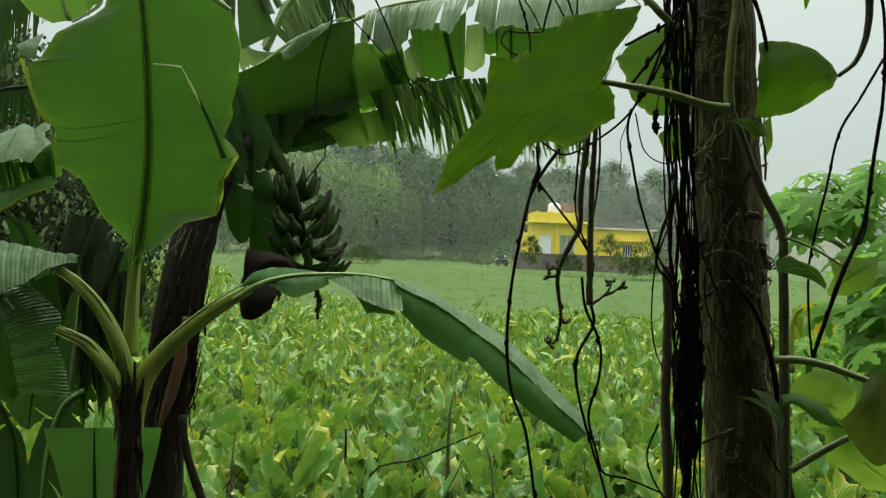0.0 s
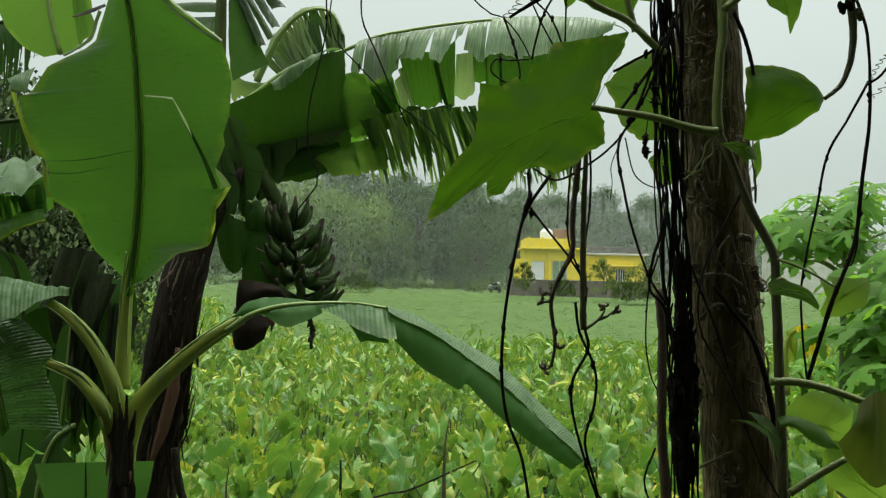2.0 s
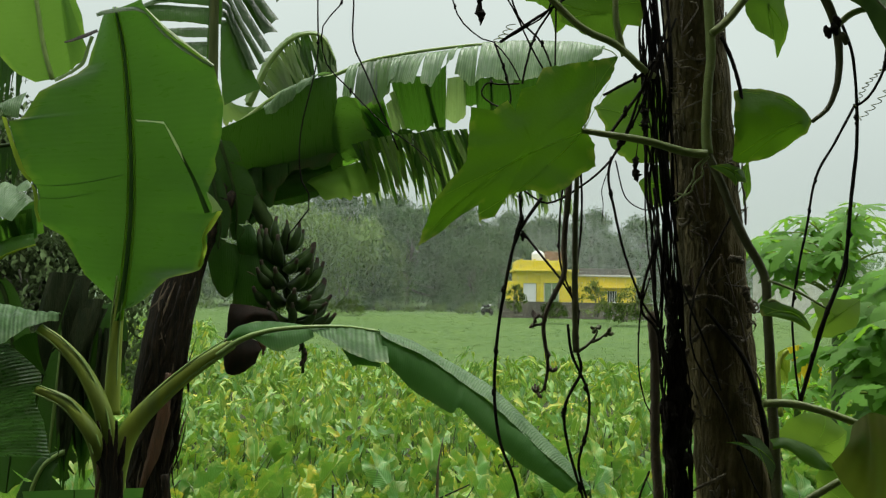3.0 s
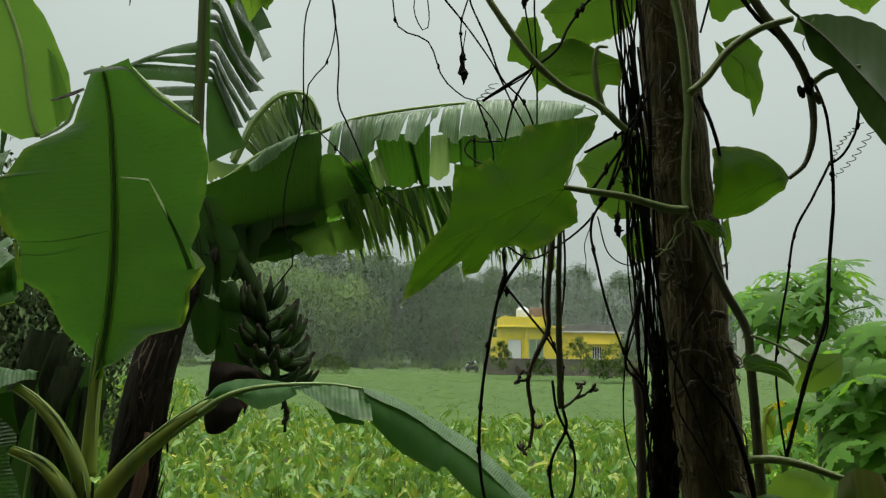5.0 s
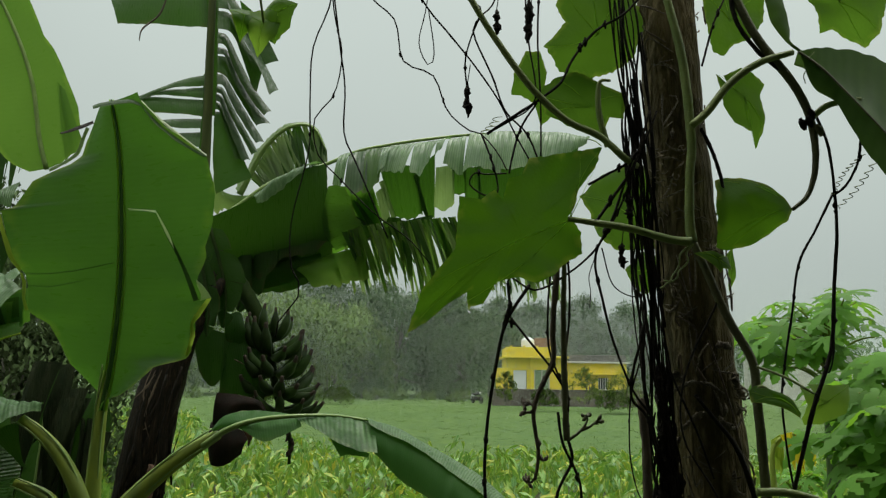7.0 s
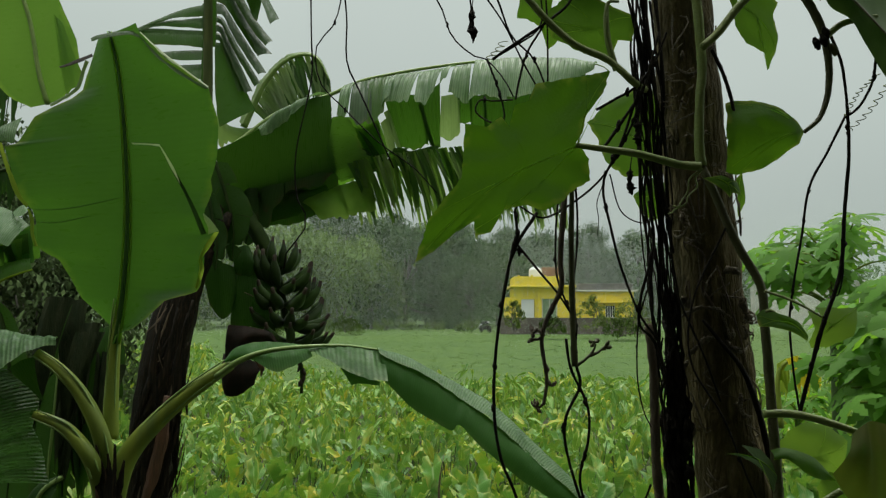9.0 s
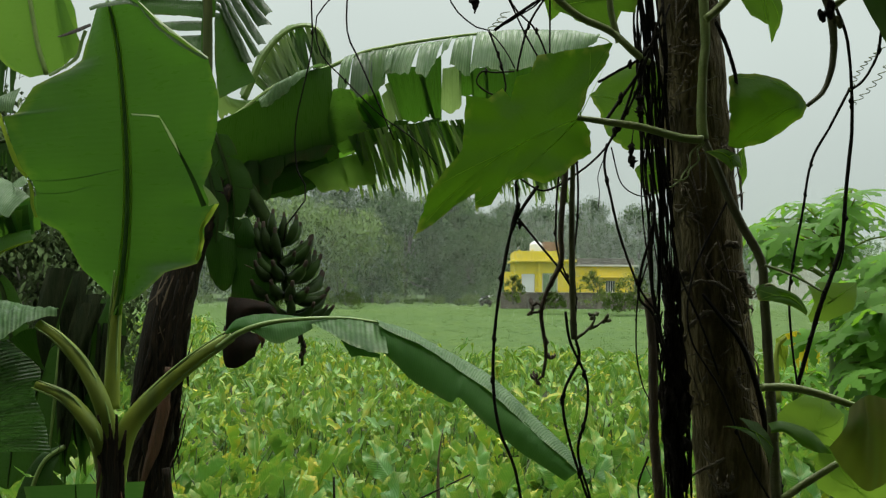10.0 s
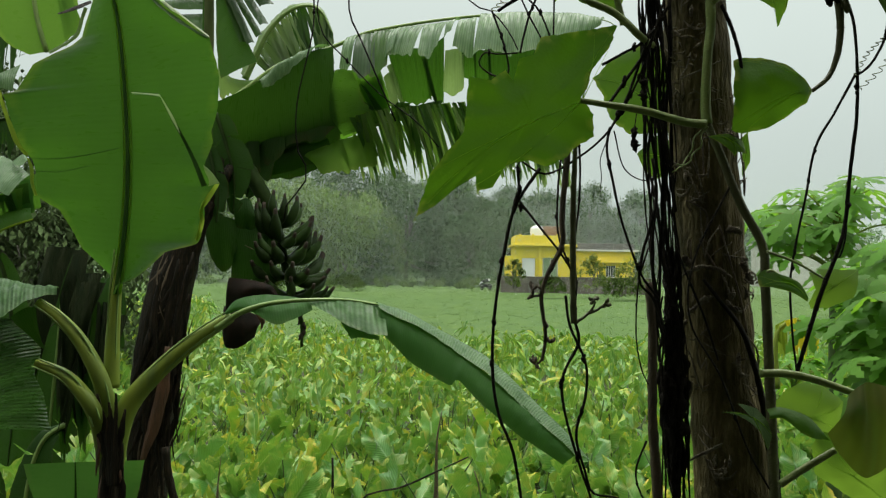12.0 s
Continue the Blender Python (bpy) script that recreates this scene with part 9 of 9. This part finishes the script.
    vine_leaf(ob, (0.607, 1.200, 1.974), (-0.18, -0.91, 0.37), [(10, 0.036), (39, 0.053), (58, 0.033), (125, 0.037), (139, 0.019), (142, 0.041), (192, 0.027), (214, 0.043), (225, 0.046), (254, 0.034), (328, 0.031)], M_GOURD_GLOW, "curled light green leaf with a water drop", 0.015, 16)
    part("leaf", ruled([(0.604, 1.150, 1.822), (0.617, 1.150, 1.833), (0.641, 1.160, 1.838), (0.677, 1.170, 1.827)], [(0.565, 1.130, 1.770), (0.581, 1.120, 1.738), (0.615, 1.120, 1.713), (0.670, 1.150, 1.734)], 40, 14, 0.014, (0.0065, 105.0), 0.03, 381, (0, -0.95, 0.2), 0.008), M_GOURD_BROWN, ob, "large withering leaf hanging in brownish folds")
    vine_leaf(ob, (0.669, 1.400, 1.744), (0.10, -0.99, 0.10), [(19, 0.077), (59, 0.063), (99, 0.059), (134, 0.059), (173, 0.067), (194, 0.042), (246, 0.026), (295, 0.047), (336, 0.068)], M_GOURD_GLOW, "bright green leaf, light from behind put into its colour", 0.02, 18)
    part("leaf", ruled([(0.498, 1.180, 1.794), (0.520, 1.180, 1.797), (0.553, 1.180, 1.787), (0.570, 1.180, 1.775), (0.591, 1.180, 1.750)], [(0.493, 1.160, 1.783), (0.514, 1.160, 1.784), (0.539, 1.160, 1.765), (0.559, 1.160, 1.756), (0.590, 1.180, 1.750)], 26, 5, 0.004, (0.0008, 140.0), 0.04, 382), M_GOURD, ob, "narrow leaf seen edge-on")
    vine_leaf(ob, (0.732, 1.380, 1.649), (0.00, -1.00, 0.00), [(15, 0.089), (66, 0.064), (120, 0.082), (145, 0.079), (182, 0.058), (216, 0.035), (284, 0.049), (322, 0.089)], M_GOURD_GLOW, "bright green leaf, light from behind put into its colour", 0.02, 20)
    vine_leaf(ob, (0.472, 1.160, 1.784), (0.09, -0.75, 0.66), [(57, 0.022), (123, 0.030), (156, 0.007), (159, 0.045), (166, 0.031), (281, 0.023), (283, 0.046), (317, 0.033), (349, 0.022)], M_GOURD_GREY, "small wet leaf against the trunk", 0.01, 21)
    vine_leaf(ob, (0.543, 1.380, 2.194), (0.00, -1.00, 0.00), [(81, 0.039), (104, 0.029), (264, 0.039), (300, 0.016)], M_GOURD_LIME, "", 0.0, 22, 1)
    tendril(ob, [(0.689, 1.200, 2.355), (0.656, 1.200, 2.323), (0.636, 1.200, 2.287)], 0.004, 9)
    tendril(ob, [(0.706, 1.200, 2.342), (0.672, 1.200, 2.296), (0.641, 1.200, 2.267)], 0.005, 7)
    tendril(ob, [(0.094, 1.200, 2.374), (0.109, 1.200, 2.388), (0.118, 1.200, 2.402)], 0.006, 4)
    tendril(ob, [(0.592, 1.180, 2.461), (0.598, 1.180, 2.489), (0.609, 1.180, 2.513)], 0.002, 2)
    tendril(ob, [(0.403, 1.170, 2.203), (0.389, 1.170, 2.166), (0.365, 1.170, 2.141), (0.351, 1.170, 2.136)], 0.003, 3, 0.0014)
    tendril(ob, [(0.399, 1.170, 2.203), (0.382, 1.170, 2.174), (0.373, 1.170, 2.148), (0.357, 1.170, 2.147)], 0.003, 2, 0.0014)


build_gourd()


def build_overhead_shoot():
    top = (-0.250, 0.985, 2.744)
    ob = thing("gourd_shoot", top, "shoot with bright green leaves hung from the added, unseen eave", "vine")
    tips = [(-0.292, 1.250, 2.581), (-0.261, 1.250, 2.570), (-0.238, 1.250, 2.587)]
    part("stem", tube([top, (-0.27, 1.12, 2.72), tips[1]], [0.003, 0.003, 0.002], 16, 6), M_VINE, ob)
    for k, (c, size) in enumerate(zip(tips, (0.030, 0.042, 0.036))):
        vine_leaf(ob, c, (0.2 - 0.2 * k, -0.95, 0.25), [(40, size), (100, size * 0.8), (150, size), (205, size * 0.7), (262, size * 1.35), (310, size * 0.8)], (M_GOURD, M_GOURD_GLOW, M_GOURD_LIME)[k], "bright green hanging leaf", 0.02, 390 + k, 3, 0.04, bumps=0.006)
    part("twig", tube([(-0.536, 1.600, 2.775), (-0.549, 1.600, 2.738), (-0.581, 1.600, 2.706), (-0.586, 1.600, 2.680)], [0.0016, 0.0022, 0.002, 0.0008], 14, 5, 0.3, random.Random(3)), M_VINE_BROWN, ob, "dry hanging twig")


build_overhead_shoot()


def build_drops():
    rng = random.Random(161)
    for c in ((-0.016, 1.160, 2.058), (0.582, 1.200, 1.940), (0.073, 1.160, 2.098), (0.128, 1.200, 2.142), (0.200, 1.200, 2.142)):
        d = thing("water_drop", c, "clear rain drop hanging from a leaf tip", "water drop", "rain drops")
        c = Vector(c)
        part("drop", tube([c + Vector((0, 0, 0.006)), c + Vector((0, 0, 0.002)), c - Vector((0, 0, 0.0015)), c - Vector((0, 0, 0.004))], [0.0005, 0.0022, 0.0030, 0.0008], 8, 8), M_WATER, d)


build_drops()


# ---- papaya and other plants beyond the trunk ----
def palmate(lobes, reach, depth, seed):
    """A papaya leaf, deeply cut into toothed lobes; the stalk joins at the origin, the face is up."""
    rng = random.Random(seed)
    verts, faces, uvs = [(0, 0, 0)], [], [(0, 0)]
    for k in range(lobes):
        a = radians(-150 + 300 * k / (lobes - 1)) + math.pi / 2
        r = reach * (1 - 0.35 * abs(k / (lobes - 1) - 0.5) * 2) * rng.uniform(0.9, 1.1)
        w = radians(300 / (lobes - 1) * 0.5)
        for f, ww in ((depth, 1.0), (0.50, 0.46), (0.64, 0.66), (0.76, 0.28), (0.83, 0.40), (1.0, 0.0)):
            for s in ((-1, 1) if ww else (0,)):
                aa = a + s * w * ww
                verts.append((math.cos(aa) * r * f, math.sin(aa) * r * f, -0.25 * reach * f * f + 0.02 * reach * math.sin(7 * aa)))
                uvs.append((f, k / lobes))
        b = 1 + k * 11
        faces += [(0, b, b + 1), (b, b + 2, b + 3, b + 1), (b + 2, b + 4, b + 5, b + 3), (b + 4, b + 6, b + 7, b + 5), (b + 6, b + 8, b + 9, b + 7), (b + 8, b + 10, b + 9)]
    return Geo().add(verts, faces, uvs)


PAPAYA_MESH = [make_mesh("leaf", palmate(7 + k % 2, 0.13 + 0.018 * k, 0.30, 170 + k), M_PAPAYA) for k in range(3)]


PAPAYA_DARK_MESH = [make_mesh("leaf", palmate(7 + k % 2, 0.13 + 0.016 * k, 0.45, 175 + k), M_PAPAYA_DARK) for k in range(3)]


def papaya_plant(at, tops, seed, label, meshes=None):
    """A young papaya: stem, long stalks, lobed leaves round the points in tops (x, y, z)."""
    ob = thing("papaya_plant", at, label, "papaya plant", "papaya plants")
    rng = random.Random(seed)
    at = Vector((at[0], at[1], ground_z(at[0], at[1]) - 0.02))
    ob.location = ORIGIN[ob] = at
    mean = sum((Vector(t) for t in tops), Vector()) / len(tops)
    crown = Vector((at.x, at.y, mean.z - 0.05))
    part("stem", tube([at, at.lerp(crown, 0.5), crown], [0.045, 0.04, 0.025], 14, 9), M_STALK, ob)
    for t in list(tops) + [tuple(Vector(q) + Vector((rng.uniform(-0.14, 0.14), rng.uniform(-0.2, 0.3), rng.uniform(-0.16, 0.06)))) for q in tops for _ in range(3)]:
        t = Vector(t)
        s = Vector((crown.x, crown.y, min(crown.z, t.z) - rng.uniform(0, 0.2)))
        part("stalk", tube([s, s.lerp(t, 0.5) + Vector((0, 0, 0.05)), t], [0.008, 0.006, 0.004], 10, 5), M_PETIOLE, ob)
        d = t - s
        piece("leaf", (meshes or PAPAYA_MESH)[rng.randrange(3)], ob, Matrix.Translation(t) @ Euler((radians(rng.uniform(-50, -5)), radians(rng.uniform(-25, 25)), math.atan2(d.y, d.x) - math.pi / 2 + rng.uniform(-0.5, 0.5))).to_matrix().to_4x4() @ Matrix.Scale(rng.uniform(0.8, 1.2), 4))
    return ob


papaya_plant((2.334, 4.600, 1.018), [(1.842, 4.400, 2.303), (2.019, 4.600, 2.368), (1.906, 4.200, 2.251), (2.162, 4.600, 2.390), (2.098, 4.300, 2.322), (2.288, 4.600, 2.427), (2.263, 4.400, 2.472), (2.418, 4.600, 2.384), (2.284, 4.300, 2.509), (1.877, 4.400, 2.197), (1.984, 4.300, 2.184), (2.250, 4.600, 2.217), (2.140, 4.200, 2.245), (2.230, 4.200, 2.191), (2.526, 4.600, 2.468), (2.397, 4.300, 2.319), (2.232, 5.000, 2.350)], 181, "leafy papaya plant with bright green lobed leaves")
papaya_plant((2.039, 3.200, 1.020), [(1.697, 3.100, 1.949), (1.678, 3.000, 1.847), (1.686, 3.100, 1.711), (1.687, 3.000, 1.659), (1.770, 3.200, 2.037), (1.670, 2.900, 1.915), (1.748, 3.200, 1.780), (1.873, 3.200, 1.729), (1.880, 3.200, 2.063), (1.934, 3.200, 1.865), (1.816, 3.200, 1.503), (1.724, 3.100, 1.582), (1.687, 3.000, 1.917), (1.589, 2.900, 1.799), (1.663, 2.900, 1.792), (1.559, 2.900, 1.711), (1.565, 2.800, 1.669), (1.677, 2.900, 1.872), (1.792, 3.100, 1.984), (1.790, 3.200, 2.063), (1.809, 3.100, 2.106), (1.625, 2.800, 1.722)], 183, "papaya plant with dark green toothed leaves", PAPAYA_DARK_MESH)
papaya_plant((3.198, 7.000, 0.786), [(3.128, 7.000, 1.272), (3.248, 7.000, 1.325), (3.373, 7.000, 1.257), (3.472, 7.000, 1.212), (3.059, 7.000, 1.171), (3.575, 7.000, 1.094), (3.280, 7.000, 1.131)], 185, "low leafy plant in the field")


def build_yellow_leaf():
    ob = thing("yellow_leaf_plant", (1.739, 4.000, 1.415), "withered plant with drooping yellow leaves", "plant")
    part("stem", tube([(1.739, 4.000, 1.415), (1.734, 4.000, 1.665), (1.794, 4.000, 1.746), (1.897, 4.000, 1.755)], [0.02, 0.012, 0.008], 12, 7), M_PETIOLE, ob)
    for k, (pts, mt) in enumerate((([(1.731, 4.000, 1.727), (1.780, 4.000, 1.756), (1.808, 4.000, 1.624), (1.742, 4.000, 1.604)], M_MARGIN), ([(1.761, 3.970, 1.752), (1.822, 3.970, 1.769), (1.846, 3.970, 1.590), (1.800, 3.970, 1.632)], M_YELLOW), ([(1.824, 4.000, 1.764), (1.880, 4.000, 1.766), (1.903, 4.000, 1.616), (1.855, 4.000, 1.575)], M_YELLOW), ([(1.855, 3.970, 1.764), (1.906, 3.970, 1.744), (1.944, 3.970, 1.621), (1.893, 3.970, 1.641)], M_YELLOW), ([(1.734, 4.030, 1.691), (1.806, 4.030, 1.716), (1.802, 4.030, 1.547), (1.739, 4.030, 1.578)], M_MARGIN))):
        part("leaf", flap(pts, 0.002, 0.3, 0.012, 91 + k, 8, 8, taper=0.6), mt, ob, "hanging yellowed leaf")


build_yellow_leaf()
